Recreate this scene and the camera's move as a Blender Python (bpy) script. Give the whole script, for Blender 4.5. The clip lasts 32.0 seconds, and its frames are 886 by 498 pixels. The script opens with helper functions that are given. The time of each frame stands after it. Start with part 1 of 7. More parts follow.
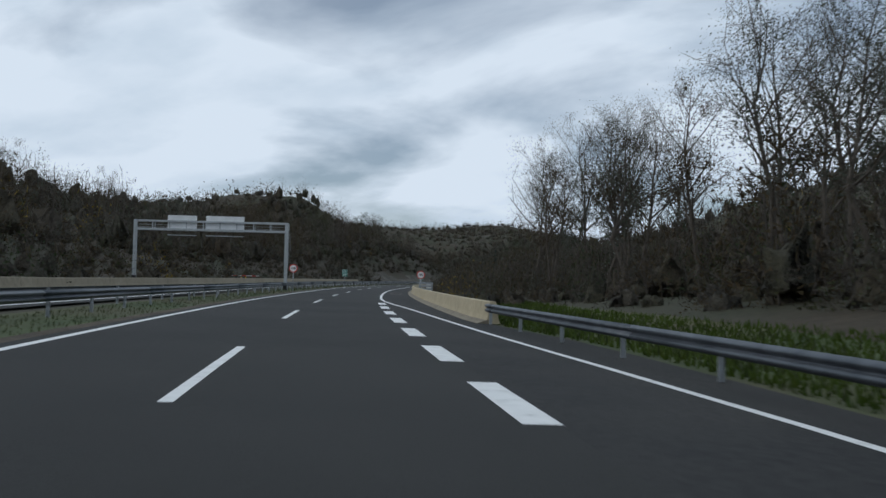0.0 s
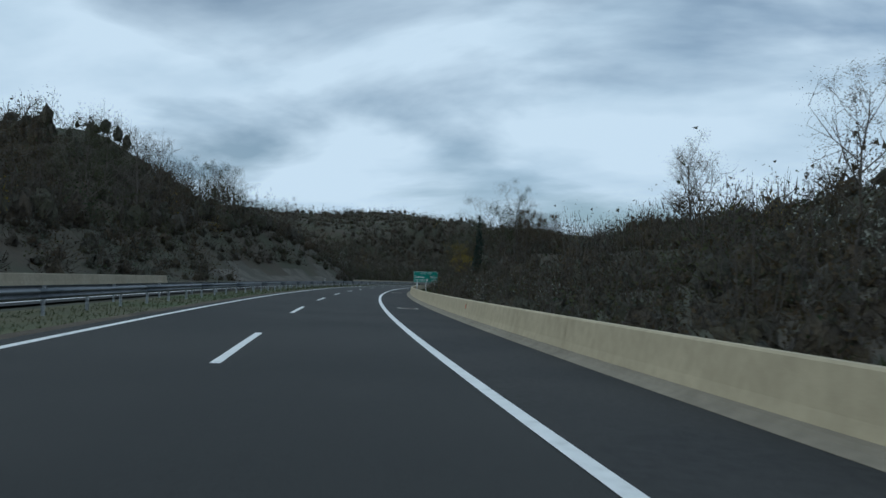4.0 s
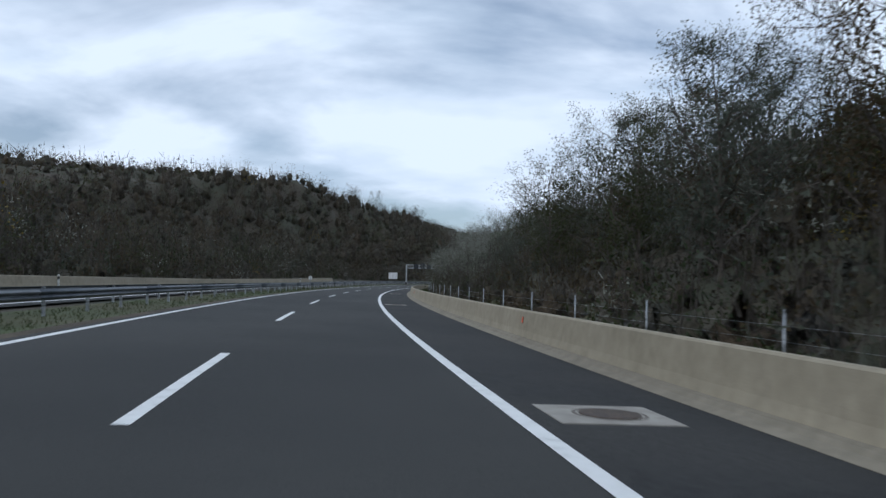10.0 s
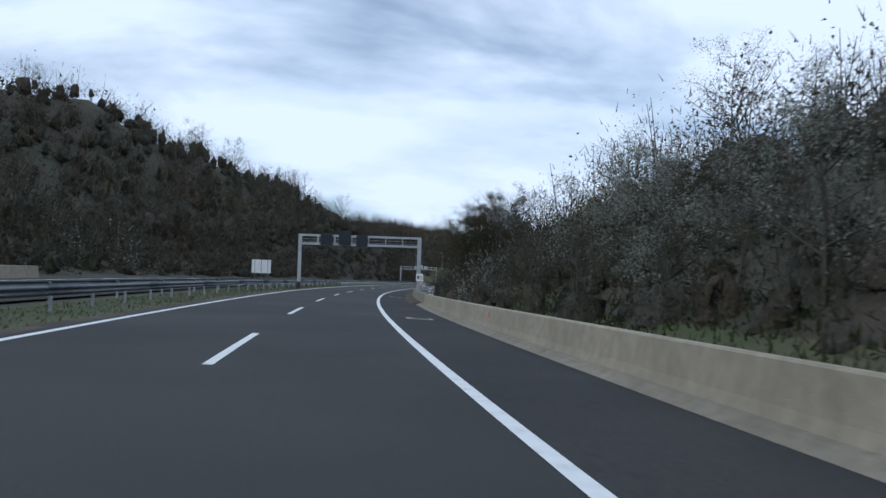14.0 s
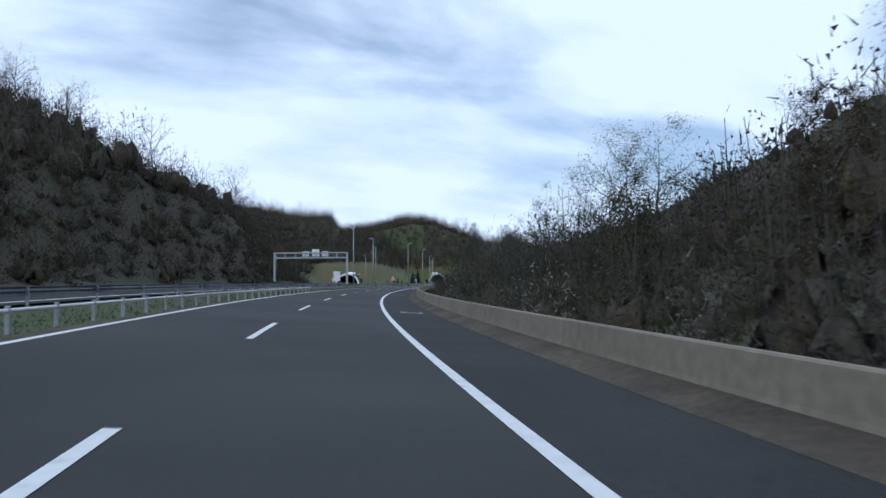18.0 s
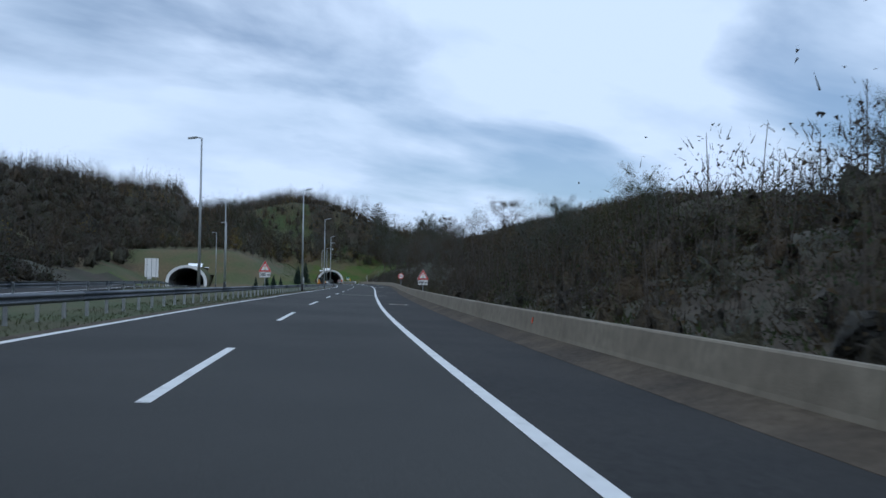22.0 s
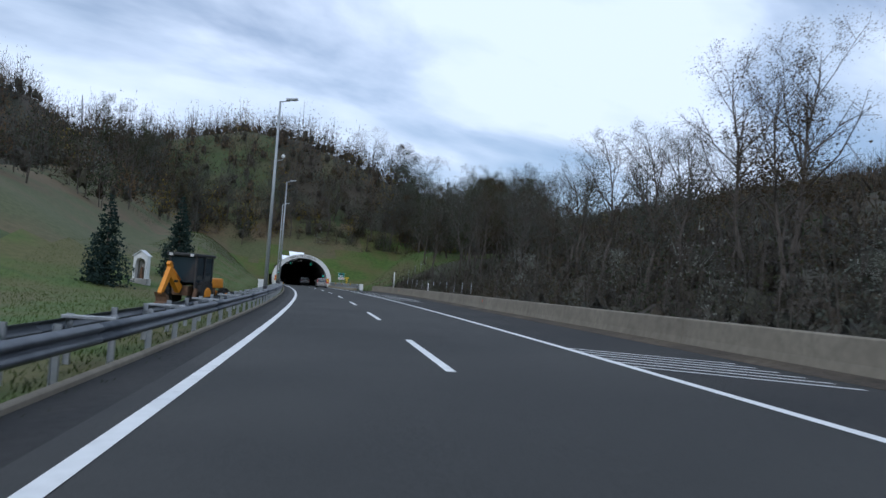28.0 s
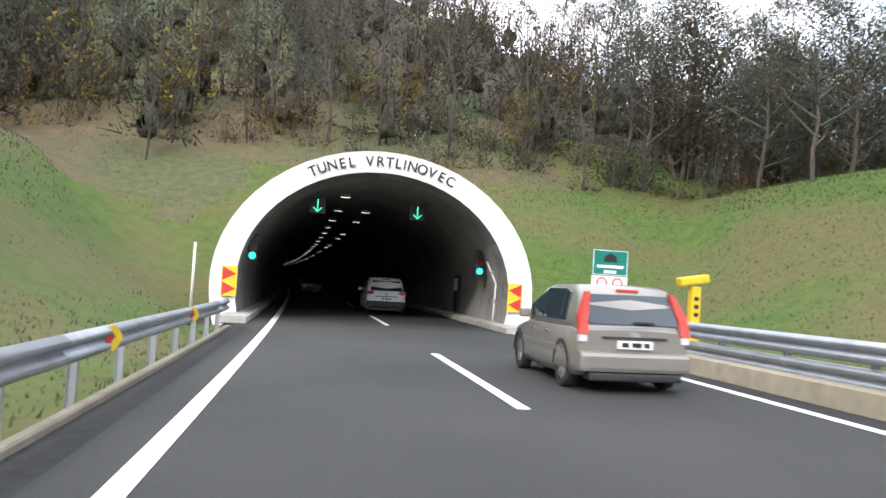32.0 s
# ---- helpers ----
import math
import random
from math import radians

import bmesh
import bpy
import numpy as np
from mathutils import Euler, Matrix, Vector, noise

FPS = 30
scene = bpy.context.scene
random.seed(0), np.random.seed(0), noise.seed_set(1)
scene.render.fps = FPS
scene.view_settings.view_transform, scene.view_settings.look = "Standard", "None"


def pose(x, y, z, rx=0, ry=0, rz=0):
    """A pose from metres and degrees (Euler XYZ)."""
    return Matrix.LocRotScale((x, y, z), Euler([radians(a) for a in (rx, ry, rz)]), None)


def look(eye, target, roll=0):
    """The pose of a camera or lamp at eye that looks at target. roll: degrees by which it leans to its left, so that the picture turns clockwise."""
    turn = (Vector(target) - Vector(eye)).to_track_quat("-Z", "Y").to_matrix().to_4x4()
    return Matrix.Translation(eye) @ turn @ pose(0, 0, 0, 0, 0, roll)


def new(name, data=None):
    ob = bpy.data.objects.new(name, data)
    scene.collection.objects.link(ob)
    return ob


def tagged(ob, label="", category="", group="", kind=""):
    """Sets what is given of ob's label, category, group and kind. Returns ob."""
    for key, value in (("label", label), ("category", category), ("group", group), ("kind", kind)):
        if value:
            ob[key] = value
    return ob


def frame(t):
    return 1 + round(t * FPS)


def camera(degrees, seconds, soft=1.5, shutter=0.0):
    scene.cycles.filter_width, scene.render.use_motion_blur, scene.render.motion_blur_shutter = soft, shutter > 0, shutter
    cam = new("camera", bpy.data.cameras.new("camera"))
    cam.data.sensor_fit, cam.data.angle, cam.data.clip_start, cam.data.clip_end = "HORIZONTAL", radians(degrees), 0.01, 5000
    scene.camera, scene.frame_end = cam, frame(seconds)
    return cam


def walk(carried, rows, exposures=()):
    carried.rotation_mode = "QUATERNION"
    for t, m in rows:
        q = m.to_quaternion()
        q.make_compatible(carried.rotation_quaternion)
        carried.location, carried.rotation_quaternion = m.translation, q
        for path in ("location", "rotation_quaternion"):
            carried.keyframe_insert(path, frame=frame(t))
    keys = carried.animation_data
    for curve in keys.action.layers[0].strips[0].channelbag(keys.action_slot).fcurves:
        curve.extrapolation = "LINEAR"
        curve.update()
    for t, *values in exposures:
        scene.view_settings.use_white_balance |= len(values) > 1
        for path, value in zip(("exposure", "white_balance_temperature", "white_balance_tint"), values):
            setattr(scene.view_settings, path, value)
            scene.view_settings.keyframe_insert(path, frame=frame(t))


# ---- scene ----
# ---- camera and its way ----
cam = camera(57.2, 32.0, soft=1.5, shutter=0.1)
PATH = [
    (0.0, pose(0.00, -0.01, 1.41, 92.25, -1.24, -8.25)),
    (0.5, pose(0.16, 18.00, 1.41, 92.15, -1.63, -9.37)),
    (1.0, pose(0.67, 35.98, 1.41, 92.22, -1.97, -10.41)),
    (1.5, pose(1.54, 53.94, 1.41, 92.08, -2.11, -11.53)),
    (2.0, pose(2.76, 71.89, 1.41, 92.09, -2.14, -12.65)),
    (2.5, pose(4.35, 89.83, 1.41, 92.17, -2.08, -13.82)),
    (3.0, pose(6.32, 107.74, 1.41, 92.39, -1.91, -15.05)),
    (3.5, pose(8.66, 125.62, 1.41, 91.94, -1.66, -16.30)),
    (4.0, pose(11.35, 143.43, 1.41, 92.29, -1.46, -17.60)),
    (4.5, pose(14.37, 161.20, 1.41, 92.09, -1.39, -18.69)),
    (5.0, pose(17.73, 178.89, 1.41, 92.35, -1.38, -19.68)),
    (5.5, pose(21.45, 196.50, 1.41, 92.35, -1.39, -20.65)),
    (6.0, pose(25.53, 214.04, 1.41, 92.35, -1.40, -21.70)),
    (6.5, pose(29.96, 231.51, 1.41, 92.38, -1.37, -22.90)),
    (7.0, pose(34.76, 248.90, 1.41, 92.68, -1.25, -24.34)),
    (7.5, pose(39.97, 266.18, 1.41, 92.43, -1.17, -25.74)),
    (8.0, pose(45.56, 283.35, 1.41, 92.29, -1.15, -27.01)),
    (8.5, pose(51.49, 300.40, 1.41, 92.28, -1.13, -28.12)),
    (9.0, pose(57.75, 317.32, 1.41, 92.38, -1.14, -29.25)),
    (9.5, pose(64.36, 334.11, 1.41, 92.41, -1.22, -30.35)),
    (10.0, pose(71.29, 350.77, 1.41, 92.31, -1.35, -31.27)),
    (10.5, pose(78.55, 367.29, 1.41, 92.51, -1.53, -32.27)),
    (11.0, pose(86.11, 383.65, 1.41, 92.49, -1.71, -33.48)),
    (11.5, pose(93.94, 399.85, 1.41, 92.42, -1.78, -34.67)),
    (12.0, pose(102.05, 415.85, 1.41, 92.79, -1.84, -35.82)),
    (12.5, pose(110.47, 431.65, 1.41, 92.33, -1.97, -37.02)),
    (13.0, pose(119.21, 447.23, 1.41, 92.61, -2.13, -38.18)),
    (13.5, pose(128.27, 462.63, 1.41, 92.38, -2.13, -39.36)),
    (14.0, pose(137.69, 477.87, 1.41, 92.35, -1.75, -40.54)),
    (14.5, pose(147.44, 492.95, 1.41, 92.35, -1.19, -41.71)),
    (15.0, pose(157.54, 507.87, 1.41, 92.35, -0.59, -42.86)),
    (15.5, pose(167.96, 522.59, 1.41, 91.90, -0.11, -44.02)),
    (16.0, pose(178.67, 537.11, 1.41, 91.77, 0.10, -45.24)),
    (16.5, pose(189.64, 551.44, 1.41, 91.79, 0.18, -46.39)),
    (17.0, pose(200.91, 565.53, 1.41, 91.73, 0.25, -47.55)),
    (17.5, pose(212.50, 579.38, 1.41, 92.00, 0.33, -48.68)),
    (18.0, pose(224.41, 593.01, 1.41, 92.25, 0.43, -49.77)),
    (18.5, pose(236.61, 606.43, 1.41, 92.42, 0.52, -50.97)),
    (19.0, pose(249.12, 619.62, 1.41, 92.29, 0.54, -52.20)),
    (19.5, pose(261.89, 632.55, 1.41, 92.43, 0.46, -53.40)),
    (20.0, pose(274.87, 645.15, 1.41, 92.27, 0.25, -54.53)),
    (20.5, pose(288.01, 657.39, 1.41, 92.31, 0.04, -55.60)),
    (21.0, pose(301.23, 669.24, 1.41, 92.39, -0.14, -56.62)),
    (21.5, pose(314.47, 680.71, 1.41, 92.44, -0.32, -57.60)),
    (22.0, pose(327.68, 691.82, 1.41, 92.28, -0.54, -58.58)),
    (22.5, pose(340.80, 702.68, 1.41, 92.44, -0.73, -59.35)),
    (23.0, pose(353.89, 713.30, 1.41, 92.53, -0.80, -59.75)),
    (23.5, pose(366.94, 723.66, 1.41, 92.50, -0.78, -59.98)),
    (24.0, pose(379.84, 733.78, 1.41, 92.35, -1.07, -60.16)),
    (24.5, pose(392.46, 743.68, 1.41, 92.48, -1.56, -60.45)),
    (25.0, pose(404.84, 753.31, 1.41, 92.35, -2.17, -60.58)),
    (25.5, pose(416.97, 762.69, 1.41, 92.35, -2.81, -60.63)),
    (26.0, pose(428.86, 771.95, 1.41, 92.35, -3.42, -60.65)),
    (26.5, pose(440.63, 781.17, 1.41, 92.81, -3.91, -60.62)),
    (27.0, pose(452.44, 790.39, 1.41, 92.73, -4.17, -60.35)),
    (27.5, pose(464.29, 799.70, 1.41, 92.69, -4.16, -59.92)),
    (28.0, pose(476.17, 809.17, 1.41, 92.76, -4.10, -59.35)),
    (28.5, pose(488.05, 818.80, 1.41, 92.47, -4.13, -58.92)),
    (29.0, pose(499.92, 828.61, 1.41, 92.73, -4.08, -58.57)),
    (29.5, pose(511.78, 838.59, 1.41, 92.62, -4.00, -58.13)),
    (30.0, pose(523.61, 848.71, 1.41, 92.61, -3.98, -57.62)),
    (30.5, pose(535.41, 858.92, 1.41, 92.63, -3.96, -57.11)),
    (31.0, pose(547.14, 869.27, 1.41, 92.72, -3.94, -56.50)),
    (31.5, pose(558.77, 879.77, 1.41, 92.41, -3.77, -55.91)),
    (32.0, pose(570.29, 890.41, 1.41, 92.65, -3.52, -55.42)),
]
walk(cam, PATH, exposures=[(0.0, -0.40, 6050, 6), (2.0, -0.50, 5550, -2), (4.0, -0.48, 5550, -2), (9.0, -0.13, 5850, 8), (13.0, -0.18, 5550, 8), (16.0, 0.12, 5600, 9), (19.0, -0.18, 5350, 9), (24.0, -0.33, 5350, 6), (28.0, -0.08, 5600, 10), (30.0, 0.37, 5450, 8), (31.0, 0.87, 6000, 11), (32.0, 1.67, 6600, 13)])

# ---- world, sun ----
world = bpy.data.worlds.new("sky")
scene.world = world
world.use_nodes = True
wn, wl = world.node_tree.nodes, world.node_tree.links
wn.clear()
SUN_EL, SUN_AZ = radians(31.0), radians(257.0)   # azimuth clockwise from +y
w_out = wn.new("ShaderNodeOutputWorld")
w_bg = wn.new("ShaderNodeBackground")
w_sky = wn.new("ShaderNodeTexSky")
w_sky.sky_type, w_sky.sun_disc = "NISHITA", False
w_sky.sun_elevation, w_sky.sun_rotation = SUN_EL, SUN_AZ
w_sky.altitude, w_sky.air_density, w_sky.dust_density, w_sky.ozone_density = 200, 1.0, 1.2, 2.0
w_co = wn.new("ShaderNodeTexCoord")
# clouds: a flat layer seen in perspective, direction divided by its height
w_sep = wn.new("ShaderNodeSeparateXYZ")
w_up = wn.new("ShaderNodeMath"); w_up.operation = "MAXIMUM"; w_up.inputs[1].default_value = 0.0
w_add = wn.new("ShaderNodeMath"); w_add.operation = "ADD"; w_add.inputs[1].default_value = 0.30
w_div = wn.new("ShaderNodeVectorMath"); w_div.operation = "DIVIDE"
w_com = wn.new("ShaderNodeCombineXYZ")
w_map = wn.new("ShaderNodeMapping"); w_map.vector_type = "TEXTURE"
w_map.inputs["Rotation"].default_value = (0, 0, radians(-30))
w_map.inputs["Scale"].default_value = (1.35, 0.9, 1.0)
w_map.inputs["Location"].default_value = (3.1, 0.7, 0.0)
w_n1 = wn.new("ShaderNodeTexNoise"); w_n1.inputs["Scale"].default_value = 1.6; w_n1.inputs["Detail"].default_value = 7; w_n1.inputs["Roughness"].default_value = 0.5; w_n1.inputs["Distortion"].default_value = 0.35
w_n2 = wn.new("ShaderNodeTexNoise"); w_n2.inputs["Scale"].default_value = 3.2; w_n2.inputs["Detail"].default_value = 6; w_n2.inputs["Roughness"].default_value = 0.5
w_r1 = wn.new("ShaderNodeValToRGB")
w_r1.color_ramp.elements[0].position, w_r1.color_ramp.elements[0].color = 0.37, (0.30, 0.30, 0.30, 1)
w_r1.color_ramp.elements[1].position, w_r1.color_ramp.elements[1].color = 0.53, (1, 1, 1, 1)
w_r2 = wn.new("ShaderNodeValToRGB")
w_r2.color_ramp.elements[0].position, w_r2.color_ramp.elements[0].color = 0.33, (8.8, 9.8, 11.1, 1)
w_r2.color_ramp.elements[1].position, w_r2.color_ramp.elements[1].color = 0.56, (11.1, 11.8, 12.9, 1)
w_mix = wn.new("ShaderNodeMix"); w_mix.data_type = "RGBA"
wl.new(w_co.outputs["Generated"], w_sep.inputs[0])
wl.new(w_sep.outputs["Z"], w_up.inputs[0]); wl.new(w_up.outputs[0], w_add.inputs[0])
for i in range(3):
    wl.new(w_add.outputs[0], w_com.inputs[i])
wl.new(w_co.outputs["Generated"], w_div.inputs[0]); wl.new(w_com.outputs[0], w_div.inputs[1])
wl.new(w_div.outputs[0], w_map.inputs["Vector"])
wl.new(w_map.outputs[0], w_n1.inputs["Vector"]); wl.new(w_map.outputs[0], w_n2.inputs["Vector"])
wl.new(w_n1.outputs[0], w_r1.inputs[0]); wl.new(w_n2.outputs[0], w_r2.inputs[0])
wl.new(w_r1.outputs[0], w_mix.inputs["Factor"])
wl.new(w_sky.outputs[0], w_mix.inputs["A"]); wl.new(w_r2.outputs[0], w_mix.inputs["B"])
wl.new(w_mix.outputs["Result"], w_bg.inputs["Color"])
w_bg.inputs["Strength"].default_value = 0.085
wl.new(w_bg.outputs[0], w_out.inputs[0])

sun_data = bpy.data.lights.new("sun", "SUN")
sun_data.energy, sun_data.angle, sun_data.color = 0.8, radians(6), (1.0, 0.95, 0.88)
sun = new("sun", sun_data)
sun.matrix_world = look((0, 0, 60), (-math.sin(SUN_AZ) * math.cos(SUN_EL) * 60, -math.cos(SUN_AZ) * math.cos(SUN_EL) * 60, 60 - math.sin(SUN_EL) * 60))

# ---- materials ----
def material(name, colors, scale=4.0, rough=0.8, metal=0.0, bump=0.0, bump_scale=40.0, detail=5.0, spread=(0.35, 0.65), island=None, stretch=None, per_object=0.0):
    """A surface whose colour wanders between colours by noise at object scale; island: colours picked by each separate piece."""
    m = bpy.data.materials.new(name)
    m.use_nodes = True
    n, l = m.node_tree.nodes, m.node_tree.links
    b = n["Principled BSDF"]
    b.inputs["Roughness"].default_value, b.inputs["Metallic"].default_value = rough, metal
    co = n.new("ShaderNodeTexCoord")
    src = co.outputs["Object"]
    if stretch:
        mp = n.new("ShaderNodeMapping")
        mp.inputs["Scale"].default_value = stretch
        l.new(src, mp.inputs["Vector"])
        src = mp.outputs[0]
    t = n.new("ShaderNodeTexNoise")
    t.inputs["Scale"].default_value, t.inputs["Detail"].default_value, t.inputs["Roughness"].default_value = scale, detail, 0.6
    l.new(src, t.inputs["Vector"])
    r = n.new("ShaderNodeValToRGB")
    k = len(colors)
    for i, c in enumerate(colors):
        p = spread[0] + (spread[1] - spread[0]) * i / max(1, k - 1)
        e = r.color_ramp.elements[i] if i < 2 else r.color_ramp.elements.new(p)
        e.position, e.color = p, (*c, 1)
    l.new(t.outputs[0], r.inputs[0])
    out = r.outputs[0]
    if island:
        g = n.new("ShaderNodeNewGeometry")
        r2 = n.new("ShaderNodeValToRGB")
        r2.color_ramp.interpolation = "LINEAR"
        for i, c in enumerate(island):
            p = i / max(1, len(island) - 1)
            e = r2.color_ramp.elements[i] if i < 2 else r2.color_ramp.elements.new(p)
            e.position, e.color = p, (*c, 1)
        l.new(g.outputs["Random Per Island"], r2.inputs[0])
        mx = n.new("ShaderNodeMix")
        mx.data_type = "RGBA"
        mx.inputs["Factor"].default_value = 0.30
        l.new(out, mx.inputs["A"]); l.new(r2.outputs[0], mx.inputs["B"])
        out = mx.outputs["Result"]
    if per_object:
        oi = n.new("ShaderNodeObjectInfo")
        hs = n.new("ShaderNodeHueSaturation")
        mr = n.new("ShaderNodeMapRange")
        mr.inputs["To Min"].default_value, mr.inputs["To Max"].default_value = 1 - per_object, 1 + per_object
        l.new(oi.outputs["Random"], mr.inputs["Value"]); l.new(mr.outputs[0], hs.inputs["Value"]); l.new(out, hs.inputs["Color"])
        out = hs.outputs[0]
    l.new(out, b.inputs["Base Color"])
    if bump:
        t2 = n.new("ShaderNodeTexNoise")
        t2.inputs["Scale"].default_value, t2.inputs["Detail"].default_value = bump_scale, 4
        l.new(src, t2.inputs["Vector"])
        bp = n.new("ShaderNodeBump")
        bp.inputs["Strength"].default_value, bp.inputs["Distance"].default_value = bump, 0.02
        l.new(t2.outputs[0], bp.inputs["Height"]); l.new(bp.outputs[0], b.inputs["Normal"])
    return m


def mixed_material(name, lo, hi, scale, fine, rough=0.9, bump=0.3, spread=(0.4, 0.6), bump_scale=18.0):
    """Two surfaces in patches (lo, hi: colours of each at fine scale), for ground and worn roads."""
    m = material(name, lo, scale=fine, rough=rough, bump=bump, bump_scale=bump_scale)
    n, l = m.node_tree.nodes, m.node_tree.links
    b = n["Principled BSDF"]
    first = b.inputs["Base Color"].links[0].from_socket
    co = n.new("ShaderNodeTexCoord")
    t = n.new("ShaderNodeTexNoise"); t.inputs["Scale"].default_value = fine * 1.7; t.inputs["Detail"].default_value = 6
    l.new(co.outputs["Object"], t.inputs["Vector"])
    r = n.new("ShaderNodeValToRGB")
    for i, c in enumerate(hi[:2]):
        r.color_ramp.elements[i].position, r.color_ramp.elements[i].color = (0.35, 0.65)[i], (*c, 1)
    l.new(t.outputs[0], r.inputs[0])
    big = n.new("ShaderNodeTexNoise"); big.inputs["Scale"].default_value = scale; big.inputs["Detail"].default_value = 5
    l.new(co.outputs["Object"], big.inputs["Vector"])
    br = n.new("ShaderNodeValToRGB")
    br.color_ramp.elements[0].position, br.color_ramp.elements[1].position = spread
    l.new(big.outputs[0], br.inputs[0])
    mx = n.new("ShaderNodeMix"); mx.data_type = "RGBA"
    l.new(br.outputs[0], mx.inputs["Factor"]); l.new(first, mx.inputs["A"]); l.new(r.outputs[0], mx.inputs["B"])
    l.new(mx.outputs["Result"], b.inputs["Base Color"])
    return m


ASPHALT = mixed_material("asphalt", [(0.0261, 0.0266, 0.0254), (0.0400, 0.0405, 0.0388)], [(0.0338, 0.0343, 0.0327), (0.0540, 0.0535, 0.0500)], 0.12, 26.0, rough=0.82, bump=0.5, bump_scale=90)
SHOULDER = mixed_material("shoulder_asphalt", [(0.028, 0.0285, 0.0285), (0.042, 0.042, 0.041)], [(0.036, 0.0355, 0.034), (0.054, 0.053, 0.050)], 0.25, 7.0, rough=0.88, bump=0.4, bump_scale=80)
GUTTER = mixed_material("gutter_dirt", [(0.080, 0.064, 0.046), (0.135, 0.110, 0.080)], [(0.050, 0.042, 0.033), (0.085, 0.070, 0.054)], 0.35, 5.0, rough=0.95, bump=0.7)
for _m in (ASPHALT, SHOULDER, GUTTER):
    _m.node_tree.nodes["Principled BSDF"].inputs["Specular IOR Level"].default_value = 0.2
# the carriageway's colour gets paler along y, from 0.92 to 1.38 times
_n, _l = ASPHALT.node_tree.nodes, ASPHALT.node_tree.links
_co, _sep, _y_gain, _hsv = _n.new("ShaderNodeTexCoord"), _n.new("ShaderNodeSeparateXYZ"), _n.new("ShaderNodeMapRange"), _n.new("ShaderNodeHueSaturation")
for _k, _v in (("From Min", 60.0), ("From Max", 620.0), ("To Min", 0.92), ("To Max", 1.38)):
    _y_gain.inputs[_k].default_value = _v
_l.new(_co.outputs["Object"], _sep.inputs[0]); _l.new(_sep.outputs["Y"], _y_gain.inputs["Value"]); _l.new(_y_gain.outputs[0], _hsv.inputs["Value"])
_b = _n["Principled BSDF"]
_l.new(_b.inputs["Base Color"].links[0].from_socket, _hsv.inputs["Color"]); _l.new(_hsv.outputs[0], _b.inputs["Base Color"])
PAINT = material("road_paint", [(0.50, 0.50, 0.48), (0.72, 0.72, 0.70), (0.78, 0.78, 0.76)], scale=3.5, rough=0.6, bump=0.15, spread=(0.25, 0.6))
PAINT_OLD = material("worn_road_paint", [(0.16, 0.16, 0.155), (0.34, 0.34, 0.33)], scale=7.0, rough=0.7)
CONCRETE = mixed_material("barrier_concrete", [(0.245, 0.212, 0.150), (0.33, 0.288, 0.208)], [(0.29, 0.252, 0.185), (0.37, 0.322, 0.235)], 0.35, 2.5, rough=0.88, bump=0.25, bump_scale=30)
CONCRETE_TAN = mixed_material("tan_concrete", [(0.35, 0.295, 0.195), (0.44, 0.375, 0.25)], [(0.39, 0.33, 0.22), (0.48, 0.41, 0.275)], 0.35, 2.5, rough=0.88, bump=0.25, bump_scale=30)
CONCRETE_OLD = mixed_material("weathered_barrier_concrete", [(0.165, 0.142, 0.105), (0.23, 0.20, 0.15)], [(0.20, 0.175, 0.13), (0.265, 0.232, 0.175)], 0.35, 2.5, rough=0.9, bump=0.25, bump_scale=30)
CONCRETE_PALE = mixed_material("pale_concrete", [(0.42, 0.40, 0.37), (0.52, 0.50, 0.46)], [(0.30, 0.285, 0.26), (0.40, 0.38, 0.35)], 0.6, 3.0, rough=0.85, bump=0.2)
PATCH = material("patch_concrete", [(0.25, 0.23, 0.20), (0.36, 0.34, 0.30)], scale=3, rough=0.9, bump=0.3)
IRON = material("cast_iron", [(0.05, 0.04, 0.033), (0.10, 0.07, 0.05)], scale=12, rough=0.7, metal=0.3, bump=0.4)
ZINC = material("galvanised_steel", [(0.30, 0.32, 0.34), (0.42, 0.44, 0.46)], scale=2.5, rough=0.45, metal=0.7, bump=0.05, per_object=0.06)
ZINC_DARK = material("weathered_zinc", [(0.065, 0.075, 0.088), (0.11, 0.122, 0.138)], scale=2.0, rough=0.5, metal=0.5, bump=0.08, per_object=0.08)
STEEL_GREY = material("grey_painted_steel", [(0.33, 0.35, 0.36), (0.43, 0.45, 0.46)], scale=1.5, rough=0.5, metal=0.3)
WHITE = material("white_paint", [(0.72, 0.72, 0.70), (0.82, 0.82, 0.80)], scale=1.2, rough=0.7, bump=0.05)
SIGN_BACK = material("sign_back", [(0.62, 0.63, 0.63), (0.72, 0.73, 0.73)], scale=0.8, rough=0.5, metal=0.1)
SIGN_GREEN = material("sign_green", [(0.0, 0.17, 0.13), (0.0, 0.20, 0.155)], scale=1.0, rough=0.45)
SIGN_WHITE = material("sign_white", [(0.74, 0.74, 0.72), (0.8, 0.8, 0.79)], scale=1.0, rough=0.45)
SIGN_RED = material("sign_red", [(0.50, 0.03, 0.02), (0.58, 0.045, 0.03)], scale=1.0, rough=0.45)
SIGN_BLACK = material("sign_black", [(0.012, 0.012, 0.013), (0.02, 0.02, 0.022)], scale=2.0, rough=0.5)
SIGN_YELLOW = material("sign_yellow", [(0.72, 0.48, 0.02), (0.80, 0.55, 0.03)], scale=2.0, rough=0.5)
VMS = material("display_black", [(0.013, 0.016, 0.022), (0.022, 0.026, 0.034)], scale=3.0, rough=0.35)
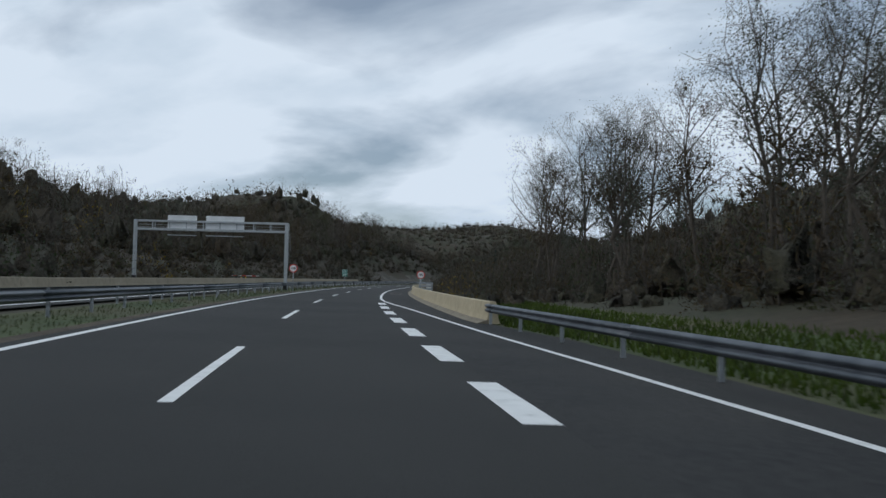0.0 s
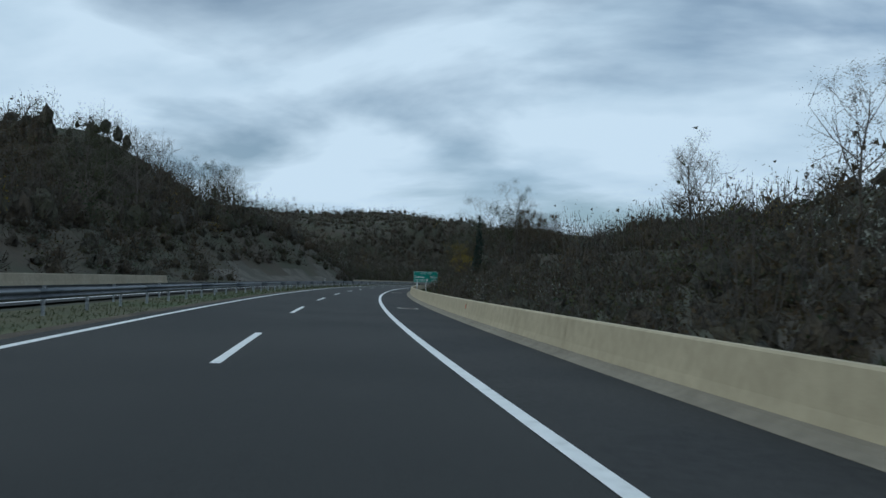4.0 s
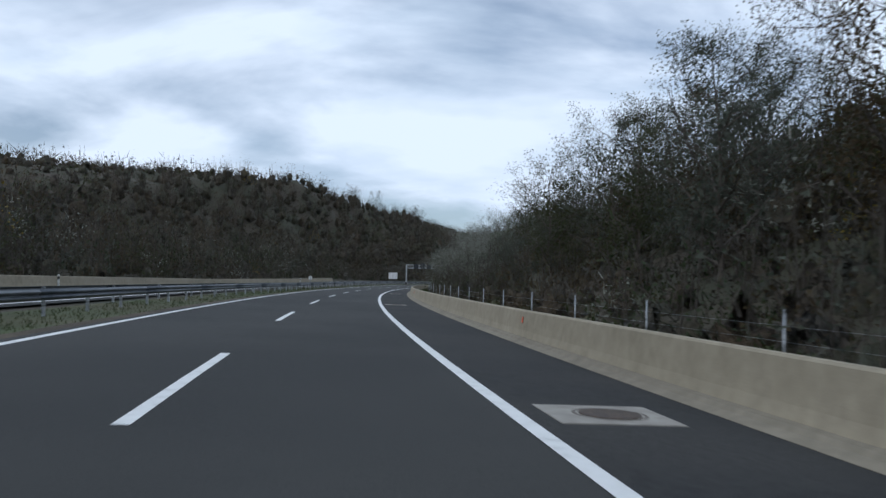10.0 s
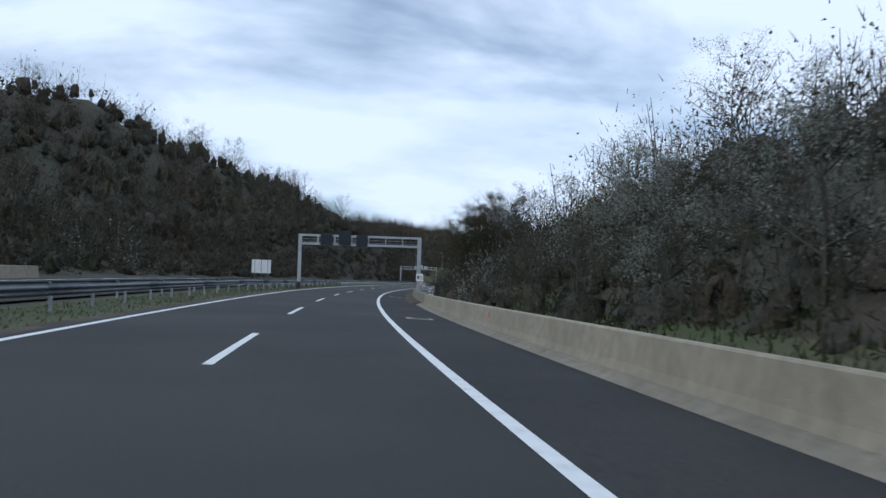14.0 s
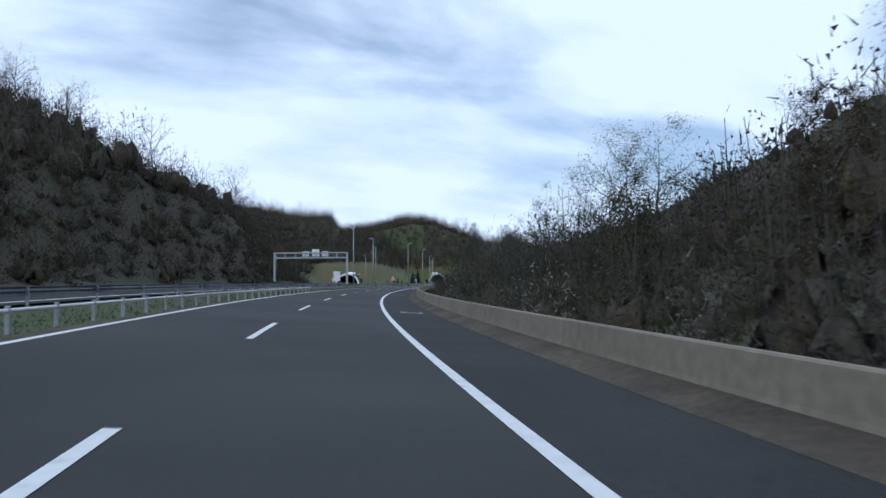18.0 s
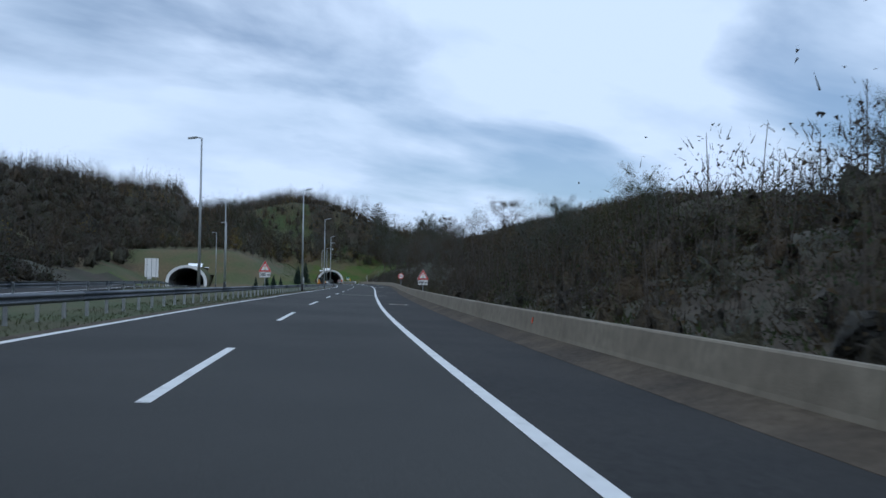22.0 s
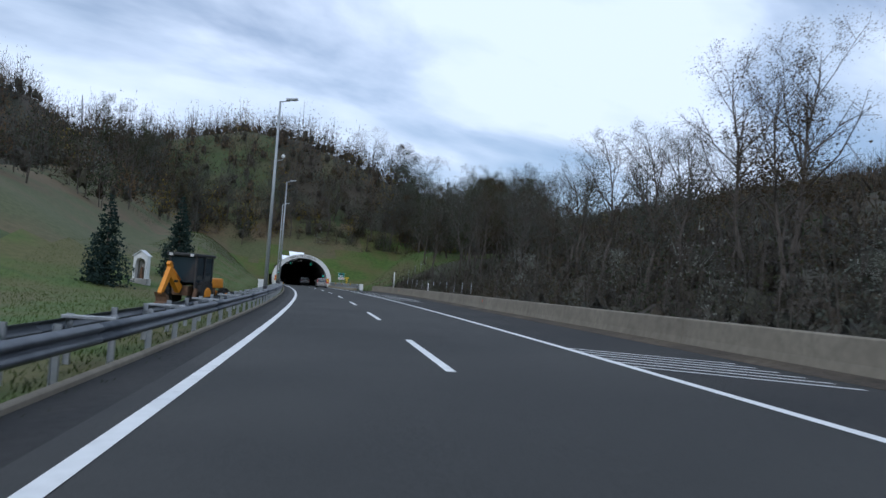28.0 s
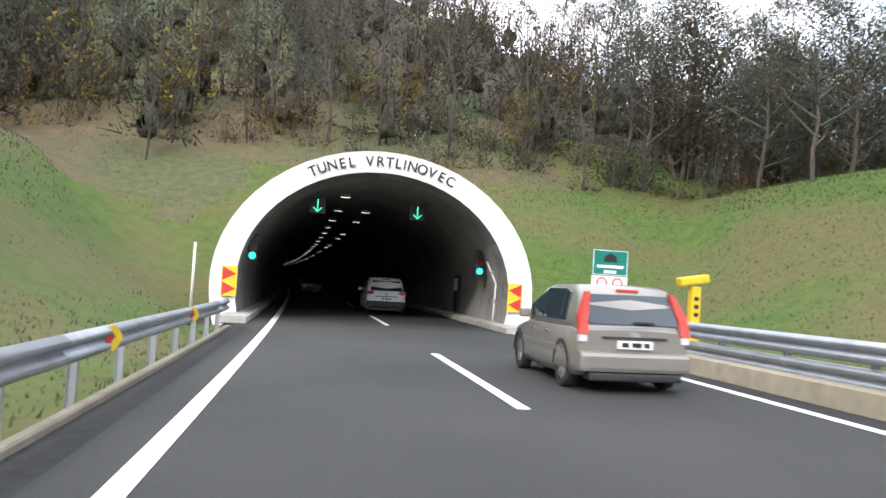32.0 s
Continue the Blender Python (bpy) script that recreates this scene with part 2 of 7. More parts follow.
REFLECTOR_RED = material("reflector_red", [(0.62, 0.06, 0.015), (0.72, 0.09, 0.02)], scale=6, rough=0.4)
TUNNEL_WALL = mixed_material("tunnel_concrete", [(0.26, 0.25, 0.23), (0.34, 0.33, 0.31)], [(0.18, 0.17, 0.16), (0.26, 0.25, 0.24)], 0.5, 2.0, rough=0.85, bump=0.2)
GROUND = mixed_material("woodland_floor", [(0.038, 0.030, 0.018), (0.060, 0.046, 0.028)], [(0.030, 0.033, 0.016), (0.048, 0.048, 0.024)], 0.08, 1.5, rough=0.95, bump=0.9, bump_scale=4)
GRASS_GROUND = mixed_material("meadow", [(0.036, 0.056, 0.014), (0.062, 0.084, 0.025)], [(0.064, 0.062, 0.026), (0.090, 0.080, 0.038)], 0.09, 1.2, rough=0.95, bump=0.9, bump_scale=6)
MEADOW = mixed_material("mown_meadow", [(0.042, 0.080, 0.008), (0.072, 0.115, 0.014)], [(0.078, 0.080, 0.020), (0.110, 0.100, 0.032)], 0.16, 1.4, rough=0.95, bump=0.9, bump_scale=6)
DRY_GRASS = mixed_material("dry_slope", [(0.090, 0.070, 0.034), (0.140, 0.100, 0.052)], [(0.062, 0.074, 0.026), (0.095, 0.100, 0.040)], 0.10, 1.3, rough=0.95, bump=0.9, bump_scale=6)
ROCK = mixed_material("cut_rock", [(0.072, 0.062, 0.048), (0.125, 0.110, 0.090)], [(0.040, 0.038, 0.026), (0.066, 0.060, 0.042)], 0.22, 0.9, rough=0.95, bump=1.0, bump_scale=3)
BARK = material("bark", [(0.060, 0.050, 0.040), (0.115, 0.098, 0.080)], scale=5, rough=0.95, bump=0.5, stretch=(3, 3, 0.5))


def leaf_material(name, base, island):
    base, island = ([tuple(0.84 * v for v in c) for c in k] for k in (base, island))
    m = material(name, base, scale=0.35, rough=0.75, island=island)
    b = m.node_tree.nodes["Principled BSDF"]
    b.inputs["Specular IOR Level"].default_value = 0.25
    n, l = m.node_tree.nodes, m.node_tree.links      # thin leaves let part of the light through
    tr, mx = n.new("ShaderNodeBsdfTranslucent"), n.new("ShaderNodeMixShader")
    mx.inputs[0].default_value = 0.36
    l.new(b.inputs["Base Color"].links[0].from_socket, tr.inputs["Color"])
    l.new(b.outputs[0], mx.inputs[1]); l.new(tr.outputs[0], mx.inputs[2]); l.new(mx.outputs[0], n["Material Output"].inputs["Surface"])
    return m


LEAF_BROWN = leaf_material("autumn_brown_leaves", [(0.065, 0.045, 0.025), (0.10, 0.075, 0.04)], [(0.045, 0.035, 0.020), (0.10, 0.060, 0.028), (0.075, 0.072, 0.030), (0.13, 0.085, 0.035)])
LEAF_OLIVE = leaf_material("olive_leaves", [(0.050, 0.060, 0.024), (0.080, 0.085, 0.038)], [(0.035, 0.045, 0.018), (0.085, 0.095, 0.035), (0.060, 0.055, 0.026), (0.105, 0.105, 0.045)])
LEAF_GREEN = leaf_material("dark_green_leaves", [(0.030, 0.048, 0.020), (0.052, 0.072, 0.030)], [(0.022, 0.036, 0.016), (0.050, 0.078, 0.028), (0.070, 0.085, 0.035)])
LEAF_GREY = leaf_material("grey_green_leaves", [(0.085, 0.098, 0.072), (0.125, 0.135, 0.105)], [(0.060, 0.075, 0.050), (0.12, 0.13, 0.10), (0.16, 0.17, 0.14)])
LEAF_WHITE = leaf_material("silvery_seed_heads", [(0.22, 0.23, 0.18), (0.38, 0.39, 0.33)], [(0.10, 0.11, 0.075), (0.34, 0.35, 0.30), (0.58, 0.59, 0.53)])
LEAF_YELLOW = leaf_material("yellow_leaves", [(0.26, 0.19, 0.025), (0.36, 0.26, 0.04)], [(0.20, 0.15, 0.02), (0.40, 0.29, 0.035), (0.14, 0.13, 0.03)])
LEAF_FIR = leaf_material("blue_green_needles", [(0.022, 0.045, 0.036), (0.038, 0.066, 0.055)], [(0.016, 0.034, 0.028), (0.040, 0.068, 0.058), (0.055, 0.085, 0.075)])
TWIG = leaf_material("bare_twigs", [(0.056, 0.046, 0.037), (0.088, 0.075, 0.060)], [(0.038, 0.032, 0.026), (0.078, 0.066, 0.053), (0.105, 0.09, 0.075)])
LEAF_RUST = leaf_material("russet_leaves", [(0.160, 0.100, 0.050), (0.230, 0.150, 0.075)], [(0.120, 0.078, 0.040), (0.220, 0.135, 0.060), (0.250, 0.185, 0.090)])
GRASS = leaf_material("grass_blades", [(0.034, 0.052, 0.014), (0.058, 0.078, 0.024)], [(0.028, 0.042, 0.013), (0.056, 0.070, 0.024), (0.085, 0.078, 0.038)])
MEADOW_BLADES = leaf_material("meadow_blades", [(0.048, 0.085, 0.010), (0.076, 0.118, 0.016)], [(0.040, 0.070, 0.009), (0.076, 0.112, 0.016), (0.105, 0.100, 0.030)])
# filler inside crowns; its darkest tone paints the shaded gaps between leaf clumps
CROWN_FILLER = material("crown_filler", [(0.010, 0.009, 0.006), (0.046, 0.039, 0.025), (0.095, 0.081, 0.052)], scale=4.2, detail=8.0, rough=0.95, bump=1.0, bump_scale=7, spread=(0.34, 0.68), island=[(0.060, 0.043, 0.026), (0.045, 0.047, 0.024), (0.058, 0.052, 0.043), (0.034, 0.042, 0.022), (0.074, 0.048, 0.026), (0.062, 0.060, 0.050)])
CROWN_FILLER.node_tree.nodes["Bump"].inputs["Distance"].default_value = 0.16
CROWN_FILLER.node_tree.nodes["Mix"].inputs["Factor"].default_value = 0.5

# ---- the road's line: headings every 60 m, then every 120 m, in degrees, counter-clockwise from +y ----
HEAD_S = [60.0 * i for i in range(20)] + [1260.0, 1380.0, 1500.0]
HEAD = [0.16, -3.58, -7.57, -11.55, -15.37, -19.25, -22.91, -26.77, -30.72, -34.71, -38.68, -42.49, -46.43, -50.35, -53.17, -53.88, -52.52, -50.26, -47.85, -45.52, -43.02, -40.52, -38.0]
LEN0, LEN1 = -160.0, 1480.0
_ss = np.arange(LEN0, LEN1 + 0.5, 1.0)
_hh = np.radians(np.interp(_ss, HEAD_S, HEAD))
_hh = np.where(_ss < 0, np.radians(HEAD[0]) - 0.0011 * _ss, _hh)
_x = np.concatenate([[0], np.cumsum(-np.sin((_hh[1:] + _hh[:-1]) / 2))])
_y = np.concatenate([[0], np.cumsum(np.cos((_hh[1:] + _hh[:-1]) / 2))])
_i0 = int(-LEN0)
_x, _y = _x - _x[_i0] + 2.292, _y - _y[_i0] + 0.0
# crossfall of the road, degrees, positive: right side low; and the lane position about which it turns
BANK_S = [-160, 0, 60, 130, 330, 470, 520, 575, 690, 760, 830, 900, 960, 1090, 1125, 1500]
BANK = [1.5, 1.5, 0.7, 1.1, 1.6, 0.7, 1.4, 2.8, 3.2, 2.5, 1.9, 0.9, -1.4, -1.15, -0.6, -0.6]
AXIS_S, AXIS = [-160, 760, 800, 830, 860, 910, 950, 1040, 1500], [-2.1, -1.95, -2.1, -2.6, -3.4, -5.0, -5.5, -6.3, -6.3]


def ease(t):
    t = np.clip(t, 0.0, 1.0)
    return t * t * (3 - 2 * t)


def left_axis(s):
    """Middle of the other carriageway: it swings out to its own tube."""
    return -17.2 - 30.6 * ease((np.asarray(s, float) - 770.0) / 245.0) - 2.0 * ease((np.asarray(s, float) - 600.0) / 170.0) * (1 - ease((np.asarray(s, float) - 770.0) / 100.0))


def road_z(s, d):
    return -np.tan(np.radians(np.interp(s, BANK_S, BANK))) * (np.clip(d, -34, 8) - np.interp(s, AXIS_S, AXIS))


def xy(s, d):
    h = np.interp(s, _ss, _hh)
    return np.interp(s, _ss, _x) + np.cos(h) * d, np.interp(s, _ss, _y) + np.sin(h) * d


def at(s, d, z=None):
    """A world point from the distance along the road, the offset to its right and the height over the road there."""
    x, y = xy(s, d)
    return Vector((float(x), float(y), float(road_z(s, d)) + (z or 0.0)))


def heading(s):
    return math.degrees(float(np.interp(s, _ss, _hh)))


def stand(s, d, z=0.0, turn=0.0):
    """Pose of a thing that stands upright at s, d on the ground, its y axis along the road."""
    x, y = xy(s, d)
    return pose(float(x), float(y), float(ground_z(s, d)) + z, 0, 0, heading(s) + turn)


PORTAL, PORTAL_D = 1130.8, -4.25       # right tube
PORTAL_L, PORTAL_L_D = 1016.0, -47.8   # left tube
BARRIER_S = [-160, 20, 30, 560, 620, 760, 870, 970, 1025, 1055, 1086, 1098, 1106, 1500]
BARRIER_D = [4.4, 4.4, 3.0, 3.05, 3.25, 3.3, 3.45, 4.1, 4.15, 4.9, 5.2, 4.0, 3.4, 3.4]
R_S = [-160, -20, 40, 90, 150, 230, 290, 340, 400, 470, 540, 580, 640, 700, 760, 820, 870, 920, 980, 1040, 1090, 1130, 1200, 1500]
R_NEAR = [7.0, 4.5, 1.2, 0.8, 1.2, 2.3, 7.8, 5.5, 5.8, 8.9, 8.7, 7.1, 6.5, 2.7, 3.1, 4.7, 2.9, 2.3, 2.6, 3.0, 4.2, 7.4, 11.5, 18.0]     # height 18 m beyond the barrier
R_MID = [16.1, 14.5, 13.1, 14.8, 17.8, 14.2, 13.3, 15.8, 19.1, 23.6, 26.4, 21.6, 20.1, 21.1, 25.0, 20.5, 11.7, 10.5, 9.9, 9.9, 11.2, 13.8, 8.2, 14.5]      # 60 m beyond
R_FAR = [30.0, 31.2, 33.5, 34.9, 33.0, 30.1, 29.8, 33.9, 40.1, 44.1, 43.5, 39.9, 37.8, 35.1, 29.4, 23.2, 20.6, 21.3, 23.8, 25.9, 31.5, 43.5, 49.8, 47.0]  # 200 m beyond
L_S = [-160, 0, 80, 150, 230, 290, 345, 380, 420, 520, 620, 700, 780, 840, 890, 930, 960, 985, 1010, 1060, 1120, 1200, 1300, 1500]
L_NEAR = [6.0, 5.7, 5.1, 4.9, 5.9, 8.9, 13.3, 10.4, 3.7, 3.6, 5.1, 9.5, 18.6, 18.1, 9.4, 5.9, 4.9, 5.7, 7.2, 7.6, 17.2, 44.5, 43.4, 36.8]
L_MID = [13.7, 14.1, 15.1, 18.9, 17.3, 25.0, 38.0, 20.0, 13.5, 14.0, 33.0, 42.5, 38.6, 38.8, 25.3, 18.6, 16.5, 17.9, 23.1, 31.3, 37.7, 46.8, 46.2, 45.8]
L_FAR = [23.9, 24.8, 26.8, 29.9, 33.4, 34.0, 24.6, 26.5, 33.5, 46.5, 43.0, 47.0, 61.1, 46.6, 37.7, 33.7, 34.2, 37.7, 43.7, 52.8, 67.4, 69.8, 61.7, 60.1]


def wave(x, y):
    return 1.4 * np.sin(x * 0.071 + 1.3) * np.sin(y * 0.063 + 0.4) + 0.8 * np.sin(x * 0.19 + y * 0.11) + 0.45 * np.sin(x * 0.37 - y * 0.29 + 2.0)


def ground_z(s, d):
    """Height of the land at s, d."""
    s, d = np.asarray(s, float), np.asarray(d, float)
    base = road_z(s, d)
    x, y = xy(s, d)
    # right of the road
    e = d - (np.interp(s, BARRIER_S, BARRIER_D) + 1.2)
    hn, hm, hf = (np.interp(s, R_S, k) for k in (R_NEAR, R_MID, R_FAR))
    zr = np.where(e < 18, hn * ease(e / 18), np.where(e < 60, hn + (hm - hn) * ease((e - 18) / 42 * 0.75) / ease(0.75), hm + (hf - hm) * ease((e - 60) / 140)))
    zr = zr + wave(x, y) * np.clip((e - 6) / 25, 0, 1)
    # left of the other carriageway
    f = (left_axis(np.minimum(s, 990)) - 7.2) - d
    hn, hm, hf = (np.interp(s, L_S, k) for k in (L_NEAR, L_MID, L_FAR))
    zl = np.where(f < 18, hn * ease(f / 18), np.where(f < 60, hn + (hm - hn) * ease((f - 18) / 42 * 0.75) / ease(0.75), hm + (hf - hm) * ease((f - 60) / 140)))
    zl = zl + wave(x, y) * np.clip((f - 6) / 25, 0, 1)
    z = base - 0.06 + np.where(e > 0, zr, 0) + np.where(f > 0, zl, 0)
    # the green between the carriageways rises into the hill over the right tube
    mid = ease((s - 1010) / 130) * ease((-9.5 - d) / 14) * 8.5 * (f <= 0)
    z = z + np.where((e <= 0), mid, 0)
    # hill over the right tube
    over = ease((s - (PORTAL + 1.0) + 0.10 * np.abs(d - PORTAL_D)) / 34.0)
    hill = 12.0 * over + 29.5 * ease((s - PORTAL - 20) / 66.0) + 12.0 * ease((s - PORTAL - 80) / 150.0) + 0.4 * wave(x, y) * over
    right_fall = np.interp(d, [-300, -60, -45, -17, 0, 15, 30, 52, 90, 300], [0.8, 0.8, 0.84, 1.0, 0.97, 0.84, 0.70, 0.52, 0.45, 0.4])
    z = np.where(s > PORTAL - 14, np.maximum(z, base - 0.06 + hill * right_fall), z)
    # hill over the left tube
    over = ease((s - (PORTAL_L + 1.0)) / 30.0) * ease((-12 - d) / 30.0)
    hill = (11.0 + 5.0 * ease((s - 1050) / 80.0) + 16.0 * ease((s - 1110) / 100.0)) * over
    return np.where(s > PORTAL_L - 6, np.maximum(z, base - 0.06 + hill), z)


# ---- mesh helpers ----
def mesh_arrays(name, verts, faces, mat, smooth=False, mats=None, index=None, normals=None):
    """A mesh from arrays: faces is an (n, 3) or (n, 4) array."""
    verts, faces = np.asarray(verts, np.float32), np.asarray(faces, np.int32)
    me = bpy.data.meshes.new(name)
    k = faces.shape[1]
    me.vertices.add(len(verts)); me.vertices.foreach_set("co", verts.ravel())
    me.loops.add(faces.size); me.loops.foreach_set("vertex_index", faces.ravel())
    me.polygons.add(len(faces)); me.polygons.foreach_set("loop_start", np.arange(0, faces.size, k, dtype=np.int32))
    for one in (mats or [mat]):
        me.materials.append(one)
    if index is not None:
        me.polygons.foreach_set("material_index", np.asarray(index, np.int32))
    me.polygons.foreach_set("use_smooth", np.full(len(faces), smooth or normals is not None))
    me.update(calc_edges=True)
    if normals is not None:
        me.normals_split_custom_set_from_vertices(normals.tolist())
    return me


def part(name, bm, mat, parent=None, label="", smooth=False):
    """One mesh object from a bmesh, under a thing or a part; materials: one, or several by face index."""
    me = bpy.data.meshes.new(name)
    bm.to_mesh(me); bm.free()
    for one in (mat if isinstance(mat, (list, tuple)) else [mat]):
        me.materials.append(one)
    if smooth:
        me.polygons.foreach_set("use_smooth", [True] * len(me.polygons))
    ob = new(name, me)
    if parent is not None:
        ob.parent = parent
    if label:
        ob["label"] = label
    return ob


def box(bm, x0, x1, y0, y1, z0, z1, bevel=0.0, m=None, index=0):
    vs = [bm.verts.new((x, y, z)) for z in (z0, z1) for x, y in ((x0, y0), (x1, y0), (x1, y1), (x0, y1))]
    fs = [bm.faces.new([vs[i] for i in f]) for f in ((3, 2, 1, 0), (4, 5, 6, 7), (0, 1, 5, 4), (1, 2, 6, 5), (2, 3, 7, 6), (3, 0, 4, 7))]
    for f in fs:
        f.material_index = index
    if bevel:
        es = list({e for f in fs for e in f.edges})
        r = bmesh.ops.bevel(bm, geom=es, offset=bevel, segments=2, affect="EDGES", profile=0.6)
        vs = list({v for f in r["faces"] for v in f.verts} | {v for v in vs if v.is_valid})
        for f in r["faces"]:
            f.material_index = index
    if m is not None:
        bmesh.ops.transform(bm, matrix=m, verts=[v for v in vs if v.is_valid])
    return vs


def tube(bm, a, b, r0, r1=None, sides=8, caps=True, index=0):
    """A tapered rod from a to b."""
    a, b = Vector(a), Vector(b)
    r1 = r0 if r1 is None else r1
    q = (b - a).to_track_quat("Z", "Y").to_matrix()
    rings = []
    for c, r in ((a, r0), (b, r1)):
        rings.append([bm.verts.new(c + q @ Vector((math.cos(t) * r, math.sin(t) * r, 0))) for t in (2 * math.pi * i / sides for i in range(sides))])
    for i in range(sides):
        f = bm.faces.new((rings[0][i], rings[0][(i + 1) % sides], rings[1][(i + 1) % sides], rings[1][i]))
        f.smooth, f.material_index = True, index
    if caps:
        bm.faces.new(rings[0][::-1]).material_index = index
        bm.faces.new(rings[1]).material_index = index


def disc(bm, c, r, y0, y1, n=28, index=0):
    """A round plate in the x-z plane, from y0 (front) to y1."""
    a = [bm.verts.new((c[0] + math.cos(t) * r, y0, c[1] + math.sin(t) * r)) for t in (2 * math.pi * i / n for i in range(n))]
    b = [bm.verts.new((v.co.x, y1, v.co.z)) for v in a]
    bm.faces.new(a).material_index = index
    bm.faces.new(b[::-1]).material_index = index
    for i in range(n):
        bm.faces.new((a[i], b[i], b[(i + 1) % n], a[(i + 1) % n])).material_index = index


def plate(bm, pts, y0, y1, index=0):
    """A flat plate of the outline pts (x, z) from y0 (front) to y1."""
    a = [bm.verts.new((x, y0, z)) for x, z in pts]
    b = [bm.verts.new((x, y1, z)) for x, z in pts]
    bm.faces.new(a).material_index = index
    bm.faces.new(b[::-1]).material_index = index
    n = len(pts)
    for i in range(n):
        bm.faces.new((a[i], b[i], b[(i + 1) % n], a[(i + 1) % n])).material_index = index


def sweep(name, profile, s0, s1, step, mat, close=True, dfun=None, zfun=None, ground=False, smooth=False):
    """A profile of (offset, height) points drawn along the road; dfun gives the offset of its origin, zfun its height."""
    n = max(2, int(round((s1 - s0) / step)) + 1)
    s = np.linspace(s0, s1, n)
    d0 = dfun(s) if dfun else np.zeros(n)
    k = len(profile)
    v = np.zeros((n, k, 3))
    for j, (pd, pz) in enumerate(profile):
        x, y = xy(s, d0 + pd)
        z = (ground_z(s, d0 + 0 * pd) if ground else road_z(s, d0 + pd)) + pz + (zfun(s) if zfun else 0)
        v[:, j] = np.stack([x, y, z], -1)
    f = []
    m = k if close else k - 1
    for i in range(n - 1):
        for j in range(m):
            a, b = i * k + j, i * k + (j + 1) % k
            f.append((a, b, b + k, a + k))
    me = bpy.data.meshes.new(name)
    fl = [tuple(q) for q in f]
    if close and k > 2:
        fl += [tuple(range(k)), tuple(range((n - 1) * k, n * k))[::-1]]
    me.from_pydata([tuple(q) for q in v.reshape(-1, 3)], [], fl)
    me.materials.append(mat)
    if smooth:
        me.polygons.foreach_set("use_smooth", [True] * len(me.polygons))
    me.update()
    bm = bmesh.new(); bm.from_mesh(me); bmesh.ops.recalc_face_normals(bm, faces=bm.faces); bm.to_mesh(me); bm.free()
    return new(name, me)


def strip(name, s0, s1, da, db, lift, mat, step=4.0, thick=0.0):
    """A flat band of the road between the offsets da and db (numbers or functions of s)."""
    n = max(2, int(round((s1 - s0) / step)) + 1)
    s = np.linspace(s0, s1, n)
    a = da(s) if callable(da) else np.full(n, float(da))
    b = db(s) if callable(db) else np.full(n, float(db))
    cols = max(2, int(np.max(np.abs(b - a)) / 3.0) + 2)
    v = []
    for j in range(cols):
        d = a + (b - a) * j / (cols - 1)
        x, y = xy(s, d)
        v.append(np.stack([x, y, road_z(s, d) + lift], -1))
    v = np.stack(v, 1).reshape(-1, 3)
    i, j = np.meshgrid(np.arange(n - 1), np.arange(cols - 1), indexing="ij")
    q = (i * cols + j).ravel()
    f = np.stack([q, q + 1, q + cols + 1, q + cols], -1)
    return new(name, mesh_arrays(name, v, f, mat))

# ---- the large structure ----
barrier_d = lambda s: np.interp(s, BARRIER_S, BARRIER_D)
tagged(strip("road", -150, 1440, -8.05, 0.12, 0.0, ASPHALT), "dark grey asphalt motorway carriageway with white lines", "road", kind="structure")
tagged(strip("road_shoulder", -150, 1128, 0.12, lambda s: barrier_d(s) + 0.05, 0.0, SHOULDER), "grey asphalt hard shoulder beside the lane", "road shoulder", kind="structure")
for g0, g1, g_wide, g_high, g_mat in ((29, 560, 0.34, 0.13, CONCRETE_OLD), (560, 900, 0.72, 0.21, GUTTER), (900, 1098, 0.6, 0.10, GUTTER)):
    tagged(sweep("gutter", [(-g_wide, -0.05), (-g_wide, 0.006), (-0.5 * g_wide, 0.45 * g_high), (-0.12, 0.85 * g_high), (0.08, g_high), (0.08, -0.05)], g0, g1, 3.0, g_mat, dfun=barrier_d),
           "bank of dirt and gravel at the foot of the barrier", "gutter", kind="structure")
tagged(strip("road_opposite", -150, 1300, lambda s: left_axis(s) - 5.2, lambda s: left_axis(s) + 4.6, 0.03, SHOULDER), "pale worn asphalt of the opposite carriageway", "road", kind="structure")

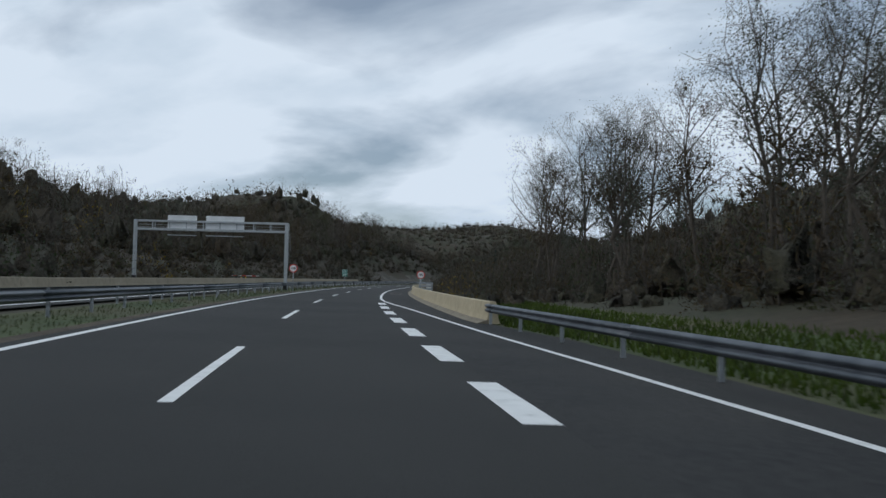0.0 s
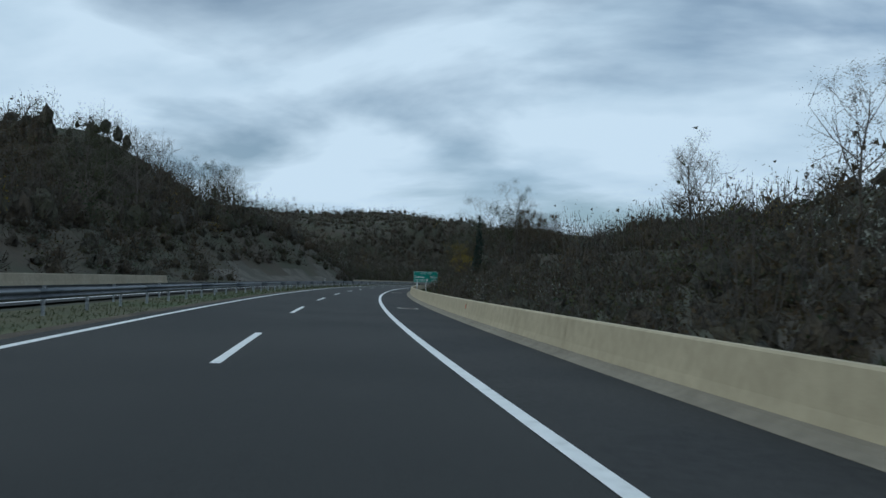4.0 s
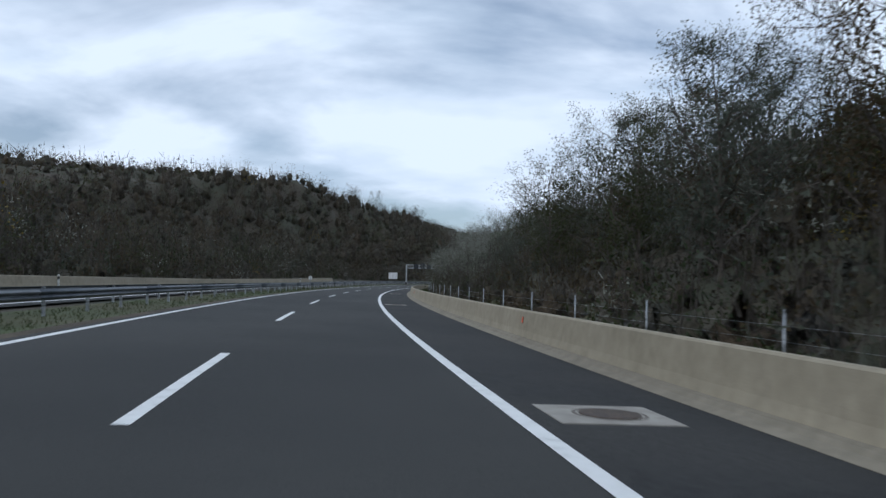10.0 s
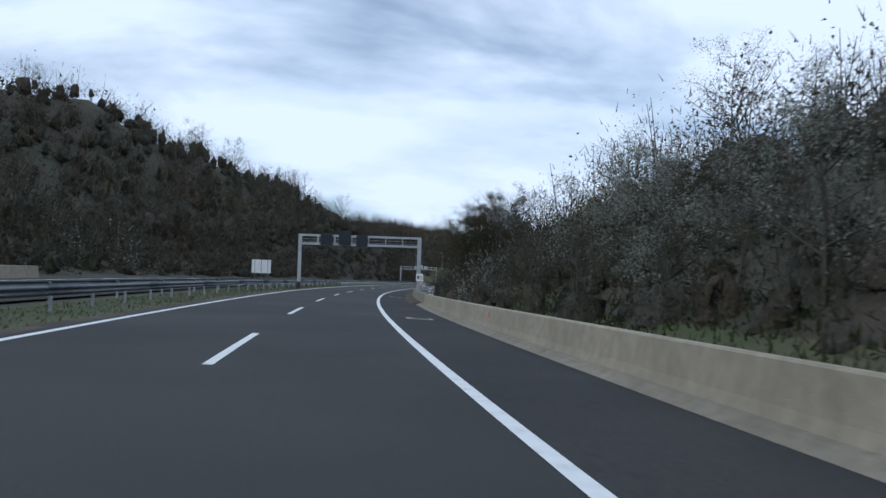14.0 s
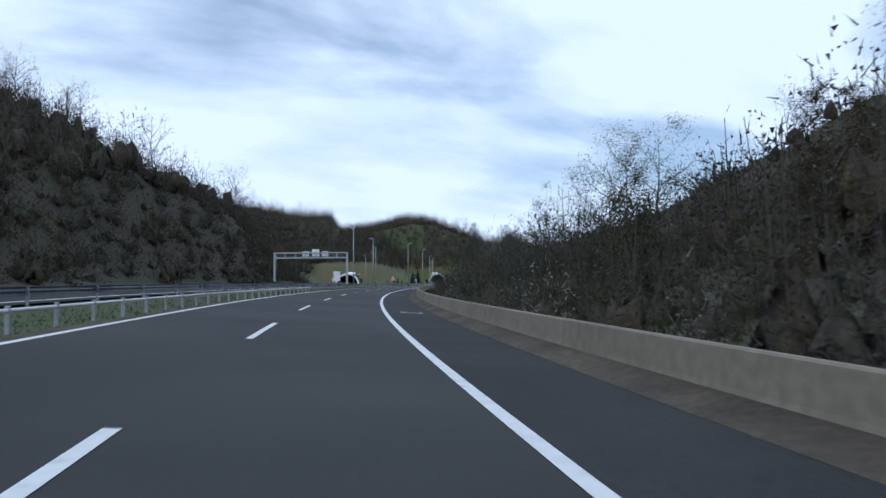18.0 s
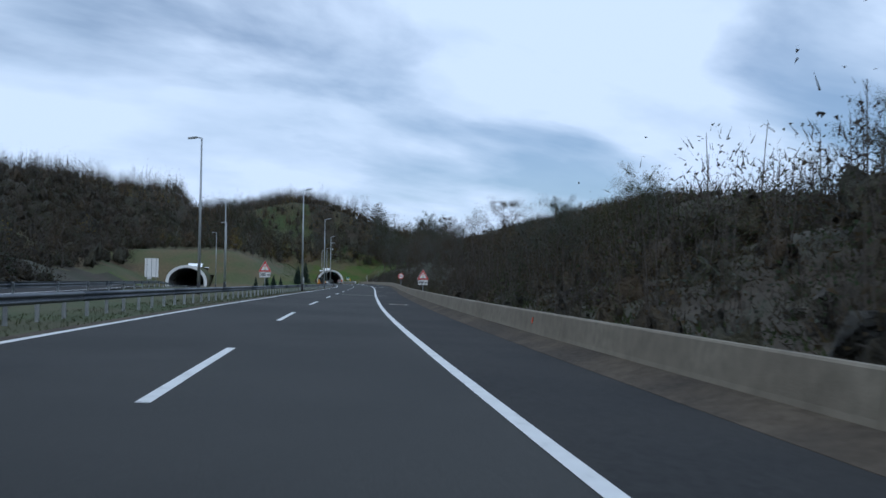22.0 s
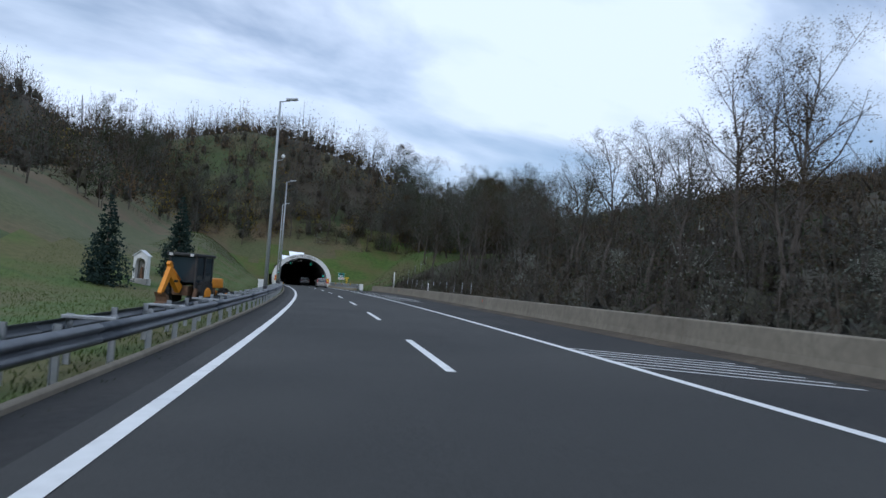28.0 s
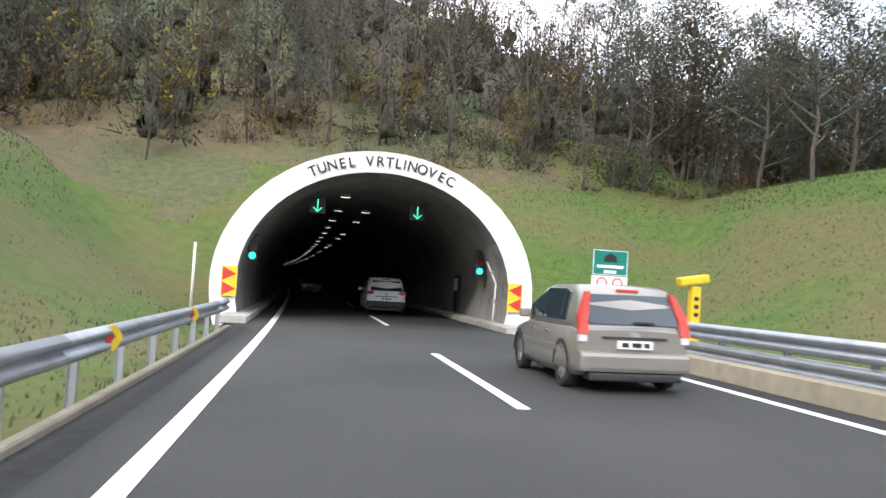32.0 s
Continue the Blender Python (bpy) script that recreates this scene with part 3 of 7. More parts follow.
# land: one sheet in road coordinates, finer beside the road, then out to the horizon
def land():
    s = np.concatenate([np.arange(-150, 960, 6.0), np.arange(960, 1180, 2.0), np.arange(1180, 1441, 8.0)])
    dr = np.concatenate([np.arange(-8.0, -12.1, -1.0), np.arange(-14.0, -64, -2.0), np.arange(-64, -130, -6.0), np.arange(-130, -300, -14.0)])[::-1]
    dl = np.concatenate([np.arange(-7.4, 0.2, 1.5), np.arange(0.6, 14, 1.0), np.arange(14, 60, 2.5), np.arange(60, 130, 6.0), np.arange(130, 300, 14.0)])
    d = np.concatenate([dr, dl])
    S, D = np.meshgrid(s, d, indexing="ij")
    x, y = xy(S, D)
    z = ground_z(S, D)
    # edges of the sheet sink to the plain
    out = np.maximum(ease((np.abs(D) - 240) / 60), 0)
    z = z * (1 - 0.4 * out)
    v = np.stack([x, y, z], -1).reshape(-1, 3)
    n, m = S.shape
    i, j = np.meshgrid(np.arange(n - 1), np.arange(m - 1), indexing="ij")
    q = (i * m + j).ravel()
    f = np.stack([q, q + 1, q + m + 1, q + m], -1)
    sc, dc = (S[:-1, :-1] + S[1:, 1:]).ravel() / 2, (D[:-1, :-1] + D[1:, 1:]).ravel() / 2
    zc = z.reshape(n, m)
    zc = (zc[:-1, :-1] + zc[1:, 1:]).ravel() / 2 - road_z(sc, dc)
    inside = (sc > PORTAL - 3) & (np.hypot(dc - PORTAL_D, zc - 1.1) < 5.25) | (sc > PORTAL - 3) & (np.abs(dc - PORTAL_D) < 5.3) & (zc < 1.5)
    cl = left_axis(sc)
    inside |= (sc > PORTAL_L - 3) & ((np.hypot(dc - cl, zc - 1.1) < 5.25) | ((np.abs(dc - cl) < 5.3) & (zc < 1.5)))
    f, sc, dc, zc = f[~inside], sc[~inside], dc[~inside], zc[~inside]
    # which cover: woodland floor, meadow, dry slope, rock
    xc, yc = xy(sc, dc)
    w = np.sin(xc * 0.13 + 0.7 * np.sin(yc * 0.09)) + np.sin(yc * 0.17 + 1.1)
    idx = np.zeros(len(f), int)
    median = (dc < -7.9) & (dc > left_axis(np.minimum(sc, 990)) + 4.4)
    idx[median] = 1
    e = dc - barrier_d(sc)
    idx[(e > 0) & (e < np.where(sc < 50, 6.5 + 0.8 * w, 4.5))] = 1
    green = (sc > 900) & (dc < -8) & (dc > left_axis(np.minimum(sc, 990)) - 2 - 40 * (sc > 1000)) & (zc < 3.8 + 0.6 * np.sin(dc * 0.3 + sc * 0.11))
    idx[green] = 4
    apron = (sc > PORTAL - 16) & (sc < PORTAL + 40) & (np.abs(dc + 6) < 46)
    top = zc + 0.9 * w + 0.07 * (dc + 4)
    idx[apron & (top < 15)] = 4
    idx[apron & (top > 6.2 + 1.5 * np.sin(0.4 * dc + 0.25 * sc)) & (top < 15) & (dc < 10)] = 2
    idx[(sc > PORTAL_L - 10) & (sc < PORTAL_L + 40) & (dc < -28) & (dc > -75)] = 2
    idx[(sc > 970) & (sc < 1130) & (dc < -14) & (zc > 3.6 + 0.5 * w) & (zc < 14)] = 2
    fl = left_axis(np.minimum(sc, 990)) - 7.2 - dc
    idx[(sc > 268) & (sc < 372) & (fl > 0.5) & (fl < 5.8 + 1.8 * w)] = 3
    ob = new("ground", mesh_arrays("ground", v, f, None, smooth=True, mats=[GROUND, GRASS_GROUND, DRY_GRASS, ROCK, MEADOW], index=idx))
    tagged(ob, "hilly woodland ground with grass verges and a rocky cutting", "ground", kind="structure")


land()
bm = bmesh.new()
bmesh.ops.create_circle(bm, cap_ends=True, segments=64, radius=4200, matrix=Matrix.Translation((250, 500, -14)))
tagged(part("ground_plain", bm, GROUND), "far woodland plain out to the horizon", "ground", kind="structure")

# ---- road markings ----
DASH_S = [-100, 15, 164, 259, 337, 487, 594, 640, 692, 732, 769, 878, 966, 1000, 1121, 1300]
DASH_PHASE = [13, 16.2, 20, 25, 31, 37, 36.5, 42, 44, 47.7, 49.4, 51, 47.5, 45.4, 40.3, 33]
lines = new("lane_markings")
tagged(lines, "white painted lane dashes and edge lines on asphalt", "road marking", kind="structure")


def paint(name, s0, s1, da, db, mat=PAINT, lift=0.008, step=3.0, parent=None):
    ob = strip(name, s0, s1, da, db, lift, mat, step)
    ob.parent = parent or lines
    return ob


def taper(s):
    """Outer edge line where the slip lane runs in."""
    return np.interp(s, [-150, 7, 14, 22, 36, 43, 48, 54, 62], [3.3, 3.08, 2.75, 2.25, 1.5, 1.05, 0.58, 0.18, 0.0])


paint("edge_line", -150, 62, lambda s: taper(s) - 0.09, lambda s: taper(s) + 0.09)
right_line = lambda s: np.interp(s, [62, 150, 257, 330, 473, 598, 690, 760, 830], [0.05, 0.13, 0.19, 0.16, 0.16, 0.05, 0.10, 0.08, 0.0])
paint("edge_line", 62, 1400, lambda s: right_line(s) - 0.10, lambda s: right_line(s) + 0.10)
left_line = lambda s: np.interp(s, [0, 51, 85, 158, 266, 338, 411, 483, 608, 700, 772, 837, 985, 1046], [-7.6, -7.55, -7.3, -7.45, -7.65, -7.6, -7.7, -7.65, -7.62, -8.03, -8.12, -7.84, -7.62, -7.48])
paint("edge_line", -150, 1400, lambda s: left_line(s) - 0.1, lambda s: left_line(s) + 0.1)
mid_line = lambda s: np.interp(s, [0, 40, 85, 150, 330, 480, 595, 690, 900, 975], [-3.98, -3.95, -3.65, -3.75, -3.8, -3.68, -3.55, -3.92, -4.0, -3.82])
k = -6
while True:
    far = 18.0 * k
    far = far + float(np.interp(far + float(np.interp(far + 25, DASH_S, DASH_PHASE)), DASH_S, DASH_PHASE))
    if far > 1395:
        break
    paint("lane_dash", far - 7.2, far, lambda s: mid_line(s) - 0.085, lambda s: mid_line(s) + 0.085)
    k += 1
for i in range(-8, 7):
    paint("wide_dash", 8.15 + 6.42 * i, 11.6 + 6.42 * i, -0.27, 0.17)
# hatched areas on the shoulder before the tunnel: start, number, spacing, stripe width
for h0, count, gap, wide, back in ((946.7, 4, 0.9, 0.16, 2.3), (994.2, 6, 0.85, 0.18, 2.8), (1044, 20, 2.45, 0.34, 0.6)):
    for i in range(count):
        s = h0 + gap * i
        w = float(np.interp(s, [940, 990, 1044, 1052, 1080, 1093], [2.6, 3.0, 2.4, 3.0, 2.6, 0.9]))
        t = np.linspace(0, 1, 6)
        v = []
        for a in (s, s + wide):
            sx, dx = a - back * t, 0.12 + w * t
            x, y = xy(sx, dx)
            v.append(np.stack([x, y, road_z(sx, dx) + 0.008], -1))
        f = [(j, j + 6, j + 7, j + 1) for j in range(5)]
        ob = new("hatch_stripe", mesh_arrays("hatch_stripe", np.concatenate(v), f, PAINT))
        ob.parent = lines
for side in (-3.75, 0.0, 3.75):
    if side == 0.0:
        for i in range(66):
            s = -100 + 18.0 * i
            paint("opposite_dash", s, s + 6, lambda q: left_axis(q) - 0.08, lambda q: left_axis(q) + 0.08, lift=0.045)
    else:
        o = side
        paint("opposite_edge_line", -150, 1290, lambda q: left_axis(q) + o - 0.1, lambda q: left_axis(q) + o + 0.1, lift=0.045)

# square concrete patches round the shoulder drains
for s, d0, d1 in ((85, 0.75, 1.95), (136, 0.9, 2.0), (187, 0.9, 2.0), (241, 0.85, 2.0), (279, 0.85, 2.0), (328, 0.9, 2.0), (368.6, 0.55, 1.95), (409, 0.45, 1.7), (450, 0.8, 2.0), (492, 0.85, 2.05), (536, 0.9, 2.0), (582.5, 0.85, 2.05), (636, 0.85, 2.05), (688, 0.9, 2.0), (739, 0.8, 1.9), (791.3, 0.75, 1.9), (842.5, 0.65, 1.85)):
    cover = new("drain_cover")
    tagged(cover, "round cast-iron cover in a square concrete patch on the shoulder", "drain cover", "shoulder drains")
    c = at(s, (d0 + d1) / 2)
    tilt = -float(np.interp(s, BANK_S, BANK))
    cover.matrix_world = pose(c.x, c.y, c.z, 0, 0, heading(s)) @ pose(0, 0, 0, 0, -tilt, 0)
    w = (d1 - d0) / 2
    bm = bmesh.new()
    box(bm, -w, w, -0.65, 0.65, -0.05, 0.012, bevel=0.006)
    part("patch", bm, PATCH, cover)
    bm = bmesh.new()
    bmesh.ops.create_cone(bm, cap_ends=True, segments=28, radius1=0.37, radius2=0.36, depth=0.02, matrix=Matrix.Translation((0.05, 0, 0.014)))
    part("lid", bm, IRON, cover, "dark rusty iron lid")
    bm = bmesh.new()
    bmesh.ops.create_circle(bm, cap_ends=False, segments=28, radius=0.40, matrix=Matrix.Translation((0.05, 0, 0.0145)))
    r = bmesh.ops.extrude_edge_only(bm, edges=bm.edges[:])
    bmesh.ops.scale(bm, vec=(1.09, 1.09, 1), space=Matrix.Translation((-0.05, 0, 0)), verts=[q for q in r["geom"] if isinstance(q, bmesh.types.BMVert)])
    part("rim", bm, IRON, cover)
for s, da, db, w in ((870.9, -3.3, 1.15, 0.45), (897, -3.2, 1.0, 0.16), (893, 1.2, 2.6, 0.3)):
    ob = paint("road_joint_patch", s - w, s + w, da, db, PATCH, 0.006, 0.45)

# ---- concrete barrier on the right ----
PROFILE = [(0.0, 0.0), (0.01, 0.10), (0.06, 0.28), (0.13, 0.77), (0.16, 0.80), (0.33, 0.80), (0.36, 0.77), (0.43, 0.28), (0.50, 0.0)]


def concrete_barrier(s0, s1, dfun, length=12.0, mat=CONCRETE, label="", high=1.0):
    thing = new("concrete_barrier")
    tagged(thing, label, "barrier")
    prof = [(a, b * high) for a, b in PROFILE]
    s = s0
    while s < s1 - 1:
        e = min(s + length, s1)
        ob = sweep("barrier_panel", prof, s + 0.012, e - 0.012, 3.0, mat if length > 20 else CONCRETE_TAN if e < 300 else CONCRETE if e < 560 else CONCRETE_OLD, dfun=dfun)
        ob.parent = thing
        s = e
    return thing


concrete_barrier(29, 1098, barrier_d, high=1.01, label="long tan concrete motorway barrier with a sloped foot, stained by dirt")
concrete_barrier(30, 232, lambda s: left_axis(s) - 6.2, 24.0, CONCRETE, "weathered concrete barrier along the opposite carriageway")
concrete_barrier(372, 560, lambda s: left_axis(s) - 6.2, 24.0, CONCRETE, "weathered concrete barrier beside the opposite carriageway and woods")

for s in (125, 176, 273, 331, 381, 430, 479, 529, 577, 625.6, 676, 712, 760, 812, 880, 985, 1030, 1078):
    refl = new("barrier_reflector")
    tagged(refl, "small orange-red reflector fixed to the concrete barrier", "reflector", "barrier reflectors")
    p = at(s, float(barrier_d(s)) + 0.10, 0.55)
    refl.matrix_world = pose(p.x, p.y, p.z, 0, 8, heading(s))
    bm = bmesh.new(); box(bm, -0.022, 0.0, -0.05, 0.05, -0.08, 0.08, bevel=0.006)
    part("lens", bm, REFLECTOR_RED, refl)
    bm = bmesh.new(); box(bm, -0.008, 0.03, -0.06, 0.06, -0.095, 0.095)
    part("bracket", bm, IRON, refl)

# ---- steel guard rails ----
W_BEAM = [(0.0, 0.0), (0.045, 0.03), (0.083, 0.055), (0.083, 0.095), (0.02, 0.135), (0.0, 0.155), (0.02, 0.175), (0.083, 0.215), (0.083, 0.255), (0.045, 0.28), (0.0, 0.31),
          (-0.006, 0.31), (0.038, 0.275), (0.077, 0.25), (0.077, 0.22), (0.014, 0.175), (-0.006, 0.155), (0.014, 0.135), (0.077, 0.09), (0.077, 0.06), (0.038, 0.035), (-0.006, 0.0)]
POST = None


def post_mesh():
    bm = bmesh.new()
    for x0, x1, y0, y1 in ((-0.05, 0.05, -0.004, 0.004), (-0.05, -0.042, -0.03, 0.03), (0.042, 0.05, -0.03, 0.03)):
        box(bm, x0, x1, y0, y1, -0.3, 0.70)
    me = bpy.data.meshes.new("post"); bm.to_mesh(me); bm.free(); me.materials.append(ZINC)
    return me


POST = post_mesh()


def guard_rail(s0, s1, dfun, label, gap=4.0, lift=0.42, turn=1, double=False, mat=ZINC_DARK, seg=12.0, two=False, sp=6.0):
    """A steel rail on posts; turn 1: its waves face right, -1: left; double: a second rail behind on spacer arms."""
    thing = new("guard_rail")
    tagged(thing, label, "guard rail")
    sets = [(turn, 0.0)] + ([(-turn, -0.75 * turn)] if double else [])
    for way, off in sets:
        for lv in ((lift, lift - 0.36) if two else (lift,)):
            s = s0
            while s < s1 - 0.5:
                e = min(s + seg, s1)
                ob = sweep("rail_beam", [(a * way + off, b + lv) for a, b in W_BEAM], s, e, 2.0 if s > 900 else 4.0, mat, dfun=dfun, smooth=True)
                ob.parent = thing
                s = e
    s = s0 + 0.6
    while s < s1:
        d = float(dfun(s))
        for way, off in sets:
            p = at(s, d + off - 0.055 * way, 0.0)
            ob = new("post", POST)
            ob.parent = thing
            ob.matrix_world = pose(p.x, p.y, p.z + (0.02 if lift < 0.5 else 0.12), 0, 0, heading(s))
        s += gap
    if double:
        s = s0 + 1.0
        while s < s1:
            d = float(dfun(s))
            p = at(s, d, lift + 0.31)
            bm = bmesh.new()
            box(bm, -0.80 if turn > 0 else 0.0, 0.0 if turn > 0 else 0.80, -0.09, 0.09, -0.02, 0.03, bevel=0.006)
            ob = part("spacer_arm", bm, ZINC, thing)
            ob.matrix_world = pose(p.x, p.y, p.z, 0, 0, heading(s))
            s += sp
    return thing


LEFT_RAIL = lambda s: np.interp(s, [-150, 780, 842, 955, 1000, 1050, 1090, 1126, 1130], [-10.4, -10.3, -9.6, -9.2, -9.05, -8.95, -8.8, -8.55, -8.5])
guard_rail(-60, 628, LEFT_RAIL, "dark weathered steel guard rail on posts in the grassy median", 4.0)
guard_rail(744, 955, LEFT_RAIL, "dark weathered steel guard rail on close posts before the tunnel", 2.0)
guard_rail(955, 1076, LEFT_RAIL, "double steel guard rail with spacer arms beside the meadow", 2.6, double=True, lift=0.34)
guard_rail(1076, 1126, LEFT_RAIL, "galvanised steel guard rail running up to the tunnel mouth", 2.0, mat=ZINC, lift=0.46)
guard_rail(-80, 29, lambda s: np.interp(s, [-160, 10, 29], [4.35, 4.2, 3.15]), "weathered steel guard rail running into a concrete barrier", 4.0, turn=-1)
guard_rail(1097, 1129, lambda s: np.interp(s, [1090, 1097, 1105, 1129], [3.4, 2.4, 1.15, 0.75]), "galvanised guard rail of two beams beside the tunnel mouth", 2.0, turn=-1, mat=ZINC, lift=0.62, two=True)
guard_rail(-60, 975, lambda s: left_axis(s) + 5.3, "weathered steel guard rail along the opposite carriageway", 8.0, turn=-1, seg=24.0)

# removable low rail in the crossing gap of the median
gate = new("removable_rail")
tagged(gate, "low white tubular rail on short posts across the median gap", "rail")
ob = sweep("tube_rail", [(0.045 * math.cos(a), 0.46 + 0.045 * math.sin(a)) for a in (math.tau * i / 6 for i in range(6))], 632, 742, 4.0, SIGN_BACK, dfun=lambda s: -8.9 + 0 * s, smooth=True)
ob.parent = gate
for i in range(37):
    p = at(632.5 + 3.0 * i, -8.9)
    bm = bmesh.new(); box(bm, -0.05, 0.05, -0.05, 0.05, -0.1, 0.56, bevel=0.01)
    part("post", bm, ZINC, gate).matrix_world = pose(p.x, p.y, p.z, 0, 0, heading(632.5 + 3 * i))

# kerb and edge of the verge on the left near the tunnel, walkway kerbs
kerb_d = lambda s: np.interp(s, [935, 990, 1048, 1090, 1126], [-8.9, -8.82, -8.68, -8.5, -8.42])
kerb = sweep("kerb", [(0, -0.1), (0, 0.06), (-0.02, 0.08), (-0.11, 0.08), (-0.13, 0.06), (-0.13, -0.1)], 935, 1126, 3.0, CONCRETE_OLD, dfun=kerb_d)
tagged(kerb, "pale concrete kerb along the grass verge", "kerb", kind="structure")
tagged(strip("verge_asphalt", 935, 1128, lambda s: kerb_d(s) - 0.02, -8.05, 0.0, SHOULDER), "grey asphalt between the edge line and the kerb", "road edge", kind="structure")
tagged(strip("verge_dirt", -150, 935, -8.46, -8.04, 0.004, GUTTER), "dirty strip of asphalt at the edge of the verge", "road edge", kind="structure")
base = sweep("rail_kerb", [(0, -0.1), (0.02, 0.30), (0.05, 0.33), (0.5, 0.33), (0.5, -0.1)], 1099, 1129.6, 3.0, CONCRETE, dfun=lambda s: np.interp(s, [1099, 1105, 1129], [1.7, 0.75, 0.5]))
tagged(base, "low stained concrete kerb wall under a guard rail", "kerb", kind="structure")

# ---- tunnels ----
def glow(name, color, strength):
    m = bpy.data.materials.new(name)
    m.use_nodes = True
    b = m.node_tree.nodes["Principled BSDF"]
    b.inputs["Base Color"].default_value = (*color, 1)
    b.inputs["Emission Color"].default_value = (*color, 1)
    b.inputs["Emission Strength"].default_value = strength
    return m


LAMP_ON = glow("lamp_light", (1.0, 0.95, 0.85), 0.55)
GREEN_ON = glow("green_light", (0.05, 0.85, 0.45), 0.5)
CYAN_ON = glow("green_signal", (0.02, 0.80, 0.60), 0.6)
LENS_OFF = material("dark_signal_lens", [(0.05, 0.012, 0.01), (0.08, 0.02, 0.012)], scale=8, rough=0.3)


FLAT = 0.86     # the vault is flatter than a half circle


def arch(r, zc, base, n=30):
    """Points of a horseshoe: circle of radius r round the height zc, from foot to foot."""
    a0 = math.asin((zc - base) / r)
    return [(r * math.cos(a), zc + r * math.sin(a) * (FLAT if math.sin(a) > 0 else 1)) for a in (-a0 + (math.pi + 2 * a0) * i / n for i in range(n + 1))]


def writing(text, size, mat, parent, m, depth=0.004, align="CENTER", name="writing", bold=0.0):
    c = bpy.data.curves.new(name, "FONT")
    c.body, c.size, c.extrude, c.offset = text, size, depth, bold
    c.align_x, c.align_y = align, "CENTER"
    tmp = bpy.data.objects.new(name, c)
    scene.collection.objects.link(tmp)
    me = bpy.data.meshes.new_from_object(tmp.evaluated_get(bpy.context.evaluated_depsgraph_get()))
    bpy.data.objects.remove(tmp)
    me.materials.clear(); me.materials.append(mat)
    ob = new(name, me)
    ob.parent = parent
    ob.matrix_basis = m
    return ob


def tunnel(s0, s1, dfun, name, label, sign_text=""):
    """A tube along the road with a white ring at its mouth."""
    inner = arch(4.55, 1.15, 0.0)
    outer = arch(5.35, 1.15, -0.4)
    tube_ob = sweep("tunnel_lining", [(x, z) for x, z in inner], s0 + 0.4, s1, 6.0, TUNNEL_WALL, close=False, dfun=dfun, smooth=True)
    tagged(tube_ob, "grey concrete lining of a road tunnel", "tunnel lining", kind="structure")
    # outer shell, buried in the hill behind the ring
    shell = sweep("tunnel_shell", [(x, z) for x, z in arch(5.2, 1.15, -0.4)], s0 + 1.6, s0 + 46, 4.0, DRY_GRASS, close=False, dfun=dfun, smooth=True)
    tagged(shell, "earth-covered concrete hood of a tunnel mouth", "tunnel hood", kind="structure")
    ring = new(name)
    tagged(ring, label, "tunnel portal")
    o = at(s0, float(dfun(s0)))
    ring.matrix_world = pose(o.x, o.y, o.z, 0, 0, heading(s0) + (0 if sign_text else 6))
    bm = bmesh.new()
    n = len(outer)
    front_o = [bm.verts.new((x, 0.0, z)) for x, z in outer]
    front_i = [bm.verts.new((x, 0.12, z)) for x, z in inner]
    back_o = [bm.verts.new((x, 1.6, z)) for x, z in outer]
    back_i = [bm.verts.new((x, 1.6, z)) for x, z in inner]
    for i in range(n - 1):
        bm.faces.new((front_i[i], front_i[i + 1], front_o[i + 1], front_o[i]))
        bm.faces.new((front_o[i], front_o[i + 1], back_o[i + 1], back_o[i]))
        f = bm.faces.new((front_i[i + 1], front_i[i], back_i[i], back_i[i + 1]))
        f.material_index = 1
    bmesh.ops.recalc_face_normals(bm, faces=bm.faces)
    part("arch_ring", bm, [WHITE, TUNNEL_WALL], ring, "broad white painted arch")
    if sign_text:
        wide = {"I": 0.55, "L": 0.85, "T": 0.9, " ": 0.9}
        spans = [wide.get(ch, 1.08) for ch in sign_text]
        for i, ch in enumerate(sign_text):
            if ch == " ":
                continue
            a = radians(119.5 - 59.0 * (sum(spans[:i]) + spans[i] / 2) / sum(spans))
            writing(ch, 0.46, SIGN_BLACK, ring, Matrix.Translation((4.95 * math.cos(a), 0.04, 1.15 + 4.95 * FLAT * math.sin(a))) @ pose(0, 0, 0, 90, 0, 0) @ pose(0, 0, 0, 0, 0, math.degrees(a) - 90), 0.015, name="letter", bold=0.004)
    # walkways
    for side in (-1, 1):
        bm = bmesh.new()
        ob = sweep("walkway", [(side * 3.95, -0.05), (side * 3.95, 0.17), (side * 4.0, 0.20), (side * 4.75, 0.20), (side * 4.75, -0.05)], s0 - 2.2, s1, 6.0, CONCRETE_PALE, dfun=dfun)
        tagged(ob, "raised pale concrete walkway inside the tunnel", "walkway", kind="structure")
        bm.free()
    # the far end is closed by an added plate, see below
    return ring


right_d = lambda s: PORTAL_D + 0 * s
portal = tunnel(PORTAL, 1425, right_d, "tunnel_portal", "white arched tunnel mouth with dark letters in a grass slope", "TUNEL VRTLINOVEC")
tunnel(PORTAL_L, 1290, lambda s: left_axis(s), "tunnel_portal", "white arched mouth of the opposite tunnel tube in a slope")
# plates added across the far ends so that the tubes stay dark
for s, dfun in ((1425, right_d), (1290, left_axis)):
    bm = bmesh.new()
    plate(bm, arch(4.7, 1.15, -0.3), 0.0, 0.2)
    ob = tagged(part("tube_end_cap", bm, TUNNEL_WALL), "added concrete plate closing the far end of the dark tube", "wall", kind="structure")
    o = at(s, float(dfun(s)))
    ob.matrix_world = pose(o.x, o.y, o.z, 0, 0, heading(s))
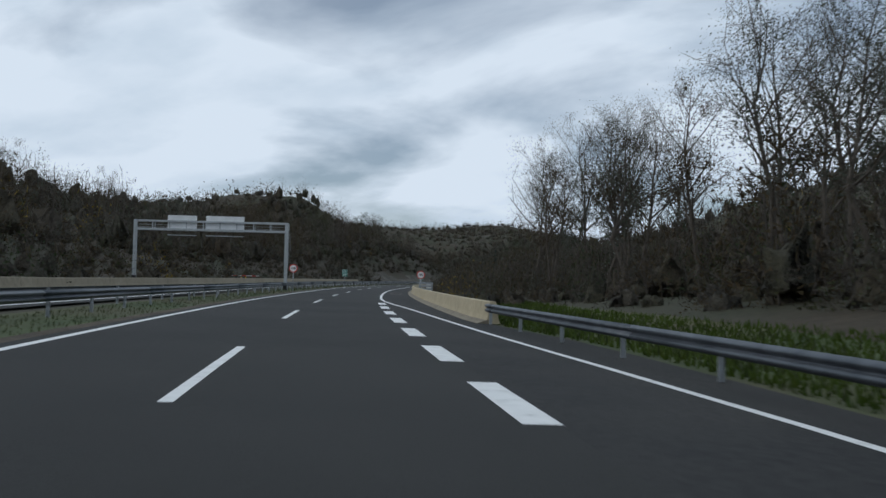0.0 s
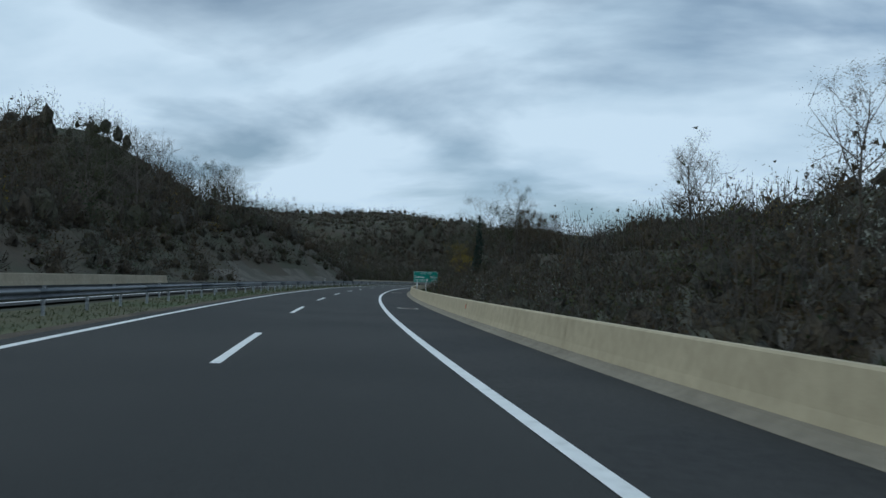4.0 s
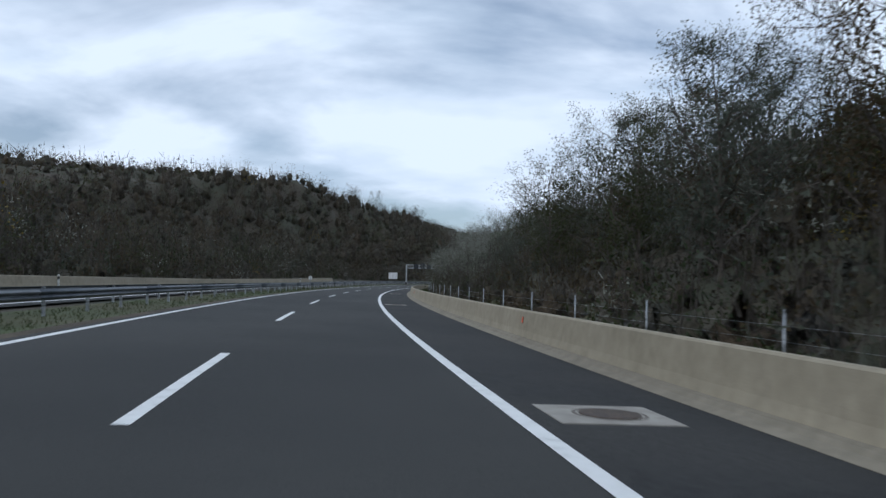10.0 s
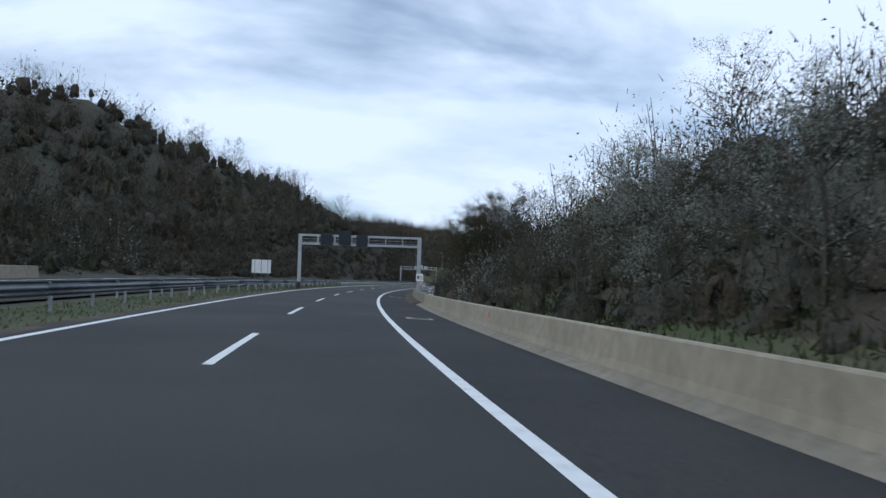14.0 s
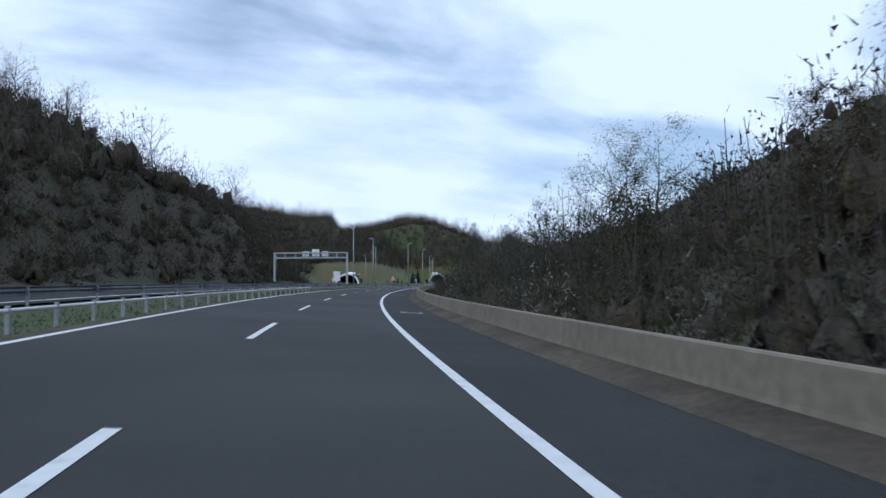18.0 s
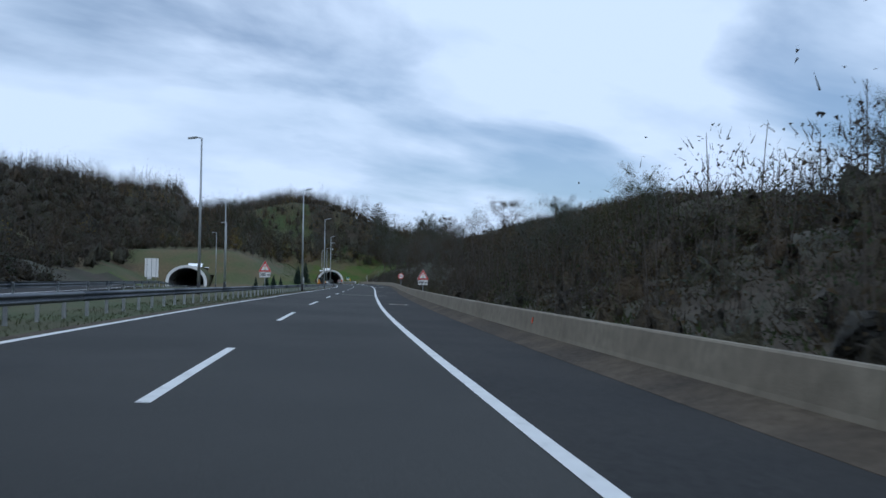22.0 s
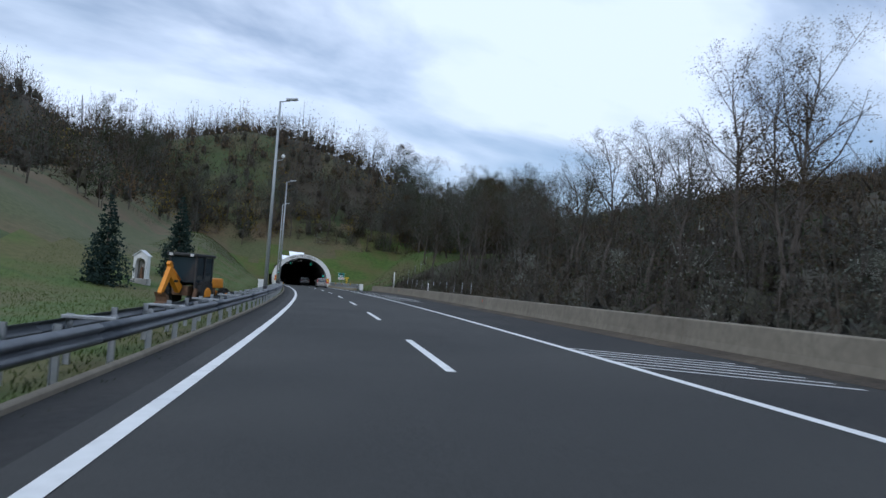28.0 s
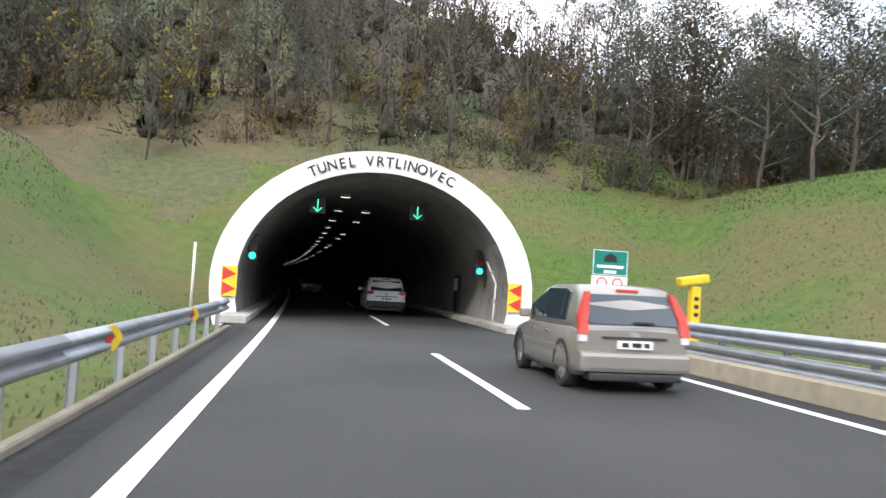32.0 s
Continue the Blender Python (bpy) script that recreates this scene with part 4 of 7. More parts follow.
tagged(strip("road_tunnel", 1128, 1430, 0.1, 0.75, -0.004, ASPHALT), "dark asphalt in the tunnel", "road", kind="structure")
tagged(strip("road_tunnel_edge", 1128, 1430, -8.9, -8.0, -0.004, ASPHALT), "dark asphalt at the tunnel wall", "road", kind="structure")

# warning plates on the ring
for x, flip in ((-4.72, 1), (4.72, -1)):
    pl = new("warning_plate")
    tagged(pl, "red and yellow arrow warning plate on a tunnel ring", "warning plate", "portal warning plates")
    pl.matrix_world = portal.matrix_world @ Matrix.Translation((x, -0.03, 1.15))
    bm = bmesh.new(); plate(bm, [(-0.24, -0.48), (0.24, -0.48), (0.24, 0.48), (-0.24, 0.48)], -0.02, 0.02)
    part("panel", bm, SIGN_YELLOW, pl)
    bm = bmesh.new()
    for z in (-0.24, 0.24):
        plate(bm, [(-0.22 * flip, z - 0.22), (0.22 * flip, z), (-0.22 * flip, z + 0.22)][::flip], -0.026, -0.021)
    part("arrow", bm, SIGN_RED, pl, "two red triangles")

# hanging lane signals
for x in (-2.05, 1.75):
    sig = new("lane_signal")
    tagged(sig, "black lane signal with a lit green arrow under the vault", "lane signal", "lane signals")
    sig.matrix_world = portal.matrix_world @ Matrix.Translation((x, 4.0, 4.15))
    bm = bmesh.new(); box(bm, -0.30, 0.30, 0, 0.16, -0.30, 0.30, bevel=0.02)
    part("housing", bm, VMS, sig)
    bm = bmesh.new()
    box(bm, -0.022, 0.022, -0.012, -0.004, -0.2, 0.24)
    for k in (-1, 1):
        box(bm, -0.02, 0.02, -0.012, -0.004, 0.0, 0.22, m=Matrix.Translation((0, 0, -0.23)) @ pose(0, 0, 0, 0, 45 * k, 0))
    part("arrow", bm, GREEN_ON, sig, "lit green downward arrow")
    bm = bmesh.new(); tube(bm, (0, 0.08, 0.3), (0, 0.08, 0.95), 0.03)
    part("hanger", bm, STEEL_GREY, sig)
# traffic lights on the tunnel walls
for x, z in ((-4.15, 2.35), (4.1, 2.35)):
    tl = new("traffic_light")
    tagged(tl, "three-lamp traffic light showing green on the tunnel wall", "traffic light", "tunnel traffic lights")
    tl.matrix_world = portal.matrix_world @ Matrix.Translation((x, 1.4 if x < 0 else 3.0, z))
    bm = bmesh.new(); box(bm, -0.16, 0.16, 0, 0.2, -0.48, 0.48, bevel=0.03)
    part("housing", bm, SIGN_BLACK, tl)
    for i, (zz, m) in enumerate(((0.30, LENS_OFF), (0.0, LENS_OFF), (-0.30, CYAN_ON))):
        bm = bmesh.new(); disc(bm, (0, zz), 0.125, -0.012, 0.0, 20)
        lens = part("lens", bm, m, tl, "lit green lens" if i == 2 else "dark lens")
        bm = bmesh.new()
        for k in range(9):
            a, b = math.pi * k / 8, math.pi * (k + 1) / 8
            if k < 8:
                vs = [bm.verts.new((0.14 * math.cos(q), yy, zz + 0.14 * math.sin(q))) for q in (a, b) for yy in (-0.12, 0.0)]
                bm.faces.new((vs[0], vs[1], vs[3], vs[2]))
        part("visor", bm, SIGN_BLACK, tl)
# luminaires along the vault, a row left of the middle
for i in range(34):
    s = PORTAL + 7 + 7.0 * i
    for dd in ((-0.9, 0.5) if i % 3 else (-0.9,)):
        lum = new("tunnel_lamp")
        tagged(lum, "narrow lit lamp under the tunnel vault", "tunnel lamp", "tunnel lamps")
        o = at(s, PORTAL_D + dd, 4.85)
        lum.matrix_world = pose(o.x, o.y, o.z, 0, 0, heading(s))
        bm = bmesh.new(); box(bm, -0.22, 0.22, -0.10, 0.10, 0.0, 0.12, bevel=0.015)
        part("housing", bm, STEEL_GREY, lum)
        bm = bmesh.new(); box(bm, -0.19, 0.19, -0.07, 0.07, -0.012, -0.002)
        part("diffuser", bm, LAMP_ON, lum)
# niche with an emergency sign on the right wall, cable conduit, handrail post
niche = new("emergency_niche")
tagged(niche, "dark emergency niche with a white sign on a tunnel wall", "niche")
o = at(PORTAL + 9, PORTAL_D + 4.42)
niche.matrix_world = pose(o.x, o.y, o.z, 0, 0, heading(PORTAL + 9))
bm = bmesh.new(); box(bm, -0.05, 0.1, -0.45, 0.45, 0.3, 1.9, bevel=0.01)
part("door", bm, SIGN_BLACK, niche)
bm = bmesh.new(); box(bm, -0.09, -0.052, -0.3, 0.3, 1.2, 1.75)
part("sign", bm, SIGN_WHITE, niche)
conduit = new("cable_conduit")
tagged(conduit, "pale cable conduit running up the tunnel wall", "conduit")
conduit.matrix_world = portal.matrix_world
bm = bmesh.new()
tube(bm, (4.45, 1.9, 0.1), (4.5, 1.9, 1.6), 0.035); tube(bm, (4.5, 1.9, 1.6), (4.28, 2.6, 2.4), 0.035)
part("pipe", bm, WHITE, conduit)
bm = bmesh.new(); box(bm, 4.40, 4.50, 1.84, 1.96, 0.9, 1.05); box(bm, 4.36, 4.46, 2.1, 2.2, 1.95, 2.08)
part("clip", bm, STEEL_GREY, conduit)

# ---- lamps, gantries, signs ----
def street_lamp(s, d, z_top, arm=1):
    thing = new("street_lamp")
    tagged(thing, "tall tapered grey steel street lamp with a black foot", "street lamp", "street lamps")
    g = float(ground_z(s, d))
    thing.matrix_world = stand(s, d)
    h = z_top - g
    bm = bmesh.new(); tube(bm, (0, 0, 0.9), (0, 0, h), 0.125, 0.06, 12)
    part("pole", bm, STEEL_GREY, thing)
    bm = bmesh.new(); tube(bm, (0, 0, -0.3), (0, 0, 0.9), 0.15, 0.135, 12)
    part("foot", bm, SIGN_BLACK, thing, "black painted foot")
    bm = bmesh.new(); tube(bm, (0, 0, h - 0.02), (0.55 * arm, 0, h + 0.10), 0.045, 0.04, 8)
    part("arm", bm, STEEL_GREY, thing)
    bm = bmesh.new()
    box(bm, 0.30, 1.0, -0.15, 0.15, -0.06, 0.07, bevel=0.04, m=Matrix.Translation((0.05 * arm, 0, h + 0.1)) @ pose(0, 0, 0, 0, -8 * arm, 0 if arm > 0 else 180))
    head = part("lamp_head", bm, STEEL_GREY, thing)
    bm = bmesh.new()
    box(bm, 0.38, 0.92, -0.11, 0.11, -0.075, -0.062, m=Matrix.Translation((0.05 * arm, 0, h + 0.1)) @ pose(0, 0, 0, 0, -8 * arm, 0 if arm > 0 else 180))
    part("glass", bm, SIGN_BACK, head)
    return thing


for s in (894, 944, 985, 1030, 1075, 1110):
    lamp = street_lamp(s, -9.25, {985: 11.7, 1030: 12.2, 1075: 12.4}.get(s, 12.8))
    if s in (985, 1030):
        bm = bmesh.new(); tube(bm, (0, 0, 8.6), (0.45, 0, 8.75), 0.025); tube(bm, (0.45, 0, 8.75), (0.45, 0, 9.1), 0.02)
        part("bracket", bm, STEEL_GREY, lamp)
        bm = bmesh.new(); bmesh.ops.create_uvsphere(bm, u_segments=12, v_segments=8, radius=0.12, matrix=Matrix.Translation((0.45, 0, 8.95)))
        part("camera_dome", bm, SIGN_WHITE, lamp, "white dome camera")
for s, d in ((808, -11.4), (854, -13.8), (903, -20.6), (950, -28.4), (986, -36.0)):
    street_lamp(s, d, 12.4, -1)


def gantry(s, d0, d1, top, label, face, panels, ladder_side=1):
    """A steel portal over a carriageway with a trussed walkway; panels: (x, z, width, height, material) of what it carries."""
    thing = new("sign_gantry")
    tagged(thing, label, "gantry")
    g0, g1 = float(ground_z(s, d0)), float(ground_z(s, d1))
    o = xy(s, d0)
    thing.matrix_world = pose(float(o[0]), float(o[1]), 0, 0, 0, heading(s))
    w = d1 - d0
    for x, g in ((0, g0), (w, g1)):
        bm = bmesh.new(); box(bm, x - 0.17, x + 0.17, -0.17, 0.17, g + 0.75, top, bevel=0.02)
        part("column", bm, STEEL_GREY, thing)
        bm = bmesh.new(); box(bm, x - 0.20, x + 0.20, -0.20, 0.20, g - 0.3, g + 0.75, bevel=0.02)
        part("column_foot", bm, SIGN_BLACK if d0 < -9.5 or x == 0 else STEEL_GREY, thing)
    for name, z0, z1, y0, y1 in (("top_chord", top - 0.22, top, -0.12, 0.12), ("bottom_chord", top - 1.12, top - 0.88, -0.12, 0.12), ("rear_top_rail", top - 0.12, top - 0.05, 0.85, 0.92), ("rear_bottom_chord", top - 1.10, top - 0.95, 0.82, 0.95)):
        bm = bmesh.new(); box(bm, 0.17 if y0 < 0.5 else 0, w - 0.17 if y0 < 0.5 else w, y0, y1, z0, z1, bevel=0.012)
        part(name, bm, STEEL_GREY, thing)
    n = max(4, int(w / 1.7))
    for i in range(1, n):
        x = w * i / n
        bm = bmesh.new(); box(bm, x - 0.05, x + 0.05, -0.06, 0.06, top - 0.88, top - 0.22)
        part("upright", bm, STEEL_GREY, thing)
        bm = bmesh.new(); box(bm, x - 0.03, x + 0.03, 0.86, 0.92, top - 0.95, top - 0.05)
        part("rail_post", bm, STEEL_GREY, thing)
        bm = bmesh.new(); box(bm, x - 0.04, x + 0.04, 0.12, 0.84, top - 1.09, top - 1.0)
        part("floor_joist", bm, STEEL_GREY, thing)
    for z in (top - 0.45, top - 0.72):
        bm = bmesh.new(); tube(bm, (0, 0.89, z), (w, 0.89, z), 0.022, sides=6)
        part("hand_rail", bm, STEEL_GREY, thing)
    bm = bmesh.new(); box(bm, 0.2, w - 0.2, 0.14, 0.82, top - 0.995, top - 0.965)
    part("walkway_grating", bm, ZINC_DARK, thing)
    # caged ladder at one column
    x = w if ladder_side > 0 else 0.0
    lad = part("ladder", _ladder(x, 0.45, (g1 if ladder_side > 0 else g0) + 2.3, top - 0.1), STEEL_GREY, thing)
    part("cage", _cage(x, 0.45, (g1 if ladder_side > 0 else g0) + 3.0, top - 1.2), STEEL_GREY, lad)
    bm = bmesh.new(); box(bm, x - 0.05, x + 0.5, 0.0, 0.04, top - 1.1, top - 0.2); 
    for f in bm.faces[:]:
        pass
    bm.free()
    for name, x, z, pw, ph, m in panels:
        bm = bmesh.new(); box(bm, x - pw / 2, x + pw / 2, face * 0.20 - 0.08, face * 0.20 + 0.08, z - ph / 2, z + ph / 2, bevel=0.025)
        pan = part(name, bm, m, thing)
        bm = bmesh.new()
        for k in range(4):
            xx = x - pw / 2 + pw * (k + 0.5) / 4
            box(bm, xx - 0.015, xx + 0.015, face * 0.32 - 0.03, face * 0.32 + 0.03, z - ph / 2 + 0.05, z + ph / 2 - 0.05)
        part("rib", bm, m, pan)
    return thing


def _ladder(x, y, z0, z1):
    bm = bmesh.new()
    for k in (-0.2, 0.2):
        tube(bm, (x + k, y, z0), (x + k, y, z1), 0.022, sides=6)
    z = z0 + 0.15
    while z < z1:
        tube(bm, (x - 0.2, y, z), (x + 0.2, y, z), 0.014, sides=5)
        z += 0.3
    return bm


def _cage(x, y, z0, z1):
    bm = bmesh.new()
    z = z0
    while z <= z1:
        pts = [(x + 0.36 * math.cos(a), y + 0.1 + 0.5 * math.sin(a), z) for a in (math.pi * i / 8 for i in range(9))]
        for p, q in zip(pts, pts[1:]):
            tube(bm, p, q, 0.015, sides=4, caps=False)
        z += 0.75
    for i in range(1, 8, 2):
        a = math.pi * i / 8
        tube(bm, (x + 0.36 * math.cos(a), y + 0.1 + 0.5 * math.sin(a), z0), (x + 0.36 * math.cos(a), y + 0.1 + 0.5 * math.sin(a), z1), 0.012, sides=4)
    return bm


gantry(89, -26.9, -10.7, 7.35, "grey steel gantry over the opposite carriageway with white sign backs", 1,
       [("sign_back", 7.6 + 1.9, 7.05, 4.1, 1.7, SIGN_BACK), ("sign_back", 3.0 + 1.9, 7.05, 3.1, 1.7, SIGN_BACK), ("lamp_tray", 9.5, 5.75, 4.1, 0.10, STEEL_GREY), ("lamp_tray", 4.9, 5.75, 3.1, 0.10, STEEL_GREY)], 1)
g1 = gantry(588.5, -8.75, 3.75, 6.05, "grey steel gantry carrying three dark message displays", -1,
            [("display", 2.75, 5.55, 1.25, 1.2, VMS), ("display", 4.65, 5.72, 1.25, 1.45, VMS), ("display", 6.45, 5.45, 1.2, 1.2, VMS)], 1)
gantry(793, -23.6, -10.5, 6.75, "grey steel gantry over the opposite carriageway with a rail", 1,
       [("display_back", 5.6, 6.45, 1.2, 0.9, SIGN_BACK), ("display_back", 7.4, 6.65, 1.3, 1.3, SIGN_BACK), ("display_back", 9.1, 6.45, 1.2, 0.9, SIGN_BACK)], -1)


def sign_thing(s, d, label, category="road sign", turn=0.0):
    thing = new("road_sign")
    tagged(thing, label, category)
    thing.matrix_world = stand(s, d, 0, turn)
    return thing, float(ground_z(s, d))


def posts(thing, xs, z1, r=0.035, m=ZINC):
    for x in xs:
        bm = bmesh.new(); tube(bm, (x, 0.06, -0.4), (x, 0.06, z1), r, sides=8)
        part("post", bm, m, thing)


def panel(thing, w, h, z, m, name="panel", y=0.0, border=None, rim=0.02):
    bm = bmesh.new(); box(bm, -w / 2, w / 2, y - 0.015, y + 0.02, z - h / 2, z + h / 2, bevel=0.006)
    p = part(name, bm, m, thing)
    if border:
        bm = bmesh.new()
        for x0, x1, z0, z1 in ((-w / 2 + rim, w / 2 - rim, h / 2 - 2 * rim, h / 2 - rim), (-w / 2 + rim, w / 2 - rim, -h / 2 + rim, -h / 2 + 2 * rim), (-w / 2 + rim, -w / 2 + 2 * rim, -h / 2 + 2 * rim, h / 2 - 2 * rim), (w / 2 - 2 * rim, w / 2 - rim, -h / 2 + 2 * rim, h / 2 - 2 * rim)):
            box(bm, x0, x1, y - 0.021, y - 0.0155, z + z0, z + z1)
        part("border", bm, border, p)
    return p


FACE = pose(0, 0, 0, 90, 0, 0)


def text_on(thing, text, x, z, size, m, align="CENTER", y=-0.022, bold=0.0):
    return writing(text, size, m, thing, Matrix.Translation((x, y, z)) @ FACE, 0.003, align, bold=bold)


def round_sign(s, d, z, r, label, kind):
    thing, g = sign_thing(s, d, label)
    z -= g
    posts(thing, [0], z + r * 0.6)
    bm = bmesh.new(); disc(bm, (0, z), r, -0.015, 0.02)
    p = part("panel", bm, SIGN_RED, thing, "red rimmed round plate")
    bm = bmesh.new(); disc(bm, (0, z), r * 0.78, -0.022, -0.0155)
    part("field", bm, SIGN_WHITE, p)
    if kind == "100":
        text_on(thing, "100", 0, z, r * 0.78, SIGN_BLACK, y=-0.027, bold=0.008)
    else:      # two vehicles side by side, plain shapes
        bm = bmesh.new()
        box(bm, -0.30 * r / 0.45, -0.04, -0.028, -0.0225, z - 0.06, z + 0.10); box(bm, -0.36 * r / 0.45, -0.31 * r / 0.45, -0.028, -0.0225, z - 0.06, z + 0.03)
        part("symbol", bm, SIGN_RED, p)
        bm = bmesh.new(); box(bm, 0.04, 0.27 * r / 0.45, -0.028, -0.0225, z - 0.06, z + 0.02); box(bm, 0.08, 0.2 * r / 0.45, -0.028, -0.0225, z + 0.02, z + 0.08)
        part("symbol", bm, SIGN_BLACK, p)
    return thing


def warning_sign(s, d, apex, text, symbol, label, w=0.98):
    thing, g = sign_thing(s, d, label)
    apex -= g
    h = w * 0.866
    zc = apex - h
    posts(thing, [0], apex - 0.25)
    def tri(k, cz):
        c = zc + h / 3
        return [(-w / 2 * k, c - h / 3 * k + cz), (w / 2 * k, c - h / 3 * k + cz), (0, c + 2 * h / 3 * k + cz)]
    bm = bmesh.new(); plate(bm, tri(1.0, 0), -0.012, 0.02)
    p = part("panel", bm, SIGN_WHITE, thing, "white triangular plate")
    bm = bmesh.new(); plate(bm, tri(0.95, 0), -0.018, -0.0125)
    part("border", bm, SIGN_RED, p, "broad red border")
    bm = bmesh.new(); plate(bm, tri(0.60, 0), -0.024, -0.0185)
    part("field", bm, SIGN_WHITE, p)
    c = zc + h / 3
    if symbol == "lights":
        for dz, m in ((0.15, SIGN_RED), (0.0, SIGN_YELLOW), (-0.14, SIGN_GREEN)):
            bm = bmesh.new(); disc(bm, (0, c + dz), 0.062, -0.030, -0.0245, 16)
            part("symbol", bm, m, p)
    else:
        bm = bmesh.new()
        plate(bm, [(-0.17, c - 0.14)] + [(0.17 * math.cos(a), c + 0.02 + 0.17 * math.sin(a)) for a in (math.pi - math.pi * i / 10 for i in range(11))] + [(0.17, c - 0.14), (0.09, c - 0.14)] + [(0.09 * math.cos(a), c - 0.02 + 0.1 * math.sin(a)) for a in (math.pi * i / 10 for i in range(11))] + [(-0.09, c - 0.14)], -0.030, -0.0245)
        part("symbol", bm, SIGN_BLACK, p)
    z2 = zc - 0.24
    panel(thing, 0.86, 0.42, z2, SIGN_WHITE, "plate", border=SIGN_BLACK, rim=0.014)
    text_on(thing, text, 0, z2, 0.30, SIGN_BLACK, bold=0.01)
    return thing


round_sign(79.5, 3.75, 1.95, 0.40, "round white speed sign with a red rim behind the barrier", "100")
round_sign(82, -8.95, 2.35, 0.42, "round white speed sign with a red rim in the median", "100")
round_sign(915, 3.95, 2.15, 0.45, "round no-overtaking sign for lorries beside the barrier", "cars")
warning_sign(634.5, 3.9, 2.0, "500 m", "tunnel", "triangular tunnel warning sign with a 500 m plate")
warning_sign(860, 4.0, 2.45, "300 m", "lights", "triangular traffic-light warning sign with a 300 m plate", 1.06)
warning_sign(855.5, -8.95, 2.95, "300 m", "lights", "triangular traffic-light warning sign standing in the median", 1.05)

# route number signs
for s, d, zt, k in ((130, 3.9, 2.35, 0.80), (130.5, -8.35, 2.9, 1.0)):
    thing, g = sign_thing(s, d, "green and white route number sign on a post")
    zt -= g
    posts(thing, [0], zt - 0.05)
    for i, tx in enumerate(("A 4", "E 65", "E 71")):
        z = zt - (0.18 + 0.37 * i) * k
        panel(thing, 0.82 * k, 0.35 * k, z, SIGN_GREEN, border=SIGN_WHITE, rim=0.022)
        text_on(thing, tx, 0, z, 0.27 * k, SIGN_WHITE, bold=0.006)

# direction sign
thing, g = sign_thing(272.3, 4.85, "large green distance sign on three white posts")
z = 2.05 - g
for x in (-1.35, 0.05, 1.4):
    bm = bmesh.new(); box(bm, x - 0.07, x + 0.07, 0.05, 0.13, -0.5, z + 0.6, bevel=0.01)
    part("post", bm, WHITE, thing, "white square post")
panel(thing, 3.85, 1.70, z, SIGN_GREEN, border=SIGN_WHITE, rim=0.03)
for x, tx in ((-0.62, "E 65"), (0.0, "E 71"), (0.62, "A 4")):
    bm = bmesh.new()
    for x0, x1, z0, z1 in ((-0.25, 0.25, 0.115, 0.13), (-0.25, 0.25, -0.13, -0.115), (-0.25, -0.235, -0.115, 0.115), (0.235, 0.25, -0.115, 0.115)):
        box(bm, x + x0, x + x1, -0.021, -0.0155, z + 0.54 + z0, z + 0.54 + z1)
    part("number_frame", bm, SIGN_WHITE, thing)
    text_on(thing, tx, x, z + 0.54, 0.19, SIGN_WHITE)
for tx, km, dz in (("Čakovec", "28 km", -0.03), ("Varaždin", "6 km", -0.50)):
    text_on(thing, tx, -1.70, z + dz, 0.42, SIGN_WHITE, "LEFT", bold=0.004)
    text_on(thing, km, 1.72, z + dz, 0.42, SIGN_WHITE, "RIGHT", bold=0.004)
bm = bmesh.new(); box(bm, 0.0, 0.36, -0.021, -0.0155, z - 0.66, z - 0.32)
part("exit_symbol", bm, SIGN_WHITE, thing)
bm = bmesh.new(); box(bm, 0.10, 0.15, -0.027, -0.0215, z - 0.63, z - 0.37); box(bm, 0.18, 0.23, -0.027, -0.0215, z - 0.63, z - 0.45, m=None)
part("exit_arrow", bm, SIGN_GREEN, thing)

# backs of the opposite carriageway's signs
for s, d, w, h, zt, cols in ((630.5, -21.3, 3.0, 2.1, 4.1, 3), (527, -20.8, 0.7, 0.7, 1.95, 1), (946, -41.3, 2.5, 3.5, 5.2, 3), (962, -45.6, 0.7, 1.4, 2.7, 1)):
    thing, g = sign_thing(s, d, "plain white back of a road sign on posts")
    zc = zt - g - h / 2
    panel(thing, w, h, zc, SIGN_BACK if w < 2.4 or w > 2.6 else WHITE)
    xs = [-w / 2 + w * (i + 0.5) / cols for i in range(cols)]
    posts(thing, xs, zt - g - 0.1, 0.05)
    bm = bmesh.new()
    for x in xs:
        box(bm, x - 0.03, x + 0.03, -0.055, -0.016, zc - h / 2, zc + h / 2)
    part("stiffener", bm, ZINC_DARK, thing)

# reflecting box sign on the gantry column
thing = new("round_hole_sign")
tagged(thing, "square white sign with a black headlamp symbol on a column", "road sign")
thing.matrix_world = stand(588.5, 3.75) @ Matrix.Translation((0.12, -0.28, 1.85 - float(ground_z(588.5, 3.75))))
panel(thing, 0.76, 0.80, 0.0, SIGN_WHITE, border=STEEL_GREY, rim=0.01)
bm = bmesh.new(); plate(bm, [(0.0 + 0.19 * math.cos(a) * 1.1 - 0.06, 0.19 * math.sin(a)) for a in (math.pi / 2 + math.pi * i / 16 for i in range(17))], -0.024, -0.016)
part("symbol", bm, SIGN_BLACK, thing)
bm = bmesh.new()
for i in range(5):
    box(bm, -0.02, 0.22, -0.024, -0.016, -0.012, 0.012, m=Matrix.Translation((0.02, 0, 0.16 - 0.08 * i)) @ pose(0, 0, 0, 0, 20, 0))
part("beam_mark", bm, SIGN_BLACK, thing)

